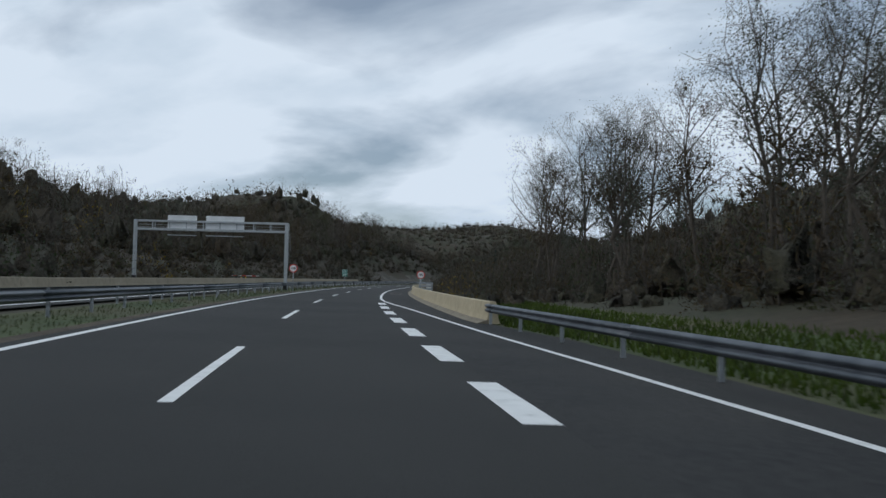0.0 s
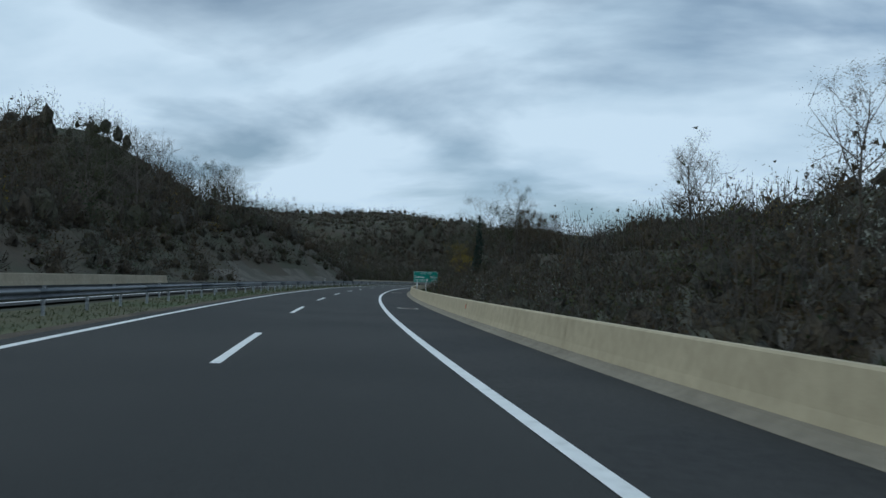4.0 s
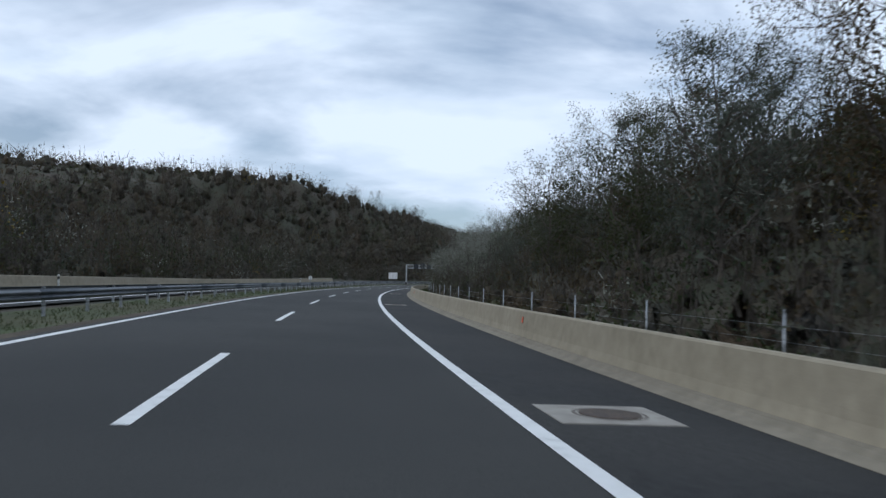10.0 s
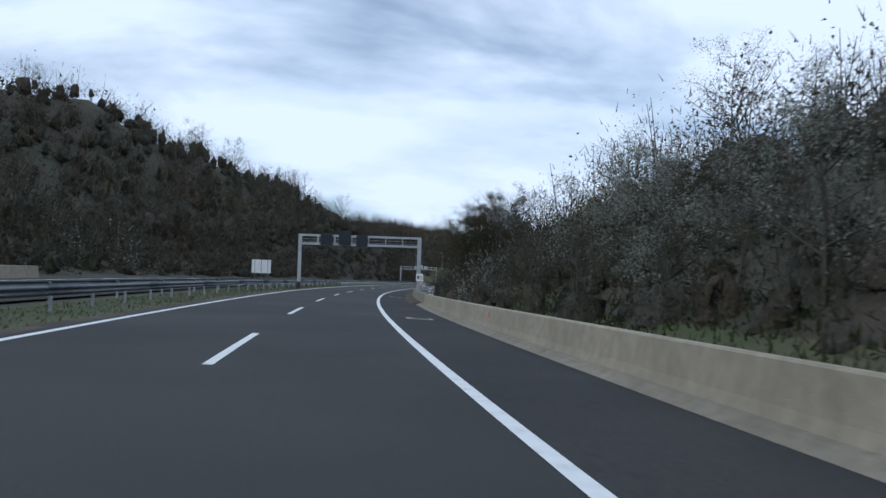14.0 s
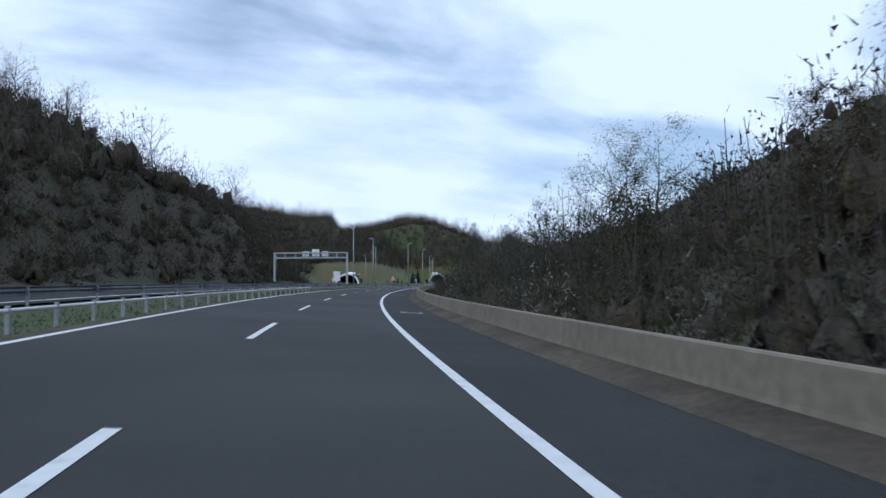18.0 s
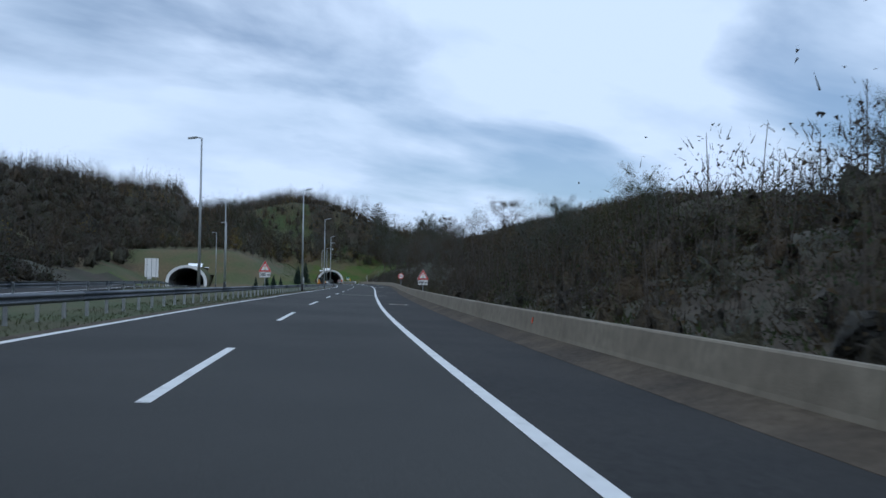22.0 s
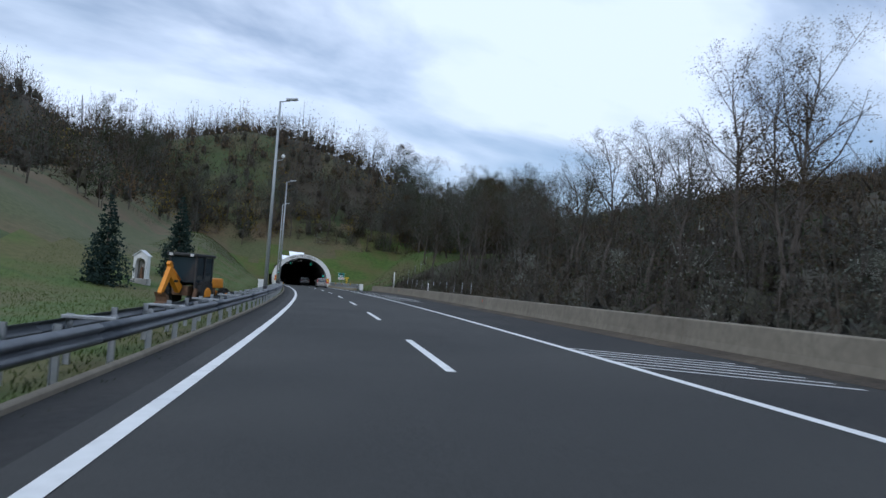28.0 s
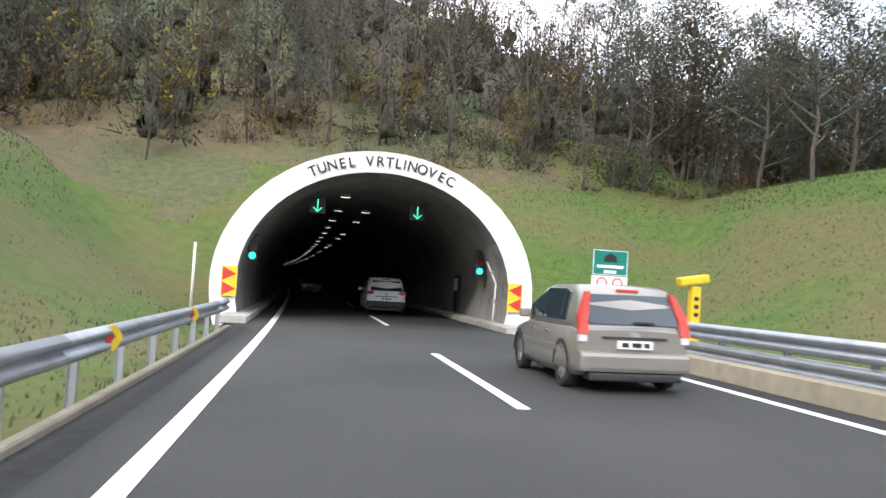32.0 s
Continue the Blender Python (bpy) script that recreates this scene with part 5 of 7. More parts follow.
# short steel guard panels and service boxes behind the barrier
for s, d in ((83.5, 4.4), (586.3, 4.7)):
    thing = new("steel_screen")
    tagged(thing, "short galvanised screen of three steel beams behind the barrier", "screen", "steel screens")
    thing.matrix_world = stand(s, d, 0.15)
    for x in (-0.62, 0.62):
        bm = bmesh.new(); box(bm, x - 0.05, x + 0.05, 0, 0.1, -0.3, 1.25)
        part("post", bm, ZINC, thing)
    for z in (0.55, 0.85, 1.12):
        bm = bmesh.new(); box(bm, -0.72, 0.72, -0.06, -0.005, z - 0.11, z + 0.09, bevel=0.03)
        part("beam", bm, ZINC, thing)
    cab = new("service_cabinet")
    tagged(cab, "small white roadside service cabinet", "cabinet")
    cab.matrix_world = stand(s + 2.0, d + 0.45, 0.1)
    bm = bmesh.new(); box(bm, -0.3, 0.3, -0.2, 0.2, -0.2, 1.15, bevel=0.02)
    body = part("body", bm, SIGN_BACK, cab)
    bm = bmesh.new(); box(bm, -0.34, 0.34, -0.24, 0.24, 1.152, 1.2, bevel=0.01)
    part("lid", bm, SIGN_BACK, cab)
    bm = bmesh.new(); box(bm, -0.26, 0.26, -0.215, -0.202, 0.1, 1.08)
    part("door", bm, WHITE, cab)

# tunnel information sign and yellow lamp post on the right
thing, g = sign_thing(1127.6, 2.6, "green and white tunnel information sign on two posts")
z = 2.45 - g
posts(thing, (-0.35, 0.35), z + 0.3)
panel(thing, 1.15, 0.80, z, SIGN_GREEN, border=SIGN_WHITE)
panel(thing, 1.15, 0.42, z - 0.62, SIGN_WHITE, "lower_panel")
bm = bmesh.new(); plate(bm, [(-0.22, z + 0.02), (0.22, z + 0.02), (0.18, z + 0.2), (0.0, z + 0.3), (-0.18, z + 0.2)], -0.024, -0.016)
part("symbol", bm, SIGN_BLACK, thing)
for zz, ww in ((z - 0.12, 0.85), (z - 0.28, 0.4)):
    bm = bmesh.new(); box(bm, -ww / 2, ww / 2, -0.022, -0.016, zz - 0.045, zz + 0.045)
    part("text_bar", bm, SIGN_WHITE, thing)
for x in (-0.25, 0.25):
    bm = bmesh.new(); disc(bm, (x, z - 0.62), 0.17, -0.022, -0.016, 20)
    ro = part("round_mark", bm, SIGN_RED, thing)
    bm = bmesh.new(); disc(bm, (x, z - 0.62), 0.125, -0.028, -0.0225, 20)
    part("field", bm, SIGN_WHITE, ro)
thing = new("emergency_phone")
tagged(thing, "yellow emergency telephone post with an angled hood", "emergency phone")
thing.matrix_world = stand(1123, 3.1)
bm = bmesh.new(); box(bm, -0.12, 0.12, -0.12, 0.12, -0.4, 1.75, bevel=0.03)
part("body", bm, SIGN_YELLOW, thing)
bm = bmesh.new(); box(bm, -0.16, 0.62, -0.16, 0.16, 1.755, 1.97, bevel=0.05, m=Matrix.Translation((0, 0, 0.25)) @ pose(0, 0, 0, 0, -10, 0) @ Matrix.Translation((0, 0, -0.22)))
part("hood", bm, SIGN_YELLOW, thing)
for zz in (1.05, 1.25, 1.45):
    bm = bmesh.new(); box(bm, -0.06, 0.06, -0.128, -0.122, zz - 0.05, zz + 0.05)
    part("plate", bm, SIGN_BLACK, thing)

# chevron plates on the guard rails near the tunnel
for s, d, dirn in [(s, float(LEFT_RAIL(s)) + 0.10, 1) for s in (1083, 1089, 1095, 1101, 1107.6, 1113.6, 1119.6)] + [(s, float(np.interp(s, [1097, 1105, 1129], [2.4, 1.15, 0.75])) - 0.11, -1) for s in (1102, 1110, 1119)]:
    thing = new("chevron_plate")
    tagged(thing, "small yellow and red chevron plate on a guard rail", "chevron plate", "chevron plates")
    p = at(s, d, 0.63 if dirn > 0 else 0.82)
    thing.matrix_world = pose(p.x, p.y, p.z, 0, 0, heading(s) + (65 if dirn > 0 else -65))
    bm = bmesh.new(); plate(bm, [(-0.13, -0.14), (0.0, -0.14), (0.13, 0.0), (0.0, 0.14), (-0.13, 0.14), (0.0, 0.0)], -0.012, 0.0)
    part("chevron", bm, SIGN_YELLOW, thing)
    bm = bmesh.new(); plate(bm, [(-0.15, -0.12), (-0.03, 0.0), (-0.15, 0.12)], -0.011, -0.001)
    part("arrow", bm, SIGN_RED, thing)
# white marker posts, block, small cabinets on the verge
for s, d, h in ((1090.5, -9.9, 2.6), (1127, -9.6, 2.3), (1090.5, 6.3, 2.9), (1060, 5.6, 1.6)):
    thing = new("marker_post")
    tagged(thing, "slim white marker post with a dark foot", "marker post", "marker posts")
    thing.matrix_world = stand(s, d)
    bm = bmesh.new(); tube(bm, (0, 0, 0.5), (0, 0, h), 0.085 if h > 2.4 else 0.04, 0.08 if h > 2.4 else 0.036, 10)
    part("shaft", bm, WHITE, thing)
    bm = bmesh.new(); tube(bm, (0, 0, -0.2), (0, 0, 0.5), 0.088 if h > 2.4 else 0.043, sides=10)
    part("foot", bm, SIGN_BLACK, thing)
thing = new("service_cabinet")
tagged(thing, "white roadside electrical cabinet behind the guard rail", "cabinet")
thing.matrix_world = stand(1041.5, -10.0, -0.05)
bm = bmesh.new(); box(bm, -0.3, 0.3, -0.25, 0.25, -0.2, 1.25, bevel=0.02)
part("body", bm, WHITE, thing)
bm = bmesh.new(); box(bm, -0.34, 0.34, -0.29, 0.29, 1.252, 1.31, bevel=0.01)
part("lid", bm, WHITE, thing)
bm = bmesh.new(); box(bm, -0.24, 0.24, -0.262, -0.252, 0.1, 1.15)
part("door", bm, SIGN_BACK, thing)
thing = new("rail_end_block")
tagged(thing, "white end block of a guard rail beside hatched paint", "end block")
p = at(1096.7, 2.5)
thing.matrix_world = pose(p.x, p.y, p.z, 0, 0, heading(1096))
bm = bmesh.new(); box(bm, -0.2, 0.25, -0.5, 0.3, 0.12, 0.98, bevel=0.05)
part("shell", bm, SIGN_WHITE, thing)
bm = bmesh.new(); box(bm, -0.1, 0.15, -0.3, 0.2, -0.1, 0.12)
part("foot", bm, ZINC, thing)
# orange-white boom on the opposite verge
thing = new("road_boom")
tagged(thing, "red and white boom on yellow posts beside the opposite road", "boom")
thing.matrix_world = stand(136, -25.0)
bm = bmesh.new(); tube(bm, (-6.5, 0, 1.15), (1.6, 0, 1.15), 0.05)
part("boom", bm, SIGN_WHITE, thing)
bm = bmesh.new()
for i in range(5):
    tube(bm, (-6.0 + 1.6 * i, 0, 1.15), (-5.3 + 1.6 * i, 0, 1.15), 0.056)
part("red_band", bm, SIGN_RED, thing)
for x in (-1.4, -0.6):
    bm = bmesh.new(); box(bm, x - 0.07, x + 0.07, -0.07, 0.07, -0.4, 1.0)
    part("post", bm, SIGN_YELLOW, thing)
for s in (337, 527, 420):
    thing = new("delineator")
    tagged(thing, "white plastic edge post with a black band", "edge post", "edge posts")
    thing.matrix_world = stand(s, float(left_axis(s)) - 5.7)
    bm = bmesh.new(); box(bm, -0.06, 0.06, -0.04, 0.04, -0.2, 1.0, bevel=0.02)
    part("shaft", bm, WHITE, thing)
    bm = bmesh.new(); box(bm, -0.062, 0.062, -0.044, 0.044, 0.62, 0.85)
    part("band", bm, SIGN_BLACK, thing)

# ---- vehicles ----
def paint_coat(name, color, metal, rough):
    m = material(name, [tuple(0.93 * c for c in color), color], scale=2.0, rough=rough, metal=metal)
    m.node_tree.nodes["Principled BSDF"].inputs["Coat Weight"].default_value = 0.5
    return m


SILVER_COAT = paint_coat("warm_silver_coat", (0.31, 0.29, 0.26), 0.55, 0.35)
GREY_COAT = paint_coat("dark_side_coat", (0.30, 0.28, 0.25), 0.6, 0.38)
WHITE_COAT = paint_coat("white_coat", (0.78, 0.78, 0.77), 0.0, 0.3)
DARK_COAT = paint_coat("dark_blue_coat", (0.05, 0.055, 0.07), 0.4, 0.3)
TRIM = material("black_plastic", [(0.02, 0.02, 0.02), (0.035, 0.035, 0.034)], scale=6, rough=0.6)
TYRE = material("tyre_rubber", [(0.018, 0.018, 0.018), (0.03, 0.03, 0.03)], scale=8, rough=0.9)
ALLOY = material("alloy", [(0.42, 0.42, 0.41), (0.52, 0.52, 0.51)], scale=5, rough=0.4, metal=0.8)
RED_LAMP = material("tail_lamp_red", [(0.42, 0.03, 0.02), (0.52, 0.05, 0.03)], scale=9, rough=0.2)
CLEAR_LAMP = material("lamp_clear", [(0.6, 0.6, 0.6), (0.7, 0.7, 0.7)], scale=9, rough=0.2)
GLASS = bpy.data.materials.new("tinted_glass")
GLASS.use_nodes = True
_b = GLASS.node_tree.nodes["Principled BSDF"]
_b.inputs["Base Color"].default_value, _b.inputs["Roughness"].default_value = (0.025, 0.04, 0.05, 1), 0.06
_b.inputs["Coat Weight"].default_value = 0.6


def loft(bm, secs, index=0):
    """Skin through sections of equal length; each a list of points."""
    rows = [[bm.verts.new(p) for p in sec] for sec in secs]
    n = len(rows[0])
    for a, b in zip(rows, rows[1:]):
        for i in range(n):
            f = bm.faces.new((a[i], a[(i + 1) % n], b[(i + 1) % n], b[i]))
            f.material_index, f.smooth = index, True
    bm.faces.new(rows[0][::-1]).material_index = index
    bm.faces.new(rows[-1]).material_index = index
    bmesh.ops.recalc_face_normals(bm, faces=bm.faces)


def car(s, d, label, coat, L, W, H, belt, rear_rake, lamps, lower=None, side=None, plate_name=True, seed=0):
    """A hatchback seen from behind: y runs forward, its tail at y = 0."""
    thing = new("car")
    tagged(thing, label, "car")
    p = at(s, d)
    thing.matrix_world = pose(p.x, p.y, p.z, 0, 0, heading(s)) @ pose(0, 0, 0, 0, float(np.interp(s, BANK_S, BANK)), 0)
    w = W / 2
    gc = 0.20
    def sec(y, half, z0, z1, crown=0.03):
        return [(-half * 0.93, y, z0), (-half, y, z0 + 0.12), (-half, y, (z0 + z1) / 2), (-half * 0.965, y, z1 - 0.06), (-half * 0.90, y, z1), (0, y, z1 + crown), (half * 0.90, y, z1), (half * 0.965, y, z1 - 0.06), (half, y, (z0 + z1) / 2), (half, y, z0 + 0.12), (half * 0.93, y, z0), (0, y, z0 - 0.01)]
    bm = bmesh.new()
    loft(bm, [sec(0.02, w * 0.90, gc + 0.20, belt - 0.05), sec(0.10, w * 0.97, gc + 0.06, belt), sec(0.45, w, gc, belt + 0.01), sec(L * 0.5, w, gc - 0.02, belt), sec(L * 0.70, w, gc, belt - 0.03), sec(L * 0.74, w, gc, belt - 0.06), sec(L * 0.90, w * 0.97, gc + 0.02, belt - 0.16), sec(L * 0.97, w * 0.88, gc + 0.08, belt - 0.30), sec(L, w * 0.72, gc + 0.18, belt - 0.42)])
    body = part("body", bm, coat, thing)
    # cabin
    def cab(y, half, z0, z1):
        return [(-half, y, z0), (-half * 0.97, y, z0 + (z1 - z0) * 0.35), (-half * 0.87, y, z0 + (z1 - z0) * 0.85), (-half * 0.78, y, z1), (0, y, z1 + 0.02), (half * 0.78, y, z1), (half * 0.87, y, z0 + (z1 - z0) * 0.85), (half * 0.97, y, z0 + (z1 - z0) * 0.35), (half, y, z0), (0, y, z0 - 0.02)]
    bm = bmesh.new()
    r = rear_rake
    loft(bm, [cab(0.06, w * 0.93, belt - 0.06, belt - 0.02), cab(0.06 + r * 0.5, w * 0.93, belt - 0.05, belt + (H - belt) * 0.55), cab(0.10 + r, w * 0.93, belt - 0.05, H - 0.05), cab(0.40 + r, w * 0.94, belt - 0.05, H), cab(L * 0.45, w * 0.94, belt - 0.05, H - 0.005), cab(L * 0.58, w * 0.93, belt - 0.05, H - 0.08), cab(L * 0.72, w * 0.92, belt - 0.06, belt + 0.05), cab(L * 0.76, w * 0.90, belt - 0.08, belt - 0.06)])
    part("roof", bm, coat, thing)
    # rear window, lying on the raked back
    bm = bmesh.new()
    zb, zt = belt + 0.05, H - 0.13
    yb, yt = 0.045 + r * 0.18, 0.075 + r * 0.90
    plate(bm, [(-w * 0.78, 0.0), (w * 0.78, 0.0), (w * 0.68, 1.0), (-w * 0.68, 1.0)], -0.03, 0.05)
    for v in bm.verts:
        t = v.co.z
        v.co.y += (yb + (yt - yb) * t) - 0.02
        v.co.z = zb + (zt - zb) * t
    part("rear_window", bm, GLASS, thing, "dark rear window")
    bm = bmesh.new(); box(bm, -0.02, 0.30, yb - 0.075, yb - 0.055, zb + 0.02, zb + 0.045)
    part("wiper", bm, TRIM, thing)
    for sgn in (-1, 1):     # side windows
        for k, (y0, y1, top0, top1) in enumerate(((0.42 + r, 0.62 + r, 0.80, 0.86), (0.68 + r, L * 0.45, 0.88, 0.88), (L * 0.46, L * 0.64, 0.88, 0.40))):
            bm = bmesh.new()
            pts = [(y0, 0.10), (y1, 0.10), (y1, top1), (y0, top0)]
            vs = []
            for yy, t in pts:
                z = belt + (H - belt) * t
                half = w * 0.945 * (1 - 0.02 * t - (0.10 if t > 0.5 else 0.0) * (t - 0.35) / 0.5)
                vs.append((sgn * (half + 0.012), yy, z))
            a = [bm.verts.new(q) for q in vs]; b = [bm.verts.new((q[0] - sgn * 0.03, q[1], q[2])) for q in vs]
            bm.faces.new(a); bm.faces.new(b[::-1])
            for i in range(4):
                bm.faces.new((a[i], b[i], b[(i + 1) % 4], a[(i + 1) % 4]))
            bmesh.ops.recalc_face_normals(bm, faces=bm.faces)
            part("side_window", bm, GLASS, thing)
        bm = bmesh.new(); box(bm, sgn * (w + 0.09) - 0.09, sgn * (w + 0.09) + 0.09, L * 0.62, L * 0.62 + 0.10, belt + 0.02, belt + 0.17, bevel=0.03)
        part("door_mirror", bm, coat, thing)
        bm = bmesh.new(); box(bm, sgn * w - 0.01, sgn * w + 0.018, 0.9, L * 0.74, 0.52, 0.60, bevel=0.006)
        part("side_trim", bm, coat, thing)
        for y in (L * 0.36, L * 0.56):
            bm = bmesh.new(); box(bm, sgn * w - 0.012, sgn * w + 0.022, y, y + 0.18, belt - 0.16, belt - 0.125, bevel=0.006)
            part("door_handle", bm, coat, thing)
        # lamps
        bm = bmesh.new()
        if lamps == "tall":
            plate(bm, [(sgn * w * q, t) for q, t in ((0.80, 0.0), (0.965, 0.0), (0.955, 0.45), (0.78, 1.0), (0.70, 1.0), (0.80, 0.35))], 0.0, 0.10)
            z0, z1 = belt - 0.10, H - 0.10
            for v in bm.verts:
                t = v.co.z
                v.co.y += -0.018 + 0.02 + max(0.0, t - 0.12) * (r * 0.92) - 0.01
                v.co.z = z0 + (z1 - z0) * t
        else:
            plate(bm, [(sgn * w * q, z) for q, z in ((0.60, belt - 0.08), (0.97, belt - 0.14), (0.98, belt + 0.02), (0.66, belt + 0.04))], -0.005, 0.14)
        bmesh.ops.recalc_face_normals(bm, faces=bm.faces)
        lamp = part("tail_lamp", bm, RED_LAMP, thing, "red tail lamp")
        bm = bmesh.new()
        plate(bm, [(sgn * w * q, z) for q, z in ((0.82, belt - 0.20), (0.95, belt - 0.20), (0.95, belt - 0.11), (0.82, belt - 0.11))], -0.006 if lamps == "tall" else -0.012, 0.1)
        bmesh.ops.recalc_face_normals(bm, faces=bm.faces)
        part("reversing_lens", bm, CLEAR_LAMP, lamp)
    bm = bmesh.new(); box(bm, -0.17, 0.17, 0.10 + r - 0.055, 0.12 + r, H - 0.09, H - 0.05, bevel=0.01)
    part("brake_lamp", bm, RED_LAMP, thing, "high red brake lamp")
    # bumper, tailgate lines, plate
    bm = bmesh.new(); box(bm, -w * 0.96, w * 0.96, -0.10, 0.30, gc + 0.10, gc + 0.38, bevel=0.06)
    part("bumper", bm, lower or coat, thing)
    bm = bmesh.new(); box(bm, -w * 0.80, w * 0.80, -0.085, 0.2, gc - 0.02, gc + 0.095, bevel=0.03)
    part("valance", bm, TRIM, thing)
    bm = bmesh.new(); box(bm, -0.48, 0.48, -0.02, 0.05, gc + 0.565, gc + 0.60, bevel=0.008)
    part("handle_strip", bm, TRIM, thing)
    bm = bmesh.new(); box(bm, -0.26, 0.26, -0.035, 0.03, gc + 0.43, gc + 0.545, bevel=0.004)
    pl = part("number_plate", bm, SIGN_WHITE, thing, "white plate with dark bars")
    bm = bmesh.new(); box(bm, -0.20, -0.10, -0.040, -0.036, gc + 0.455, gc + 0.52); box(bm, -0.05, 0.09, -0.040, -0.036, gc + 0.455, gc + 0.52); box(bm, 0.13, 0.21, -0.040, -0.036, gc + 0.455, gc + 0.52)
    part("plate_bar", bm, SIGN_BLACK, pl)
    bm = bmesh.new(); disc(bm, (0, belt - 0.10), 0.05, 0.0, 0.04, 16); bmesh.ops.scale(bm, vec=(1.6, 1, 1), verts=bm.verts)
    part("badge", bm, ALLOY, thing)
    # wheels
    for y in (0.72, L - 0.80):
        for sgn in (-1, 1):
            bm = bmesh.new()
            prof = [(0.20, -0.09), (0.27, -0.10), (0.305, -0.085), (0.315, -0.05), (0.315, 0.05), (0.305, 0.085), (0.27, 0.10), (0.20, 0.09)]
            n = 26
            ring = [[bm.verts.new((q, math.cos(a) * rr, math.sin(a) * rr)) for rr, q in prof] for a in (2 * math.pi * i / n for i in range(n))]
            for i in range(n):
                for j in range(len(prof) - 1):
                    bm.faces.new((ring[i][j], ring[i][j + 1], ring[(i + 1) % n][j + 1], ring[(i + 1) % n][j])).smooth = True
            bmesh.ops.translate(bm, vec=(sgn * (w - 0.10), y, 0.315), verts=bm.verts)
            bmesh.ops.recalc_face_normals(bm, faces=bm.faces)
            tyre = part("wheel", bm, TYRE, thing)
            bm = bmesh.new()
            bmesh.ops.create_cone(bm, cap_ends=True, segments=22, radius1=0.21, radius2=0.21, depth=0.05, matrix=Matrix.Translation((sgn * (w - 0.06), y, 0.315)) @ pose(0, 0, 0, 0, 90, 0))
            part("rim", bm, ZINC, tyre, "silver alloy rim")
            bm = bmesh.new()
            for k in range(5):
                box(bm, -0.012, 0.012, -0.035, 0.035, 0.0, 0.20, m=Matrix.Translation((sgn * (w - 0.028), y, 0.315)) @ pose(0, 0, 0, 72 * k, 0, 0))
            part("spoke", bm, ALLOY, tyre)
            bm = bmesh.new()     # arch lip
            m = 14
            for k in range(m):
                a0, a1 = math.pi * k / m, math.pi * (k + 1) / m
                vs = [bm.verts.new((xx, y + math.cos(a) * rr, 0.315 + math.sin(a) * rr)) for a in (a0, a1) for rr, xx in ((0.335, sgn * (w + 0.012)), (0.40, sgn * (w + 0.004)))]
                bm.faces.new((vs[0], vs[1], vs[3], vs[2]))
                vs = [bm.verts.new((xx, y + math.cos(a) * 0.335, 0.315 + math.sin(a) * 0.335)) for a in (a0, a1) for xx in (sgn * (w + 0.012), sgn * (w - 0.2))]
                bm.faces.new((vs[0], vs[1], vs[3], vs[2]))
            part("wheel_arch", bm, lower or TRIM, thing)
    return thing


car(1114.8, -1.8, "silver-grey estate hatchback driving towards the tunnel", SILVER_COAT, 4.02, 1.71, 1.52, 0.92, 0.30, "tall")
car(1139.5, -3.0, "white crossover car with dark lower trim entering the tunnel", WHITE_COAT, 4.3, 1.78, 1.60, 0.98, 0.42, "wide", TRIM)
car(1176.0, -5.6, "dark car deep inside the tunnel", DARK_COAT, 4.4, 1.78, 1.50, 0.95, 0.40, "wide")

# ---- backhoe loader on the meadow ----
DIGGER = material("digger_yellow", [(0.68, 0.24, 0.010), (0.80, 0.31, 0.016)], scale=3, rough=0.5, bump=0.05)
RUST = material("rusty_steel", [(0.10, 0.055, 0.03), (0.17, 0.10, 0.06)], scale=6, rough=0.85, bump=0.3)
dig = new("backhoe_loader")
tagged(dig, "yellow backhoe loader with a dark cab parked on the grass", "excavator")
dig.matrix_world = stand(1016.5, -12.0, 0.0, 70) @ Matrix.Scale(0.84, 4)


def beam(bm, a, b, h0, h1, w, index=0):
    """A tapered box beam from a to b in the x-z plane at depth y."""
    a, b = Vector(a), Vector(b)
    u = (b - a).normalized(); nrm = Vector((-u.z, 0, u.x))
    pts = [a + nrm * h0, a - nrm * h0, b - nrm * h1, b + nrm * h1]
    f = [bm.verts.new(p + Vector((0, -w, 0))) for p in pts]; g = [bm.verts.new(p + Vector((0, w, 0))) for p in pts]
    bm.faces.new(f); bm.faces.new(g[::-1])
    for i in range(4):
        bm.faces.new((f[i], g[i], g[(i + 1) % 4], f[(i + 1) % 4]))
    bmesh.ops.recalc_face_normals(bm, faces=bm.faces)


bm = bmesh.new(); box(bm, -0.55, 2.6, -0.45, 0.45, 0.55, 1.05, bevel=0.05)
part("chassis", bm, RUST, dig)
bm = bmesh.new(); box(bm, 1.55, 3.3, -0.55, 0.55, 1.0, 1.55, bevel=0.10)
part("bonnet", bm, DIGGER, dig)
bm = bmesh.new()
for x, y in ((-0.4, -0.75), (-0.4, 0.75), (1.35, -0.75), (1.35, 0.75), (0.45, -0.77), (0.45, 0.77)):
    box(bm, x - 0.05, x + 0.05, y - 0.05, y + 0.05, 0.95, 2.62)
box(bm, -0.5, 1.45, -0.82, -0.76, 0.95, 1.25); box(bm, -0.5, 1.45, 0.76, 0.82, 0.95, 1.25)
cabin = part("cab_frame", bm, TRIM, dig)
bm = bmesh.new(); box(bm, -0.6, 1.5, -0.88, 0.88, 2.622, 2.78, bevel=0.05)
part("cab_roof", bm, TRIM, cabin)
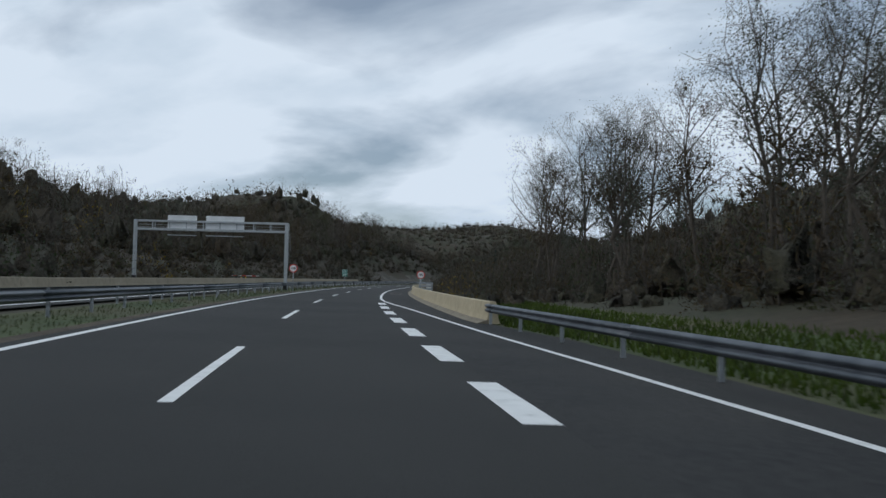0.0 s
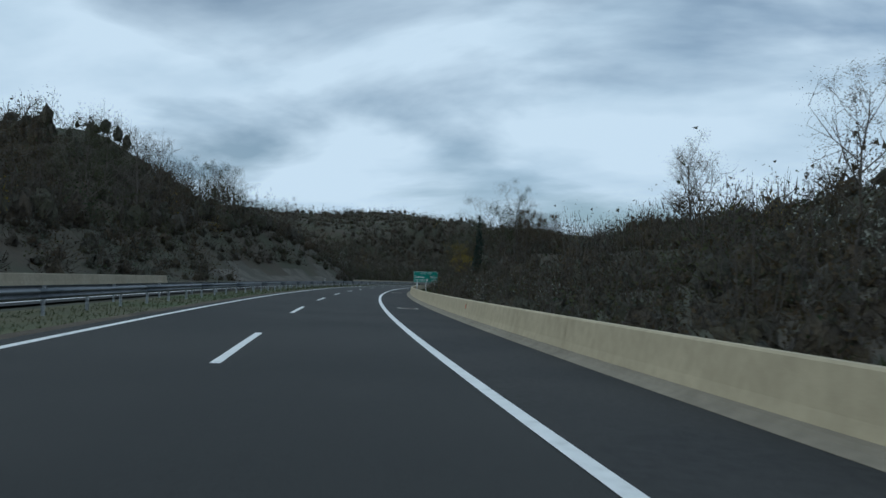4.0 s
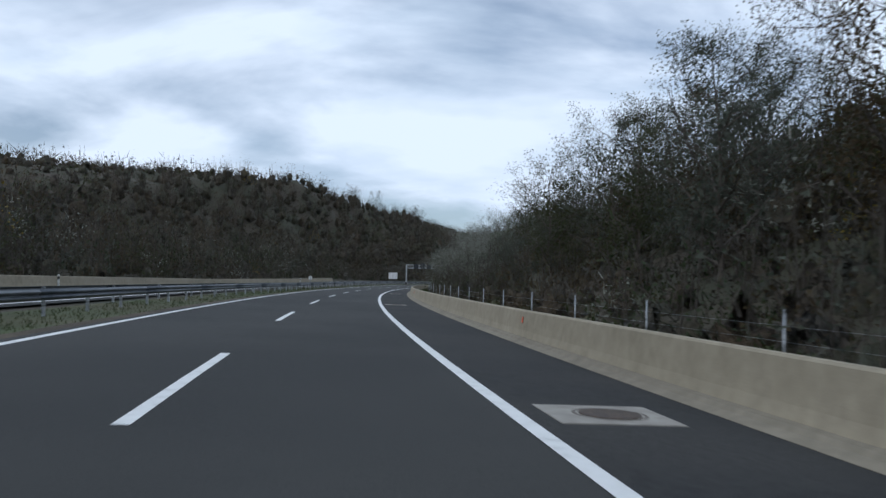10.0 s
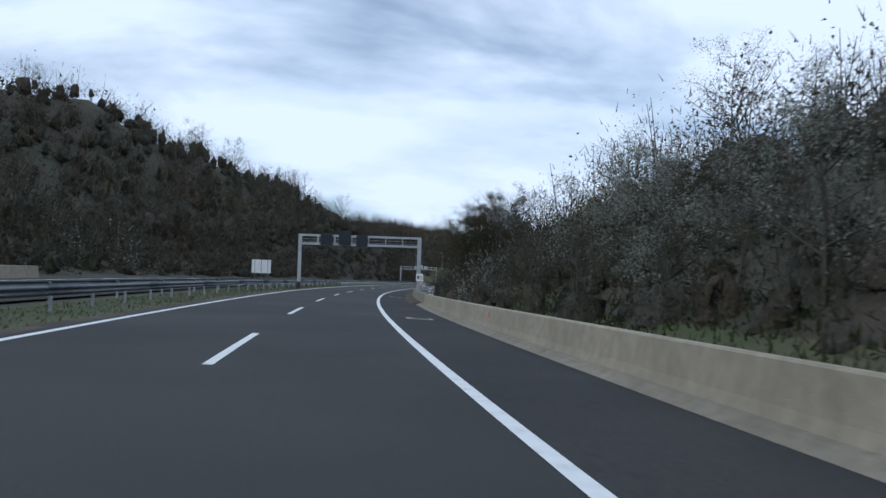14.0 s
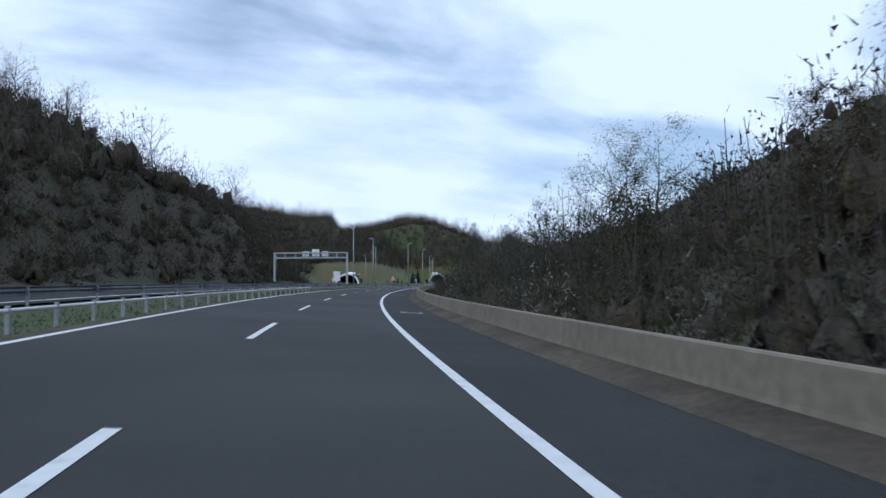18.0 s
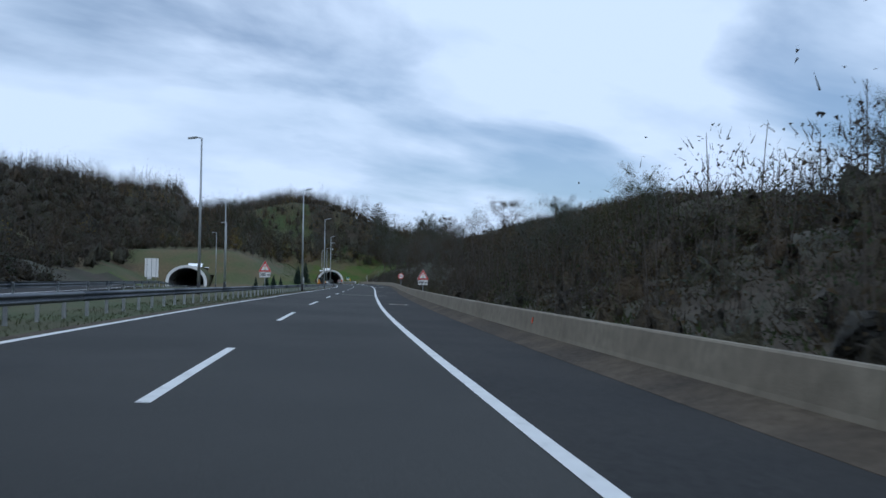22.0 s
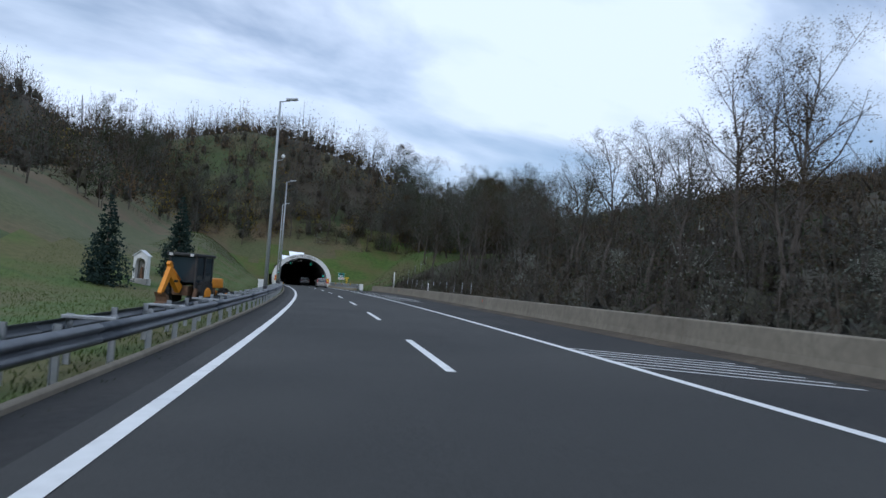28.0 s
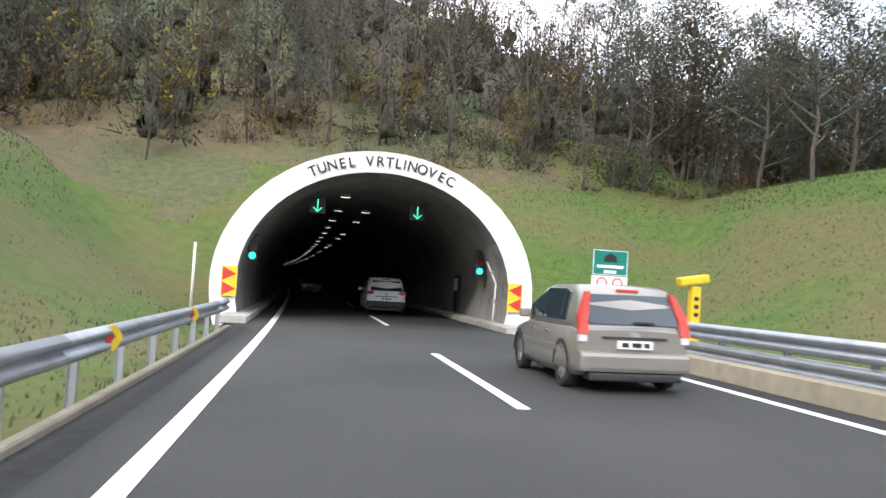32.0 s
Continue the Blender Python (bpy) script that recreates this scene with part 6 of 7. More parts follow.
for x0, x1, y0, y1 in ((-0.42, -0.40, -0.70, 0.70), (-0.35, 0.40, -0.77, -0.75), (0.50, 1.30, -0.77, -0.75), (-0.35, 0.40, 0.75, 0.77), (0.50, 1.30, 0.75, 0.77), (1.36, 1.38, -0.7, 0.7)):
    bm = bmesh.new(); box(bm, x0, x1, y0, y1, 1.26, 2.60)
    part("cab_window", bm, GLASS, cabin)
bm = bmesh.new(); box(bm, 0.2, 0.7, -0.28, 0.28, 1.1, 1.35, bevel=0.05); box(bm, 0.62, 0.75, -0.26, 0.26, 1.35, 1.95, bevel=0.04)
part("seat", bm, TRIM, cabin)
for x, y in ((-0.62, -0.6), (-0.62, 0.6)):
    bm = bmesh.new(); box(bm, x - 0.06, x + 0.02, y - 0.09, y + 0.09, 2.60, 2.74, bevel=0.02)
    part("work_lamp", bm, CLEAR_LAMP, dig)
bm = bmesh.new(); beam(bm, (-0.65, 0, 0.85), (-1.75, 0, 1.75), 0.22, 0.17, 0.13)
part("boom", bm, DIGGER, dig)
bm = bmesh.new(); beam(bm, (-1.62, 0, 1.95), (-2.45, 0, 0.62), 0.18, 0.10, 0.11); beam(bm, (-1.60, 0, 1.98), (-1.85, 0, 2.22), 0.12, 0.10, 0.11)
part("dipper_arm", bm, DIGGER, dig)
bm = bmesh.new(); tube(bm, (-0.62, 0, 1.35), (-1.62, 0, 2.02), 0.075, 0.075, 10); tube(bm, (-1.40, 0, 1.88), (-1.75, 0, 2.10), 0.04, 0.04, 8)
part("ram", bm, DIGGER, dig)
bm = bmesh.new()
pts = [(-2.50, 0.70), (-2.15, 0.55), (-2.00, 0.25), (-2.10, 0.02), (-2.55, -0.02), (-2.75, 0.10), (-2.45, 0.12), (-2.25, 0.25), (-2.30, 0.45)]
plate(bm, pts, -0.32, 0.32); bmesh.ops.recalc_face_normals(bm, faces=bm.faces)
part("bucket", bm, RUST, dig)
for i in range(4):
    bm = bmesh.new(); box(bm, -2.92, -2.72, -0.28 + 0.16 * i, -0.20 + 0.16 * i, 0.06, 0.11)
    part("tooth", bm, RUST, dig)
for x, y in ((-1.18, -0.09), (-1.18, 0.09)):
    bm = bmesh.new(); box(bm, -1.42, -1.02, 0.131 if y > 0 else -0.137, 0.137 if y > 0 else -0.131, 1.22, 1.34, m=None)
    part("brand_bar", bm, SIGN_BLACK, dig)
for sgn in (-1, 1):
    bm = bmesh.new(); beam(bm, (-0.60, 0, 0.95), (-0.85, 0, 0.10), 0.10, 0.08, 0.07); box(bm, -1.1, -0.6, -0.2, 0.2, 0.0, 0.08, bevel=0.02)
    bmesh.ops.translate(bm, vec=(0, sgn * 0.95, 0), verts=bm.verts)
    part("stabiliser", bm, RUST, dig)
for x, rr, ww in ((0.35, 0.68, 0.24), (2.65, 0.50, 0.19)):
    for sgn in (-1, 1):
        bm = bmesh.new()
        bmesh.ops.create_cone(bm, cap_ends=True, segments=26, radius1=rr, radius2=rr, depth=2 * ww, matrix=Matrix.Translation((x, sgn * 0.88, rr)) @ pose(0, 0, 0, 90, 0, 0))
        bmesh.ops.bevel(bm, geom=[e for e in bm.edges if len(e.link_faces) == 2 and e.calc_face_angle(0) > 1.2], offset=0.07, segments=2, affect="EDGES")
        tyre = part("wheel", bm, TYRE, dig)
        bm = bmesh.new()
        bmesh.ops.create_cone(bm, cap_ends=True, segments=20, radius1=rr * 0.55, radius2=rr * 0.48, depth=0.05, matrix=Matrix.Translation((x, sgn * (0.88 + ww + 0.015), rr)) @ pose(0, 0, 0, -90 * sgn, 0, 0))
        part("rim", bm, DIGGER, tyre)
        bm = bmesh.new()
        for k in range(18):
            box(bm, -0.05, 0.05, -ww * 0.9, ww * 0.9, rr - 0.01, rr + 0.035, m=Matrix.Translation((x, sgn * 0.88, rr)) @ pose(0, 0, 0, 0, 20 * k, 0) @ pose(0, 0, 0, 0, 0, 12))
        part("tread", bm, TYRE, tyre)
bm = bmesh.new(); beam(bm, (2.2, 0, 1.25), (3.9, 0, 0.55), 0.10, 0.08, 0.08)
part("loader_arm", bm, DIGGER, dig)
bm = bmesh.new(); plate(bm, [(3.8, 0.1), (4.5, 0.1), (4.45, 0.2), (4.0, 0.25), (3.95, 0.85), (3.8, 0.85)], -1.0, 1.0); bmesh.ops.recalc_face_normals(bm, faces=bm.faces)
part("loader_bucket", bm, TRIM, dig)
# ---- wayside shrine between the firs ----
shrine = new("wayside_shrine")
tagged(shrine, "small white roadside shrine with a gabled roof and niche", "shrine")
shrine.matrix_world = stand(1034.5, -17.4, 0.0, -10)
bm = bmesh.new(); box(bm, -0.55, 0.55, -0.35, 0.35, -0.3, 0.35, bevel=0.02)
part("plinth", bm, CONCRETE_PALE, shrine)
bm = bmesh.new()
plate(bm, [(-0.45, 0.352), (-0.32, 0.352), (-0.32, 1.45), (-0.2, 1.62), (0.0, 1.68), (0.2, 1.62), (0.32, 1.45), (0.32, 0.352), (0.45, 0.352), (0.45, 1.75), (0.0, 2.1), (-0.45, 1.75)], -0.3, 0.25)
bmesh.ops.recalc_face_normals(bm, faces=bm.faces)
part("wall", bm, WHITE, shrine)
bm = bmesh.new(); box(bm, -0.44, 0.44, 0.252, 0.30, 0.352, 1.74)
part("niche_back", bm, PATCH, shrine)
for sgn in (-1, 1):
    bm = bmesh.new(); box(bm, -0.62, 0.03, -0.40, 0.36, 0.0, 0.05, m=Matrix.Translation((0, 0, 2.14)) @ pose(0, 0, 0, 0, -37, 0)) if sgn < 0 else box(bm, -0.03, 0.62, -0.40, 0.36, 0.004, 0.054, m=Matrix.Translation((0, 0, 2.14)) @ pose(0, 0, 0, 0, 37, 0))
    part("roof_slab", bm, SIGN_BACK, shrine)
bm = bmesh.new(); bmesh.ops.create_cone(bm, cap_ends=True, segments=14, radius1=0.14, radius2=0.06, depth=0.75, matrix=Matrix.Translation((0, 0.05, 0.73)))
part("figure", bm, RUST, shrine, "plain brown figure")

# ---- vegetation ----
RNG = np.random.default_rng(7)


def unit(n, rng):
    v = rng.normal(size=(n, 3))
    return v / np.maximum(np.linalg.norm(v, axis=1, keepdims=True), 1e-6)


def leaf_normals(tri, out, rng):
    """Turns each leaf's face to the outside of its crown; returns the leaves and soft normals for their corners."""
    g = np.cross(tri[:, 1] - tri[:, 0], tri[:, 2] - tri[:, 0])
    back = (g * out).sum(1) < 0
    tri[back] = tri[back][:, [0, 2, 1]]
    g[back] *= -1
    g /= np.maximum(np.linalg.norm(g, axis=1, keepdims=True), 1e-9)
    o = out / np.maximum(np.linalg.norm(out, axis=1, keepdims=True), 1e-6)
    m = 0.82 * o + 0.22 * g + [0, 0, 0.30]
    m /= np.maximum(np.linalg.norm(m, axis=1, keepdims=True), 1e-6)
    return tri, np.repeat(m, 3, axis=0)


def leaf_tris(c, size, rng, flat=0.0):
    """A small triangle leaf round each centre, turned at random; returns (n, 3, 3)."""
    n = len(c)
    a = unit(n, rng)
    a[:, 2] *= 1 - flat
    b = np.cross(a, unit(n, rng))
    b /= np.maximum(np.linalg.norm(b, axis=1, keepdims=True), 1e-6)
    s = (np.asarray(size) * rng.uniform(0.6, 1.3, n))[:, None]
    return np.stack([c + a * s, c - a * s * 0.55 + b * s * 0.62, c - a * s * 0.55 - b * s * 0.62], 1)


def rods(p, q, r0, r1, sides=3):
    """Tapered rods from p to q as quads; returns verts (n*2*sides, 3), faces."""
    n = len(p)
    w = q - p
    w = w / np.maximum(np.linalg.norm(w, axis=1, keepdims=True), 1e-6)
    ref = np.where(np.abs(w[:, 2:3]) < 0.9, [[0, 0, 1.0]], [[1.0, 0, 0]])
    u = np.cross(w, ref); u /= np.linalg.norm(u, axis=1, keepdims=True)
    v = np.cross(w, u)
    a = 2 * np.pi * np.arange(sides) / sides
    ring = np.cos(a)[None, :, None] * u[:, None] + np.sin(a)[None, :, None] * v[:, None]
    r0, r1 = np.broadcast_to(r0, (n,)), np.broadcast_to(r1, (n,))
    verts = np.concatenate([p[:, None] + ring * r0[:, None, None], q[:, None] + ring * r1[:, None, None]], 1)
    i = np.arange(sides)
    f = np.stack([i, (i + 1) % sides, (i + 1) % sides + sides, i + sides], -1)
    f = (np.arange(n)[:, None, None] * 2 * sides + f[None]).reshape(-1, 4)
    return verts.reshape(-1, 3), f


def grow(seed, h, spread, limbs=13, subs=4, twigs=3, start=0.28, lift=0.75):
    """Skeleton of a tree: rods (p, q, r0, r1) and twig ends."""
    rng = np.random.default_rng(seed)
    P, Q, A, B = [], [], [], []
    pts = [np.zeros(3)]
    for i in range(1, 7):
        pts.append(np.array([rng.normal() * 0.02 * h, rng.normal() * 0.02 * h, h * 0.93 * i / 6]) + pts[-1] * [0.6, 0.6, 0])
    R = 0.012 * h
    trunk = []
    for i in range(6):
        r0, r1 = R * (1 - i / 6.6), R * (1 - (i + 1) / 6.6)
        trunk.append((pts[i], pts[i + 1], r0, r1))
    ends = []
    for k in range(limbs):
        t = start + (0.97 - start) * (k + rng.uniform(0, 0.9)) / limbs
        i = min(5, int(t * 6)); fr = t * 6 - i
        o = pts[i] * (1 - fr) + pts[i + 1] * fr
        az = k * 2.4 + rng.uniform(-0.5, 0.5)
        prof = math.sin(math.pi * min(1, (t - start) / (1 - start) * 0.75 + 0.22))
        L = spread * (0.35 + 0.75 * prof) * rng.uniform(0.75, 1.15)
        up = lift * rng.uniform(0.6, 1.3)
        v = np.array([math.cos(az), math.sin(az), up]); v /= np.linalg.norm(v)
        m = o + v * L * 0.55 + rng.normal(size=3) * 0.05 * L
        e = m + (v + [0, 0, 0.25]) * L * 0.5 + rng.normal(size=3) * 0.06 * L
        r = R * (1 - t) * 0.75 + 0.012
        P += [o, m]; Q += [m, e]; A += [r, r * 0.6]; B += [r * 0.6, r * 0.25]
        for j in range(subs):
            u = rng.uniform(0.3, 1.0)
            b = o + (m - o) * min(1, u / 0.55) if u < 0.55 else m + (e - m) * (u - 0.55) / 0.45
            v2 = v + rng.normal(size=3) * 0.65; v2 /= np.linalg.norm(v2)
            e2 = b + v2 * L * rng.uniform(0.3, 0.55)
            P.append(b); Q.append(e2); A.append(r * 0.4); B.append(r * 0.12)
            ends.append((b * 0.4 + e2 * 0.6, L * 0.22))
            for w in range(twigs):
                c = b + (e2 - b) * rng.uniform(0.35, 1.0)
                v3 = v2 + rng.normal(size=3) * 0.8; v3 /= np.linalg.norm(v3)
                e3 = c + v3 * L * rng.uniform(0.15, 0.32)
                P.append(c); Q.append(e3); A.append(r * 0.18 + 0.003); B.append(0.003)
                ends.append((c * 0.35 + e3 * 0.65, L * 0.14))
    return trunk, tuple(np.array(k) for k in (P, Q, A, B)), ends


def ball(level):
    bm = bmesh.new(); bmesh.ops.create_icosphere(bm, subdivisions=level, radius=1.0)
    v = np.array([q.co for q in bm.verts]); f = np.array([[q.index for q in p.verts] for p in bm.faces]); bm.free()
    return v, f


CORES = {1: ball(1), 2: ball(2)}


def tree_template(seed, h, spread, leaves, size, mat, wood=BARK, core=0, core_r=0.16, **kw):
    trunk, (P, Q, A, B), ends = grow(seed, h, spread, **kw)
    rng = np.random.default_rng(seed + 100)
    bm = bmesh.new()
    for p, q, r0, r1 in trunk:
        tube(bm, p - (q - p) * 0.03, q, r0, r1, 7, caps=False)
    tm = bpy.data.meshes.new("trunk"); bm.to_mesh(tm); bm.free(); tm.materials.append(wood)
    v, f = rods(P, Q, A, B, 3)
    f = np.concatenate([f[:, [0, 1, 2]], f[:, [0, 2, 3]]])
    parts_v, parts_f, idx, normals = [v], [f], [np.zeros(len(f), int)], None
    if leaves:
        pick = rng.integers(0, len(ends), leaves)
        c = np.array([ends[i][0] for i in pick]) + np.clip(rng.normal(size=(leaves, 3)), -1.25, 1.25) * np.array([ends[i][1] for i in pick])[:, None]
        rad = np.hypot(c[:, 0], c[:, 1]) / spread + np.clip((c[:, 2] / h - 0.6) * 1.6, 0, 1)
        t = leaf_tris(c, size * np.clip(1.75 - 1.25 * rad, 0.62, 1.6), rng)
        if core:
            for i in rng.integers(0, len(ends), core):
                k0 = sum(len(q) for q in parts_v)
                bv, bf = CORES[1]
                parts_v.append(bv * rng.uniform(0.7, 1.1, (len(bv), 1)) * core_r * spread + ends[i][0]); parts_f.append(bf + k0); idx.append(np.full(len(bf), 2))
            v = np.concatenate(parts_v)
        lump = np.array([ends[i][0] for i in pick])
        out = (c - lump) / spread * 3.0 + (c - [0, 0, 0.55 * h]) / [spread, spread, 0.5 * h] * 0.7
        t, nv = leaf_normals(t, out, rng)
        normals = np.concatenate([np.zeros((len(v), 3)), nv])
        parts_v.append(t.reshape(-1, 3)); parts_f.append(np.arange(3 * leaves).reshape(-1, 3) + len(v)); idx.append(np.ones(leaves, int))
    cm = mesh_arrays("crown", np.concatenate(parts_v), np.concatenate(parts_f), None, mats=[wood, mat, CROWN_FILLER], index=np.concatenate(idx), normals=normals)
    return tm, cm, h


def plant(tpl, s, d, height, label, group, turn=0.0, name="tree", sink=0.25):
    tm, cm, h = tpl
    ob = new(name)
    tagged(ob, label, "tree", group)
    k = height / h
    ob.matrix_world = stand(s, d, -sink, turn) @ Matrix.Diagonal((k, k, k, 1))
    for nm, me in (("trunk", tm), ("crown", cm)):
        q = new(nm, me); q.parent = ob
    return ob


SPARSE = [tree_template(11 + i, 12.0, 3.0, 4200, 0.064, LEAF_GREY if i % 2 else LEAF_BROWN, BARK, limbs=14, subs=4, twigs=3, start=0.30, lift=1.2) for i in range(4)]
FULL = [tree_template(31 + i, 11.0, 3.6, 4600, 0.08, (LEAF_OLIVE, LEAF_BROWN, LEAF_GREEN, LEAF_GREY)[i], limbs=15, subs=3, twigs=3, start=0.16, lift=0.75) for i in range(4)]
DENSE = [tree_template(91 + i, 11.0, 3.5, 8200, 0.095, (LEAF_OLIVE, LEAF_BROWN, LEAF_GREY)[i], limbs=17, subs=4, twigs=2, start=0.08, lift=0.75) for i in range(3)]
BARE = [tree_template(51 + i, 12.0, 3.4, 120, 0.06, TWIG, limbs=15, subs=5, twigs=4, start=0.30, lift=1.0) for i in range(2)]
YELLOW = [tree_template(61, 8.0, 2.8, 2600, 0.09, LEAF_YELLOW, limbs=15, subs=3, twigs=2, start=0.12, lift=0.8)]
SILVER = [tree_template(71 + i, 7.0, 2.8, 3800, 0.08, LEAF_WHITE, limbs=14, subs=3, twigs=2, start=0.10, lift=0.7) for i in range(2)]


def conifer_template(seed, h, w):
    rng = np.random.default_rng(seed)
    bm = bmesh.new(); tube(bm, (0, 0, -0.1), (0, 0, h * 0.96), 0.022 * h, 0.01, 8)
    tm = bpy.data.meshes.new("trunk"); bm.to_mesh(tm); bm.free(); tm.materials.append(BARK)
    c, sz = [], []
    z = h * 0.05
    while z < h * 0.985:
        r = w * (1 - z / h) ** 0.85 + 0.05
        n = max(4, int(9 * r / w + 4))
        for k in range(n):
            a = rng.uniform(0, 2 * math.pi); L = r * rng.uniform(0.75, 1.1)
            m = max(3, int(26 * L / w))
            t = rng.uniform(0.15, 1.0, m)
            q = np.stack([np.cos(a) * L * t, np.sin(a) * L * t, z - 0.22 * L * t + 0.10 * L * t * t], -1) + rng.normal(size=(m, 3)) * 0.09 * L
            c.append(q)
        z += h * 0.035
    c = np.concatenate(c)
    t = leaf_tris(c, 0.022 * h, rng)
    cm = mesh_arrays("crown", t.reshape(-1, 3), np.arange(3 * len(c)).reshape(-1, 3), LEAF_FIR)
    return tm, cm, h


FIR = [conifer_template(81, 6.0, 1.75), conifer_template(82, 6.0, 1.5)]

def mesh_tris(me):
    me.calc_loop_triangles()
    v = np.zeros(3 * len(me.vertices), np.float32); me.vertices.foreach_get("co", v)
    f = np.zeros(3 * len(me.loop_triangles), np.int32); me.loop_triangles.foreach_get("vertices", f)
    k = np.zeros(len(me.loop_triangles), np.int32); me.loop_triangles.foreach_get("material_index", k)
    nn = np.zeros(3 * len(me.loops), np.float32); me.corner_normals.foreach_get("vector", nn)
    li = np.zeros(len(me.loops), np.int32); me.loops.foreach_get("vertex_index", li)
    nv = np.zeros((len(me.vertices), 3), np.float32); nv[li] = nn.reshape(-1, 3)
    return v.reshape(-1, 3), f.reshape(-1, 3), k, nv


def joined(name, label, rows):
    """Far trees as one mass: rows are (template, s, d, height, turn)."""
    V, Fa, K, N, mats, cache, n = [], [], [], [], [], {}, 0
    for tpl, s, d, height, turn in rows:
        m = np.array(stand(s, d, -0.25, turn) @ Matrix.Scale(height / tpl[2], 4), np.float32)
        for me in tpl[:2]:
            if me.name not in cache:
                cache[me.name] = mesh_tris(me)
            v, f, k, nv = cache[me.name]
            for one in me.materials:
                if one not in mats:
                    mats.append(one)
            look_up = np.array([mats.index(one) for one in me.materials])
            V.append(v @ m[:3, :3].T * 1.0 + m[:3, 3]); Fa.append(f + n); K.append(look_up[k]); N.append(nv @ m[:3, :3].T / (height / tpl[2])); n += len(v)
    ob = new(name, mesh_arrays(name, np.concatenate(V), np.concatenate(Fa), None, mats=mats, index=np.concatenate(K), normals=np.concatenate(N)))
    return tagged(ob, label, "vegetation", kind="stuff")


def far_rows(tpls, s0, s1, step, d_lo, d_hi, h_lo, h_hi, seed):
    rng = np.random.default_rng(seed)
    out = []
    s = s0
    while s < s1:
        out.append((tpls[rng.integers(len(tpls))], s, off_l(s) + rng.uniform(d_lo, d_hi), rng.uniform(h_lo, h_hi), rng.uniform(0, 360)))
        s += step * rng.uniform(0.7, 1.3)
    return out


def scatter(tpls, s0, s1, step, d_lo, d_hi, h_lo, h_hi, label, group, seed, off=None, name="tree"):
    rng = np.random.default_rng(seed)
    s = s0
    while s < s1:
        b = float(off(s)) if off else float(barrier_d(s))
        d = b + rng.uniform(d_lo, d_hi)
        plant(tpls[rng.integers(len(tpls))], s + rng.uniform(-0.4, 0.4) * step, d, rng.uniform(h_lo, h_hi), label, group, rng.uniform(0, 360), name)
        s += step * rng.uniform(0.7, 1.3)


# trees that stand out along the right side
scatter(SPARSE, -6, 90, 2.4, 11, 30, 12, 17, "tall thin half-bare tree with sparse autumn leaves", "roadside trees", 1)
scatter(SPARSE + BARE, 66, 240, 15, 14, 45, 5, 8, "thin half-bare tree above the scrub", "roadside trees", 2)
scatter(FULL[:2] + DENSE[:2], 290, 352, 3.0, 6.0, 17, 6.5, 10.5, "leafy autumn tree beside the motorway", "roadside trees", 3)
scatter(FULL[:2] + DENSE[:2], 262, 292, 3.4, 13, 23, 5.5, 8.5, "leafy autumn tree behind the distance sign", "roadside trees", 19)
plant(YELLOW[0], 280.5, 10.4, 6.6, "broad tree with bright yellow autumn leaves", "roadside trees")
plant(YELLOW[0], 284.5, 11.4, 5.6, "broad tree with bright yellow autumn leaves", "roadside trees", 90)
plant(conifer_template(84, 12.0, 1.5), 273.5, 13.2, 9.5, "tall trunk thickly clad in dark ivy among autumn trees", "roadside trees", 0)
plant(FULL[3], 273.8, 13.0, 12.0, "tall leafy tree with an open top beside the sign", "roadside trees", 30)
plant(FULL[2], 272.5, 19.2, 11.5, "tall leafy tree standing above the autumn wood", "roadside trees", 0)
plant(FULL[0], 277.0, 17.0, 9.0, "tall leafy tree standing above the autumn wood", "roadside trees", 70)
scatter([DENSE[2], DENSE[0], DENSE[2], DENSE[1]], 352, 408, 2.4, 6.5, 17, 6.5, 9.5, "leafy autumn tree on a motorway slope", "roadside trees", 4)
scatter([DENSE[2], DENSE[0]], 408, 436, 3.4, 6, 14, 4.0, 5.6, "low leafy grey-green tree on the slope", "roadside trees", 20)
scatter(SILVER, 425, 545, 4.2, 3.6, 10, 4.4, 6.2, "shrubby tree covered in silvery seed heads", "roadside trees", 5)
scatter(FULL[1:], 440, 560, 7.5, 18, 40, 6.5, 10, "dark leafy tree high on the slope", "roadside trees", 6)
scatter([FULL[3], DENSE[2], DENSE[0], DENSE[1]], 612, 690, 4.6, 7, 17, 5.5, 8.5, "tall leafy grey-green tree behind the barrier", "roadside trees", 7)
scatter([DENSE[2], DENSE[0], SILVER[0], DENSE[1]], 597, 611, 0.9, 5.5, 14, 7.5, 10.5, "tall dense grey-green tree behind the gantry", "roadside trees", 27)
scatter([FULL[2], FULL[0], SILVER[0], DENSE[2]], 690, 800, 7.0, 5, 17, 4.5, 7.5, "dense olive tree beside the road", "roadside trees", 8)
scatter([DENSE[2], FULL[3]], 770, 850, 12, 9, 20, 3.5, 6, "low grey-green tree with open crown", "roadside trees", 9)
plant(SPARSE[0], 189, 28.0, 13.0, "tall thin tree with sparse dark leaves above the scrub", "roadside trees", 10)
plant(SPARSE[2], 220, 29.5, 14.0, "half-bare tree standing above the scrub", "roadside trees", 80)
plant(SPARSE[3], 223, 31.5, 13.0, "half-bare tree standing above the scrub", "roadside trees", 200)
scatter([DENSE[2], DENSE[0]], 846, 872, 3.2, 10, 18, 5.0, 7.5, "dense dark leafy tree above the scrub", "roadside trees", 28)
plant(DENSE[1], 936, 23.8, 14.5, "tall broad oak with brown leaves above the scrub", "roadside trees", 40)
plant(BARE[0], 936, 26.0, 9.0, "bare tree beside a tall oak", "roadside trees", 0)
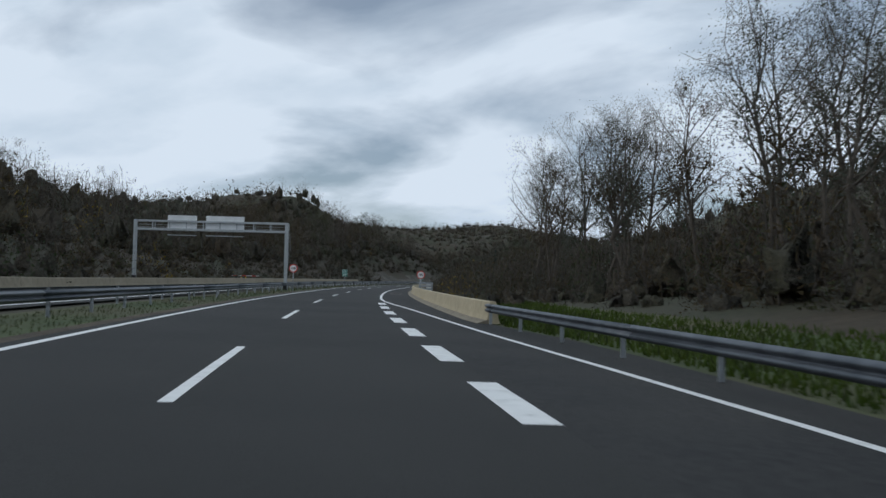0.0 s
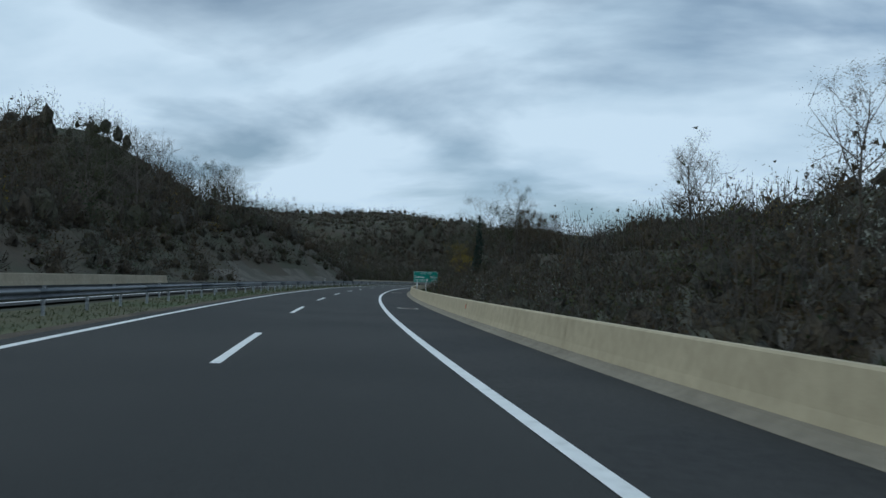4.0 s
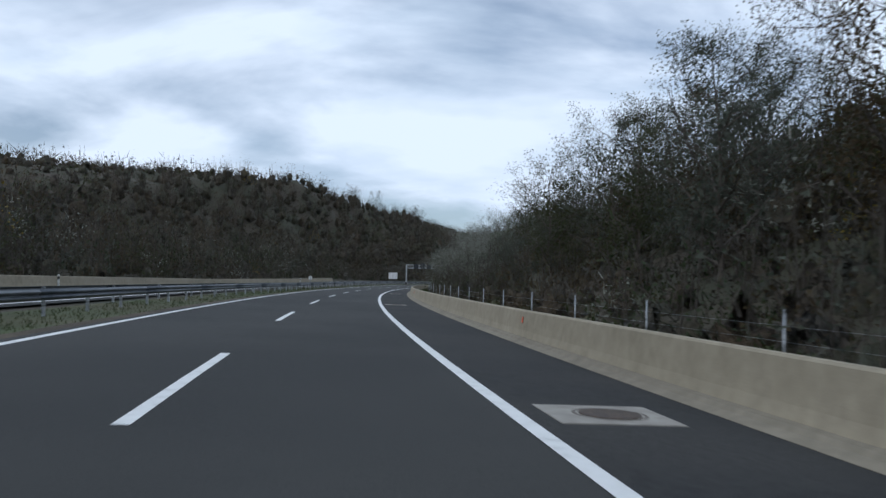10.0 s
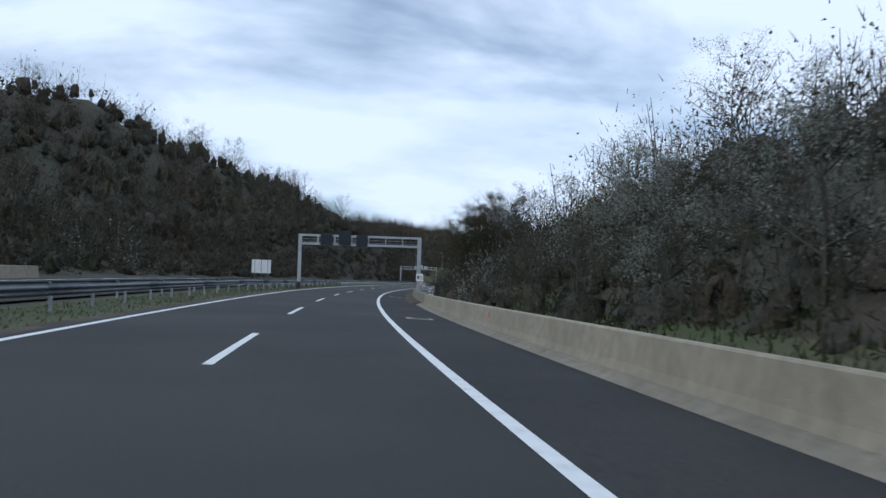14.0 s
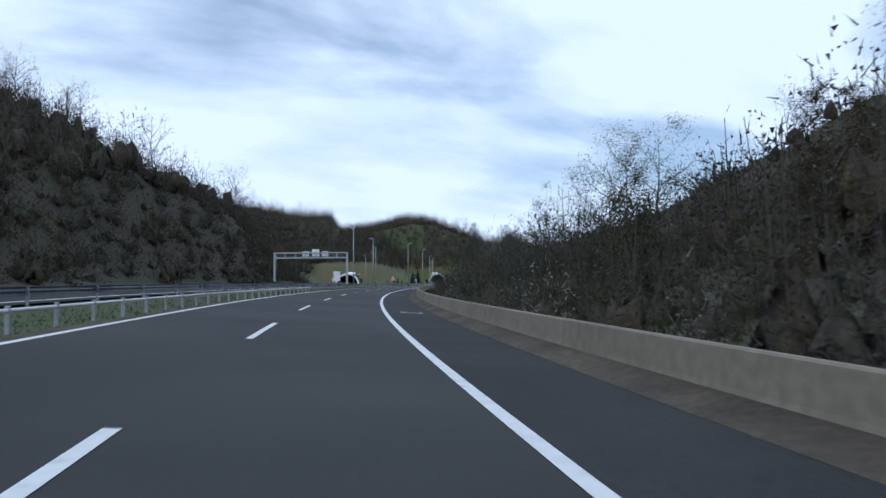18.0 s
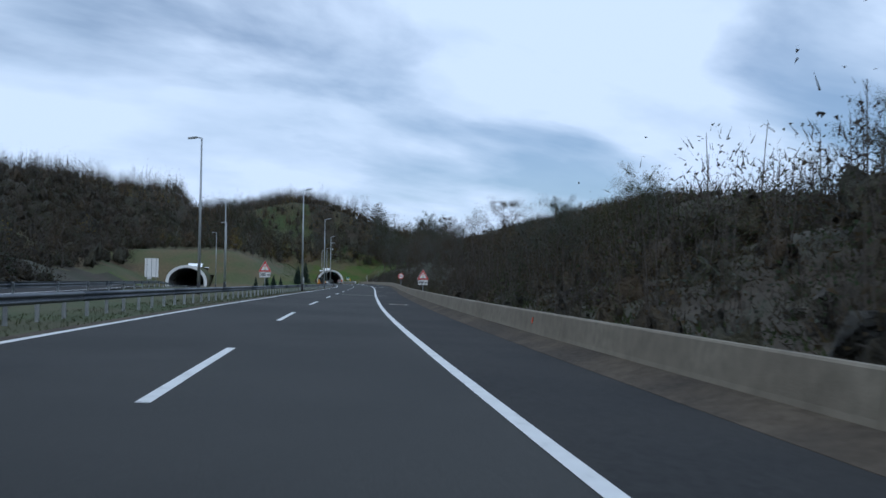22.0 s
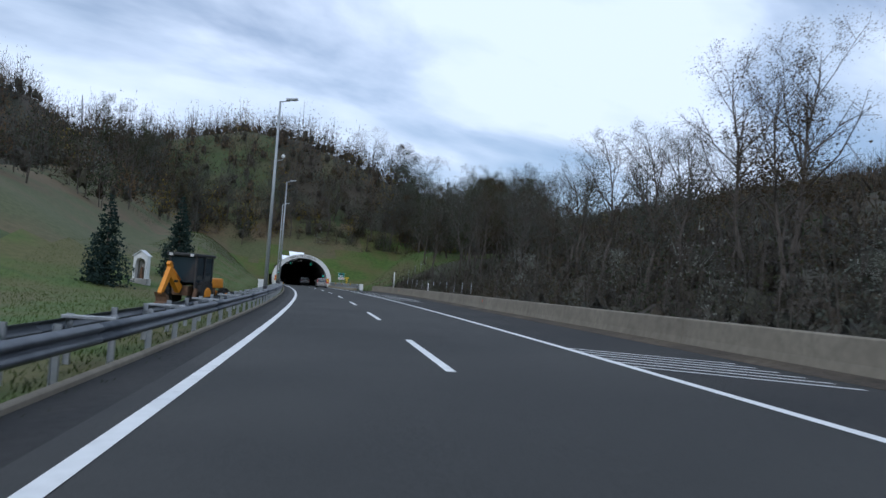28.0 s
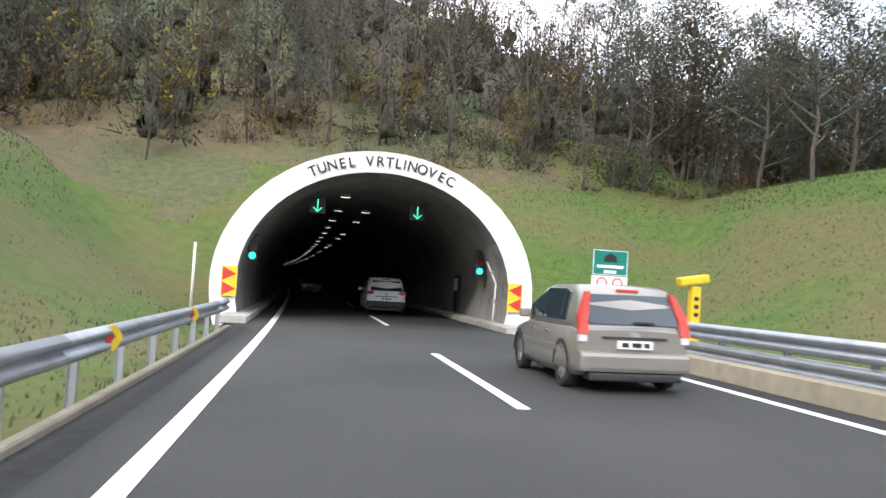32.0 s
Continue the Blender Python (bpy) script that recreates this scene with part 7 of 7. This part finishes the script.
scatter(SPARSE, 955, 1104, 3.8, 8, 21, 10.0, 14.0, "slim half-bare tree with pale autumn leaves", "roadside trees", 10)
scatter(FULL + DENSE + SPARSE[:2], 1094, 1152, 2.8, 13, 30, 10, 15, "tall dark autumn tree at the wood edge beside the tunnel", "roadside trees", 15)
scatter(FULL + DENSE, 1110, 1168, 2.2, 18, 42, 12, 17, "tall dense autumn tree on the slope beside the tunnel", "roadside trees", 17)
scatter(DENSE + FULL[3:], 1152, 1212, 2.6, 14, 58, 13, 18, "tall dense autumn tree on the hill beside the tunnel", "roadside trees", 18)
scatter(SILVER, 880, 1080, 30, 4, 9, 3.0, 4.5, "shrub with silvery seed heads behind the barrier", "roadside trees", 11)
# trees of the left side
off_l = lambda s: float(left_axis(min(s, 990))) - 7.2
joined("hillside_trees", "bare and half-bare tall autumn trees standing out of the hillside wood",
       far_rows(BARE + SPARSE + FULL[:2], -20, 190, 11, -55, -18, 10, 14, 12) + far_rows(BARE + SPARSE[:1] + FULL[:2], 190, 430, 6, -44, -15, 11, 16, 13)
       + far_rows(BARE + FULL[:2] + SPARSE, 560, 1000, 12, -56, -14, 10, 15, 14))
# firs by the meadow
plant(FIR[0], 1030, -18.6, 5.8, "dense blue-green fir on the meadow", "meadow firs", 0, "fir_tree")
plant(FIR[1], 1045, -16.7, 7.0, "slender blue-green fir on the meadow", "meadow firs", 50, "fir_tree")
for i, (s, d, h) in enumerate(((984, -22.5, 3.2), (989, -24.5, 3.6), (994, -21.5, 2.8), (1006, -24, 3.4), (999, -28, 3.0))):
    plant(FIR[i % 2], s, d, h, "low dense dark fir on the meadow", "meadow firs", 70 * i, "fir_tree")
# trees over the tunnel
rng = np.random.default_rng(16)
for i in range(38):
    d = -46 + 2.4 * i + rng.uniform(-0.8, 0.8)
    s = PORTAL + 25 + rng.uniform(0, 9) - 0.10 * abs(d + 4)
    tpl = (DENSE[0], SPARSE[0], YELLOW[0], SPARSE[1], DENSE[1], FULL[3], SPARSE[2], DENSE[2])[int(rng.integers(8))]
    plant(tpl, s, d, rng.uniform(3.5, 5.0) if tpl in YELLOW else rng.uniform(8, 14), "autumn tree at the wood edge over the tunnel", "trees over the tunnel", rng.uniform(0, 360))


# joined undergrowth and woods
def lumps(u, ph):
    """Swellings of a crown by direction."""
    return 1 + 0.20 * np.sin(3 * np.arctan2(u[:, 1], u[:, 0]) + 4 * u[:, 2] + ph[0]) + 0.13 * np.sin(7 * u[:, 0] + 5 * u[:, 2] + ph[1]) + 0.09 * np.sin(11 * u[:, 1] - 8 * u[:, 2] + ph[2])


def road_side(x, y):
    """Unit vector from a place towards the road."""
    i = int(np.argmin((_x[::5] - x) ** 2 + (_y[::5] - y) ** 2)) * 5
    v = np.array([_x[i] - x, _y[i] - y, 0.0])
    back = np.array([math.sin(_hh[i]), -math.cos(_hh[i]), 0.0])
    return (back if _ss[i] > 1128 else v / max(1e-6, np.linalg.norm(v))), back


def woods(name, label, sites, mats, seed, leaf_of, n_of, stems=0, core=2, core_k=0.30, twig=0.45):
    """One joined mass of bushes or crowns: sites are (x, y, z, width, height, material, trunk height).
    Each is a lumpy filler ball with dark gaps painted on, under a skin of small leaves and slender twigs."""
    rng = np.random.default_rng(seed)
    V, M, SV, NV, CV, CF, nc = [], [], [], [], [], [], 0
    bv, bf = CORES[core]
    for x, y, z, w, h, m, tz in sites:
        ph = rng.uniform(0, 6.28, 3)
        to, back = road_side(x, y)
        u = unit(n_of(w, h), rng)
        u[:, 2] = np.abs(u[:, 2] + 0.25) - 0.25
        if y < 700:     # the side away from the road stays bare; near the tunnels all sides show
            u = u[(u @ to > -0.25) | (u @ back > 0.35) | (u[:, 2] > 0.6)]
        n = len(u)
        big = lumps(u, ph)
        r = 0.48 + 0.52 * rng.uniform(0, 1, n) ** 0.9
        low = np.where(u[:, 2:] < 0, [[w, w, 2.2 * tz + 0.3]], [[w, w, h]])
        c = u * (big * r)[:, None] * low + [x, y, z + tz]
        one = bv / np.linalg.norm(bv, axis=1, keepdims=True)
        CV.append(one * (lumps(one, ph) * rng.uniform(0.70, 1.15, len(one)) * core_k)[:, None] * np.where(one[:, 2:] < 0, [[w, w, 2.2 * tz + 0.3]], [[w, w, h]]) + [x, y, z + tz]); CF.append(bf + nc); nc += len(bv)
        t = leaf_tris(c, leaf_of(w), rng)
        k = rng.uniform(0, 1, n) < twig      # slender twigs that reach out and up
        if k.any():
            q = int(k.sum())
            way = u[k] + [0, 0, 0.55] + rng.normal(size=(q, 3)) * 0.45
            way /= np.linalg.norm(way, axis=1, keepdims=True)
            side = np.cross(way, unit(q, rng)); side /= np.maximum(np.linalg.norm(side, axis=1, keepdims=True), 1e-6)
            size = leaf_of(w) * rng.uniform(3.2, 6.5, q)[:, None]
            foot = c[k] - way * size * 0.45
            t[k] = np.stack([foot + way * size, foot + side * size * 0.055, foot - side * size * 0.055], 1)
        t, nv = leaf_normals(t, u + rng.normal(size=(n, 3)) * 0.25, rng)
        V.append(t); NV.append(nv); M.append(np.where(k & (rng.uniform(0, 1, n) < 0.6), 6, m))
        if stems:
            k = stems
            a = rng.uniform(0, 6.28, k)
            p = np.stack([x + np.cos(a) * 0.15 * w, y + np.sin(a) * 0.15 * w, np.full(k, z - 0.3)], -1)
            q = np.stack([x + np.cos(a) * 0.55 * w * rng.uniform(0.2, 1, k), y + np.sin(a) * 0.55 * w * rng.uniform(0.2, 1, k), z + tz + h * rng.uniform(0.6, 1.02, k)], -1)
            SV.append((p, q, 0.008 * (h + tz) + 0.008))
    V = np.concatenate(V); M = np.concatenate(M); NV = np.concatenate(NV)
    verts, faces = V.reshape(-1, 3), np.arange(3 * len(V)).reshape(-1, 3)
    if SV:
        p = np.concatenate([a for a, b, r in SV]); q = np.concatenate([b for a, b, r in SV]); r = np.concatenate([np.full(len(a), r) for a, b, r in SV])
        v2, f2 = rods(p, q, r, r * 0.3, 3)
        f2 = np.concatenate([f2[:, [0, 1, 2]], f2[:, [0, 2, 3]]]) + len(verts)
        verts, faces = np.concatenate([verts, v2]), np.concatenate([faces, f2])
        M = np.concatenate([M, np.full(len(f2), len(mats))])
        NV = np.concatenate([NV, np.zeros((len(v2), 3))])
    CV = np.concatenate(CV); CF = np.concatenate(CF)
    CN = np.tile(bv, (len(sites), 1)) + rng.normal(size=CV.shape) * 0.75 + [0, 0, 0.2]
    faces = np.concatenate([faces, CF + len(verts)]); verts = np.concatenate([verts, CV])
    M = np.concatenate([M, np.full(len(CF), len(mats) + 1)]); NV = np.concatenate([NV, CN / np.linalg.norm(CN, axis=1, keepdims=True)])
    ob = new(name, mesh_arrays(name, verts, faces, None, mats=list(mats) + [BARK, CROWN_FILLER], index=M, normals=NV))
    return tagged(ob, label, "vegetation", kind="stuff")


MIX = [LEAF_BROWN, LEAF_OLIVE, LEAF_GREEN, LEAF_GREY, LEAF_WHITE, LEAF_YELLOW, TWIG, LEAF_RUST]


def sites_band(rng, s0, s1, ds, lo, hi, dd, w, h, weights, side=1, trunk=0.0, keep=None):
    out = []
    for s in np.arange(s0, s1, ds):
        for e in np.arange(lo, hi, dd):
            ss, ee = s + rng.uniform(-0.5, 0.5) * ds, e + rng.uniform(-0.5, 0.5) * dd
            d = float(barrier_d(ss)) + ee if side > 0 else float(left_axis(min(ss, 990))) - 7.2 - ee
            if keep and not keep(ss, d, ee, rng):
                continue
            x, y = xy(ss, d)
            k = rng.uniform(0.55, 1.45)
            out.append((float(x), float(y), float(ground_z(ss, d)) - 0.2, w * k * rng.uniform(0.85, 1.15), h * k, int(rng.choice(7, p=weights)), trunk * k * rng.uniform(0.8, 1.2)))
    return out


def not_green(s, d, e, rng):
    """Keeps woods off the meadow and the slopes round the tunnel mouths."""
    if s > PORTAL - 24 and s < PORTAL + 24 + 0.06 * (d + 4) and d > -60 and d < 17 + 0.10 * (PORTAL - s):
        return False
    if s > 905 and s < PORTAL + 12 and d < -8 and d > -66 and float(ground_z(s, d)) < 7:
        return False
    return True


def seen(sites, reach=(35, 90, 170, 280, 420)):
    """Keeps the crowns that the land leaves open to the road."""
    if not len(sites):
        return sites
    p = np.array([q[:5] + q[6:] for q in sites], float)
    dd = np.hypot(p[:, 0, None] - _x[None, ::10], p[:, 1, None] - _y[None, ::10])
    i = dd.argmin(1) * 10
    s, h = _ss[i], _hh[i]
    d = (p[:, 0] - _x[i]) * np.cos(h) + (p[:, 1] - _y[i]) * np.sin(h)
    top = p[:, 2] + p[:, 5] + p[:, 4] + 1.5
    keep = np.zeros(len(p), bool)
    for back in reach:
        sv = np.clip(s - back, 0, 1100)
        free = np.ones(len(p), bool)
        for u in np.linspace(0.1, 0.92, 12):
            free &= ground_z(sv + (s - sv) * u, -3 + (d + 3) * u) < 1.4 + (top - 1.4) * u
        keep |= free
    return [q for q, k in zip(sites, keep) if k]


rng = np.random.default_rng(21)
WB = [0.38, 0.14, 0.06, 0.10, 0.02, 0.01, 0.29]
WG = [0.15, 0.28, 0.12, 0.26, 0.11, 0.00, 0.08]
WS = [0.44, 0.12, 0.14, 0.05, 0.00, 0.00, 0.25]
WD = [0.42, 0.10, 0.08, 0.07, 0.00, 0.01, 0.32]
near = sites_band(rng, 52, 430, 2.3, 3.9, 13, 2.5, 1.6, 2.5, WB) + sites_band(rng, 430, 735, 2.5, 4.2, 13, 2.6, 1.8, 3.3, WG) + sites_band(rng, 735, 930, 2.5, 4.0, 12, 2.4, 1.7, 3.0, WS) + sites_band(rng, 930, 1106, 2.5, 3.4, 11, 2.4, 1.6, 3.0, WB, keep=not_green) + sites_band(rng, -8, 52, 3.0, 10, 22, 3.0, 1.8, 2.8, WB)
woods("undergrowth", "dense autumn scrub of brown and olive shrubs behind the barrier", near, MIX, 31, lambda w: 0.072, lambda w, h: int(340 * w * h / 4.5), stems=3, core_k=0.34)
mid = sites_band(rng, -30, 690, 4.4, 13, 46, 4.4, 2.6, 4.4, WB, 1, 0.8) + sites_band(rng, 690, 920, 4.4, 12, 46, 4.4, 2.6, 4.4, WS, 1, 0.8) + sites_band(rng, 920, 1150, 4.4, 13, 46, 4.4, 2.6, 4.4, WB, 1, 0.8, keep=lambda s, d, e, r: not (s > 1084 and d < 36) and not_green(s, d, e, r))
woods("hillside_wood", "autumn wood of brown and olive crowns on the hillside", seen(mid), MIX, 32, lambda w: 0.13, lambda w, h: int(210 * w * h / 9.6), stems=2)
left_near = sites_band(rng, 395, 600, 4.0, 4.0, 17, 3.8, 2.4, 5.0, WG, -1, 0.4) + sites_band(rng, 600, 900, 3.6, 3.5, 17, 3.6, 2.2, 3.2, WD, -1, 0.3) + sites_band(rng, -60, 985, 4.2, 2.5, 17, 3.6, 2.0, 3.0, WD, -1, 0.4, keep=lambda s, d, e, r: not (275 < s < 368 and e < 6.0) and not_green(s, d, e, r))
left_mid = sites_band(rng, -60, 1160, 4.8, 15, 64, 4.9, 3.0, 5.8, WD, -1, 1.3, keep=not_green)
woods("far_scrub", "brown scrub along the opposite carriageway", left_near, MIX, 33, lambda w: 0.16, lambda w, h: int(110 * w * h / 6), stems=2)
woods("far_wood", "brown and dark green autumn wood covering the hill", seen(left_mid), MIX, 34, lambda w: 0.21, lambda w, h: int(150 * w * h / 17.4), stems=2, core_k=0.36)
far = sites_band(rng, -120, 1420, 8.4, 64, 240, 8.4, 4.2, 5.5, WD, -1, 0.8, keep=not_green) + sites_band(rng, -60, 1420, 8.4, 46, 220, 8.4, 4.2, 5.5, WD, 1, 0.8, keep=not_green)
woods("distant_wood", "distant autumn woods on the ridges", seen(far), MIX, 35, lambda w: 0.56, lambda w, h: 26, stems=1, core=1)
# wood over the tunnels and on the mound between them
back = []
for s in np.arange(1020, PORTAL + 27, 5.0):
    for d in np.arange(-70, -14, 5.0):
        ss, dd = s + rng.uniform(-2.4, 2.4), d + rng.uniform(-2.4, 2.4)
        g = float(ground_z(ss, dd))
        if g < 8.5 + rng.uniform(-1, 1.5) or (ss < 1046 and dd > -64):
            continue
        x, y = xy(ss, dd)
        back.append((float(x), float(y), g - 0.2, 2.8 * rng.uniform(0.7, 1.2), 5.5 * rng.uniform(0.7, 1.3), int(rng.choice(8, p=[0.26, 0.22, 0.12, 0.12, 0.01, 0.03, 0.10, 0.14])), 2.0))
for s in np.arange(PORTAL + 27, PORTAL + 190, 5.4):
    for d in np.arange(-150, 200, 5.4):
        ss, dd = s + rng.uniform(-2.4, 2.4), d + rng.uniform(-2.4, 2.4)
        x, y = xy(ss, dd)
        back.append((float(x), float(y), float(ground_z(ss, dd)) - 0.2, 3.5 * rng.uniform(0.7, 1.2), (9.0 if s < PORTAL + 80 else 7.0) * rng.uniform(0.7, 1.25), int(rng.choice(8, p=[0.26, 0.14, 0.05, 0.12, 0.01, 0.05, 0.09, 0.28])), 1.4))
woods("tunnel_hill_wood", "autumn wood on the hill over the tunnel", seen(back), MIX, 36, lambda w: 0.19 if w < 3.9 else 0.25, lambda w, h: 230, stems=2, core_k=0.2)


# bushes at the wood edge over the tunnel
edge = []
for i in range(170):
    dd = rng.uniform(-58, 40)
    ss = PORTAL + rng.uniform(23, 36) - 0.10 * abs(dd + 4)
    x, y = xy(ss, dd)
    edge.append((float(x), float(y), float(ground_z(ss, dd)) - 0.2, rng.uniform(1.2, 2.2), rng.uniform(2.0, 4.6), int(rng.choice(8, p=[0.16, 0.28, 0.14, 0.12, 0.03, 0.14, 0.05, 0.08])), rng.uniform(0, 0.5)))
woods("wood_edge", "yellow, olive and brown bushes at the wood edge over the tunnel", edge, MIX, 37, lambda w: 0.085, lambda w, h: int(330 * w * h / 5), stems=5, core_k=0.08)


# grass of the verges
def grass(name, label, s0, s1, dlo, dhi, per_m2, h, seed, mat=GRASS, keep=None):
    rng = np.random.default_rng(seed)
    L = s1 - s0
    n = int(L * np.mean(np.abs(np.asarray(dhi(np.array([s0, (s0 + s1) / 2, s1])) - dlo(np.array([s0, (s0 + s1) / 2, s1]))))) * per_m2)
    s = rng.uniform(s0, s1, n); t = rng.uniform(0, 1, n)
    d = dlo(s) + (dhi(s) - dlo(s)) * t
    if keep is not None:
        k = keep(s, d); s, d = s[k], d[k]; n = len(s)
    x, y = xy(s, d); z = ground_z(s, d) - 0.02
    c = np.stack([x, y, z], -1)
    a = rng.uniform(0, 6.28, n); hh = h * rng.uniform(0.5, 1.4, n)
    side = np.stack([np.cos(a), np.sin(a), np.zeros(n)], -1) * (hh * 0.16)[:, None]
    lean = np.stack([rng.normal(size=n) * 0.35, rng.normal(size=n) * 0.35, np.ones(n)], -1) * hh[:, None]
    v = np.stack([c - side, c + side, c + lean], 1).reshape(-1, 3)
    ob = new(name, mesh_arrays(name, v, np.arange(3 * n).reshape(-1, 3), mat))
    return tagged(ob, label, "grass", kind="stuff")


grass("median_grass", "rough green grass in the motorway median", -20, 1000, lambda s: -11.6 + 0 * s, lambda s: -8.5 + 0 * s, 18, 0.10, 41)
grass("verge_grass", "green grass verge behind the barrier", 0, 1000, lambda s: barrier_d(s) + 0.8, lambda s: barrier_d(s) + 5.5, 9, 0.28, 42)
grass("verge_grass", "bright green grass bank behind the guard rail", -4, 56, lambda s: barrier_d(s) + 0.5, lambda s: barrier_d(s) + 7.0, 45, 0.2, 47, MEADOW_BLADES)
grass("meadow_grass", "short mown grass of the meadow beside the tunnel", 960, 1128, lambda s: -24 + 0 * s, lambda s: -8.6 + 0 * s, 26, 0.09, 43, MEADOW_BLADES)
grass("slope_grass", "grass on the slope round the tunnel mouth", PORTAL - 40, PORTAL + 24, lambda s: 1.6 + 0 * s, lambda s: 26 + 0 * s, 20, 0.11, 44, MEADOW_BLADES, keep=lambda s, d: (d > barrier_d(s) + 0.6) | (s > 1096))


grass("slope_grass", "patchy rough grass on the slope over the tunnel", PORTAL - 30, PORTAL + 24, lambda s: -48 + 0 * s, lambda s: -10.5 + 0 * s, 11, 0.12, 45, GRASS, keep=lambda s, d: np.sin(0.5 * s + 0.8 * np.sin(0.4 * d)) + np.sin(0.6 * d) > -0.4)
grass("slope_grass", "patchy rough grass over the tunnel arch", PORTAL + 4, PORTAL + 24, lambda s: -10.5 + 0 * s, lambda s: 24 + 0 * s, 12, 0.12, 46, GRASS, keep=lambda s, d: ground_z(s, d) > 6.6)


# wire fence on the slopes
def wire_fence(s0, s1, gap, dfun, label, tall=1.7):
    fence = new("wire_fence")
    tagged(fence, label, "fence")
    pts = []
    s = s0
    while s <= s1:
        d = float(dfun(s))
        x, y = xy(s, d)
        z = float(ground_z(s, d))
        bm = bmesh.new(); tube(bm, (0, 0, -0.3), (0, 0, tall), 0.024, 0.022, 6)
        part("post", bm, ZINC, fence).matrix_world = pose(float(x), float(y), z, 0, 0, heading(s))
        pts.append(Vector((float(x), float(y), z)))
        s += gap
    for h in (0.2, 0.45, 0.72, 0.98):
        bm = bmesh.new()
        for a, b in zip(pts[:-1], pts[1:]):
            tube(bm, a + Vector((0, 0, h)), b + Vector((0, 0, h)), 0.0025, sides=3, caps=False)
        part("wire", bm, ZINC, fence)


wire_fence(318, 476, 6.0, lambda s: barrier_d(s) + 2.4, "wire fence on slim pale posts behind the barrier", 1.25)
wire_fence(1052, 1128, 4.5, lambda s: np.interp(s, [1050, 1105, 1128], [8.2, 9.5, 19.0]), "wire fence on slim pale posts along the wood edge")
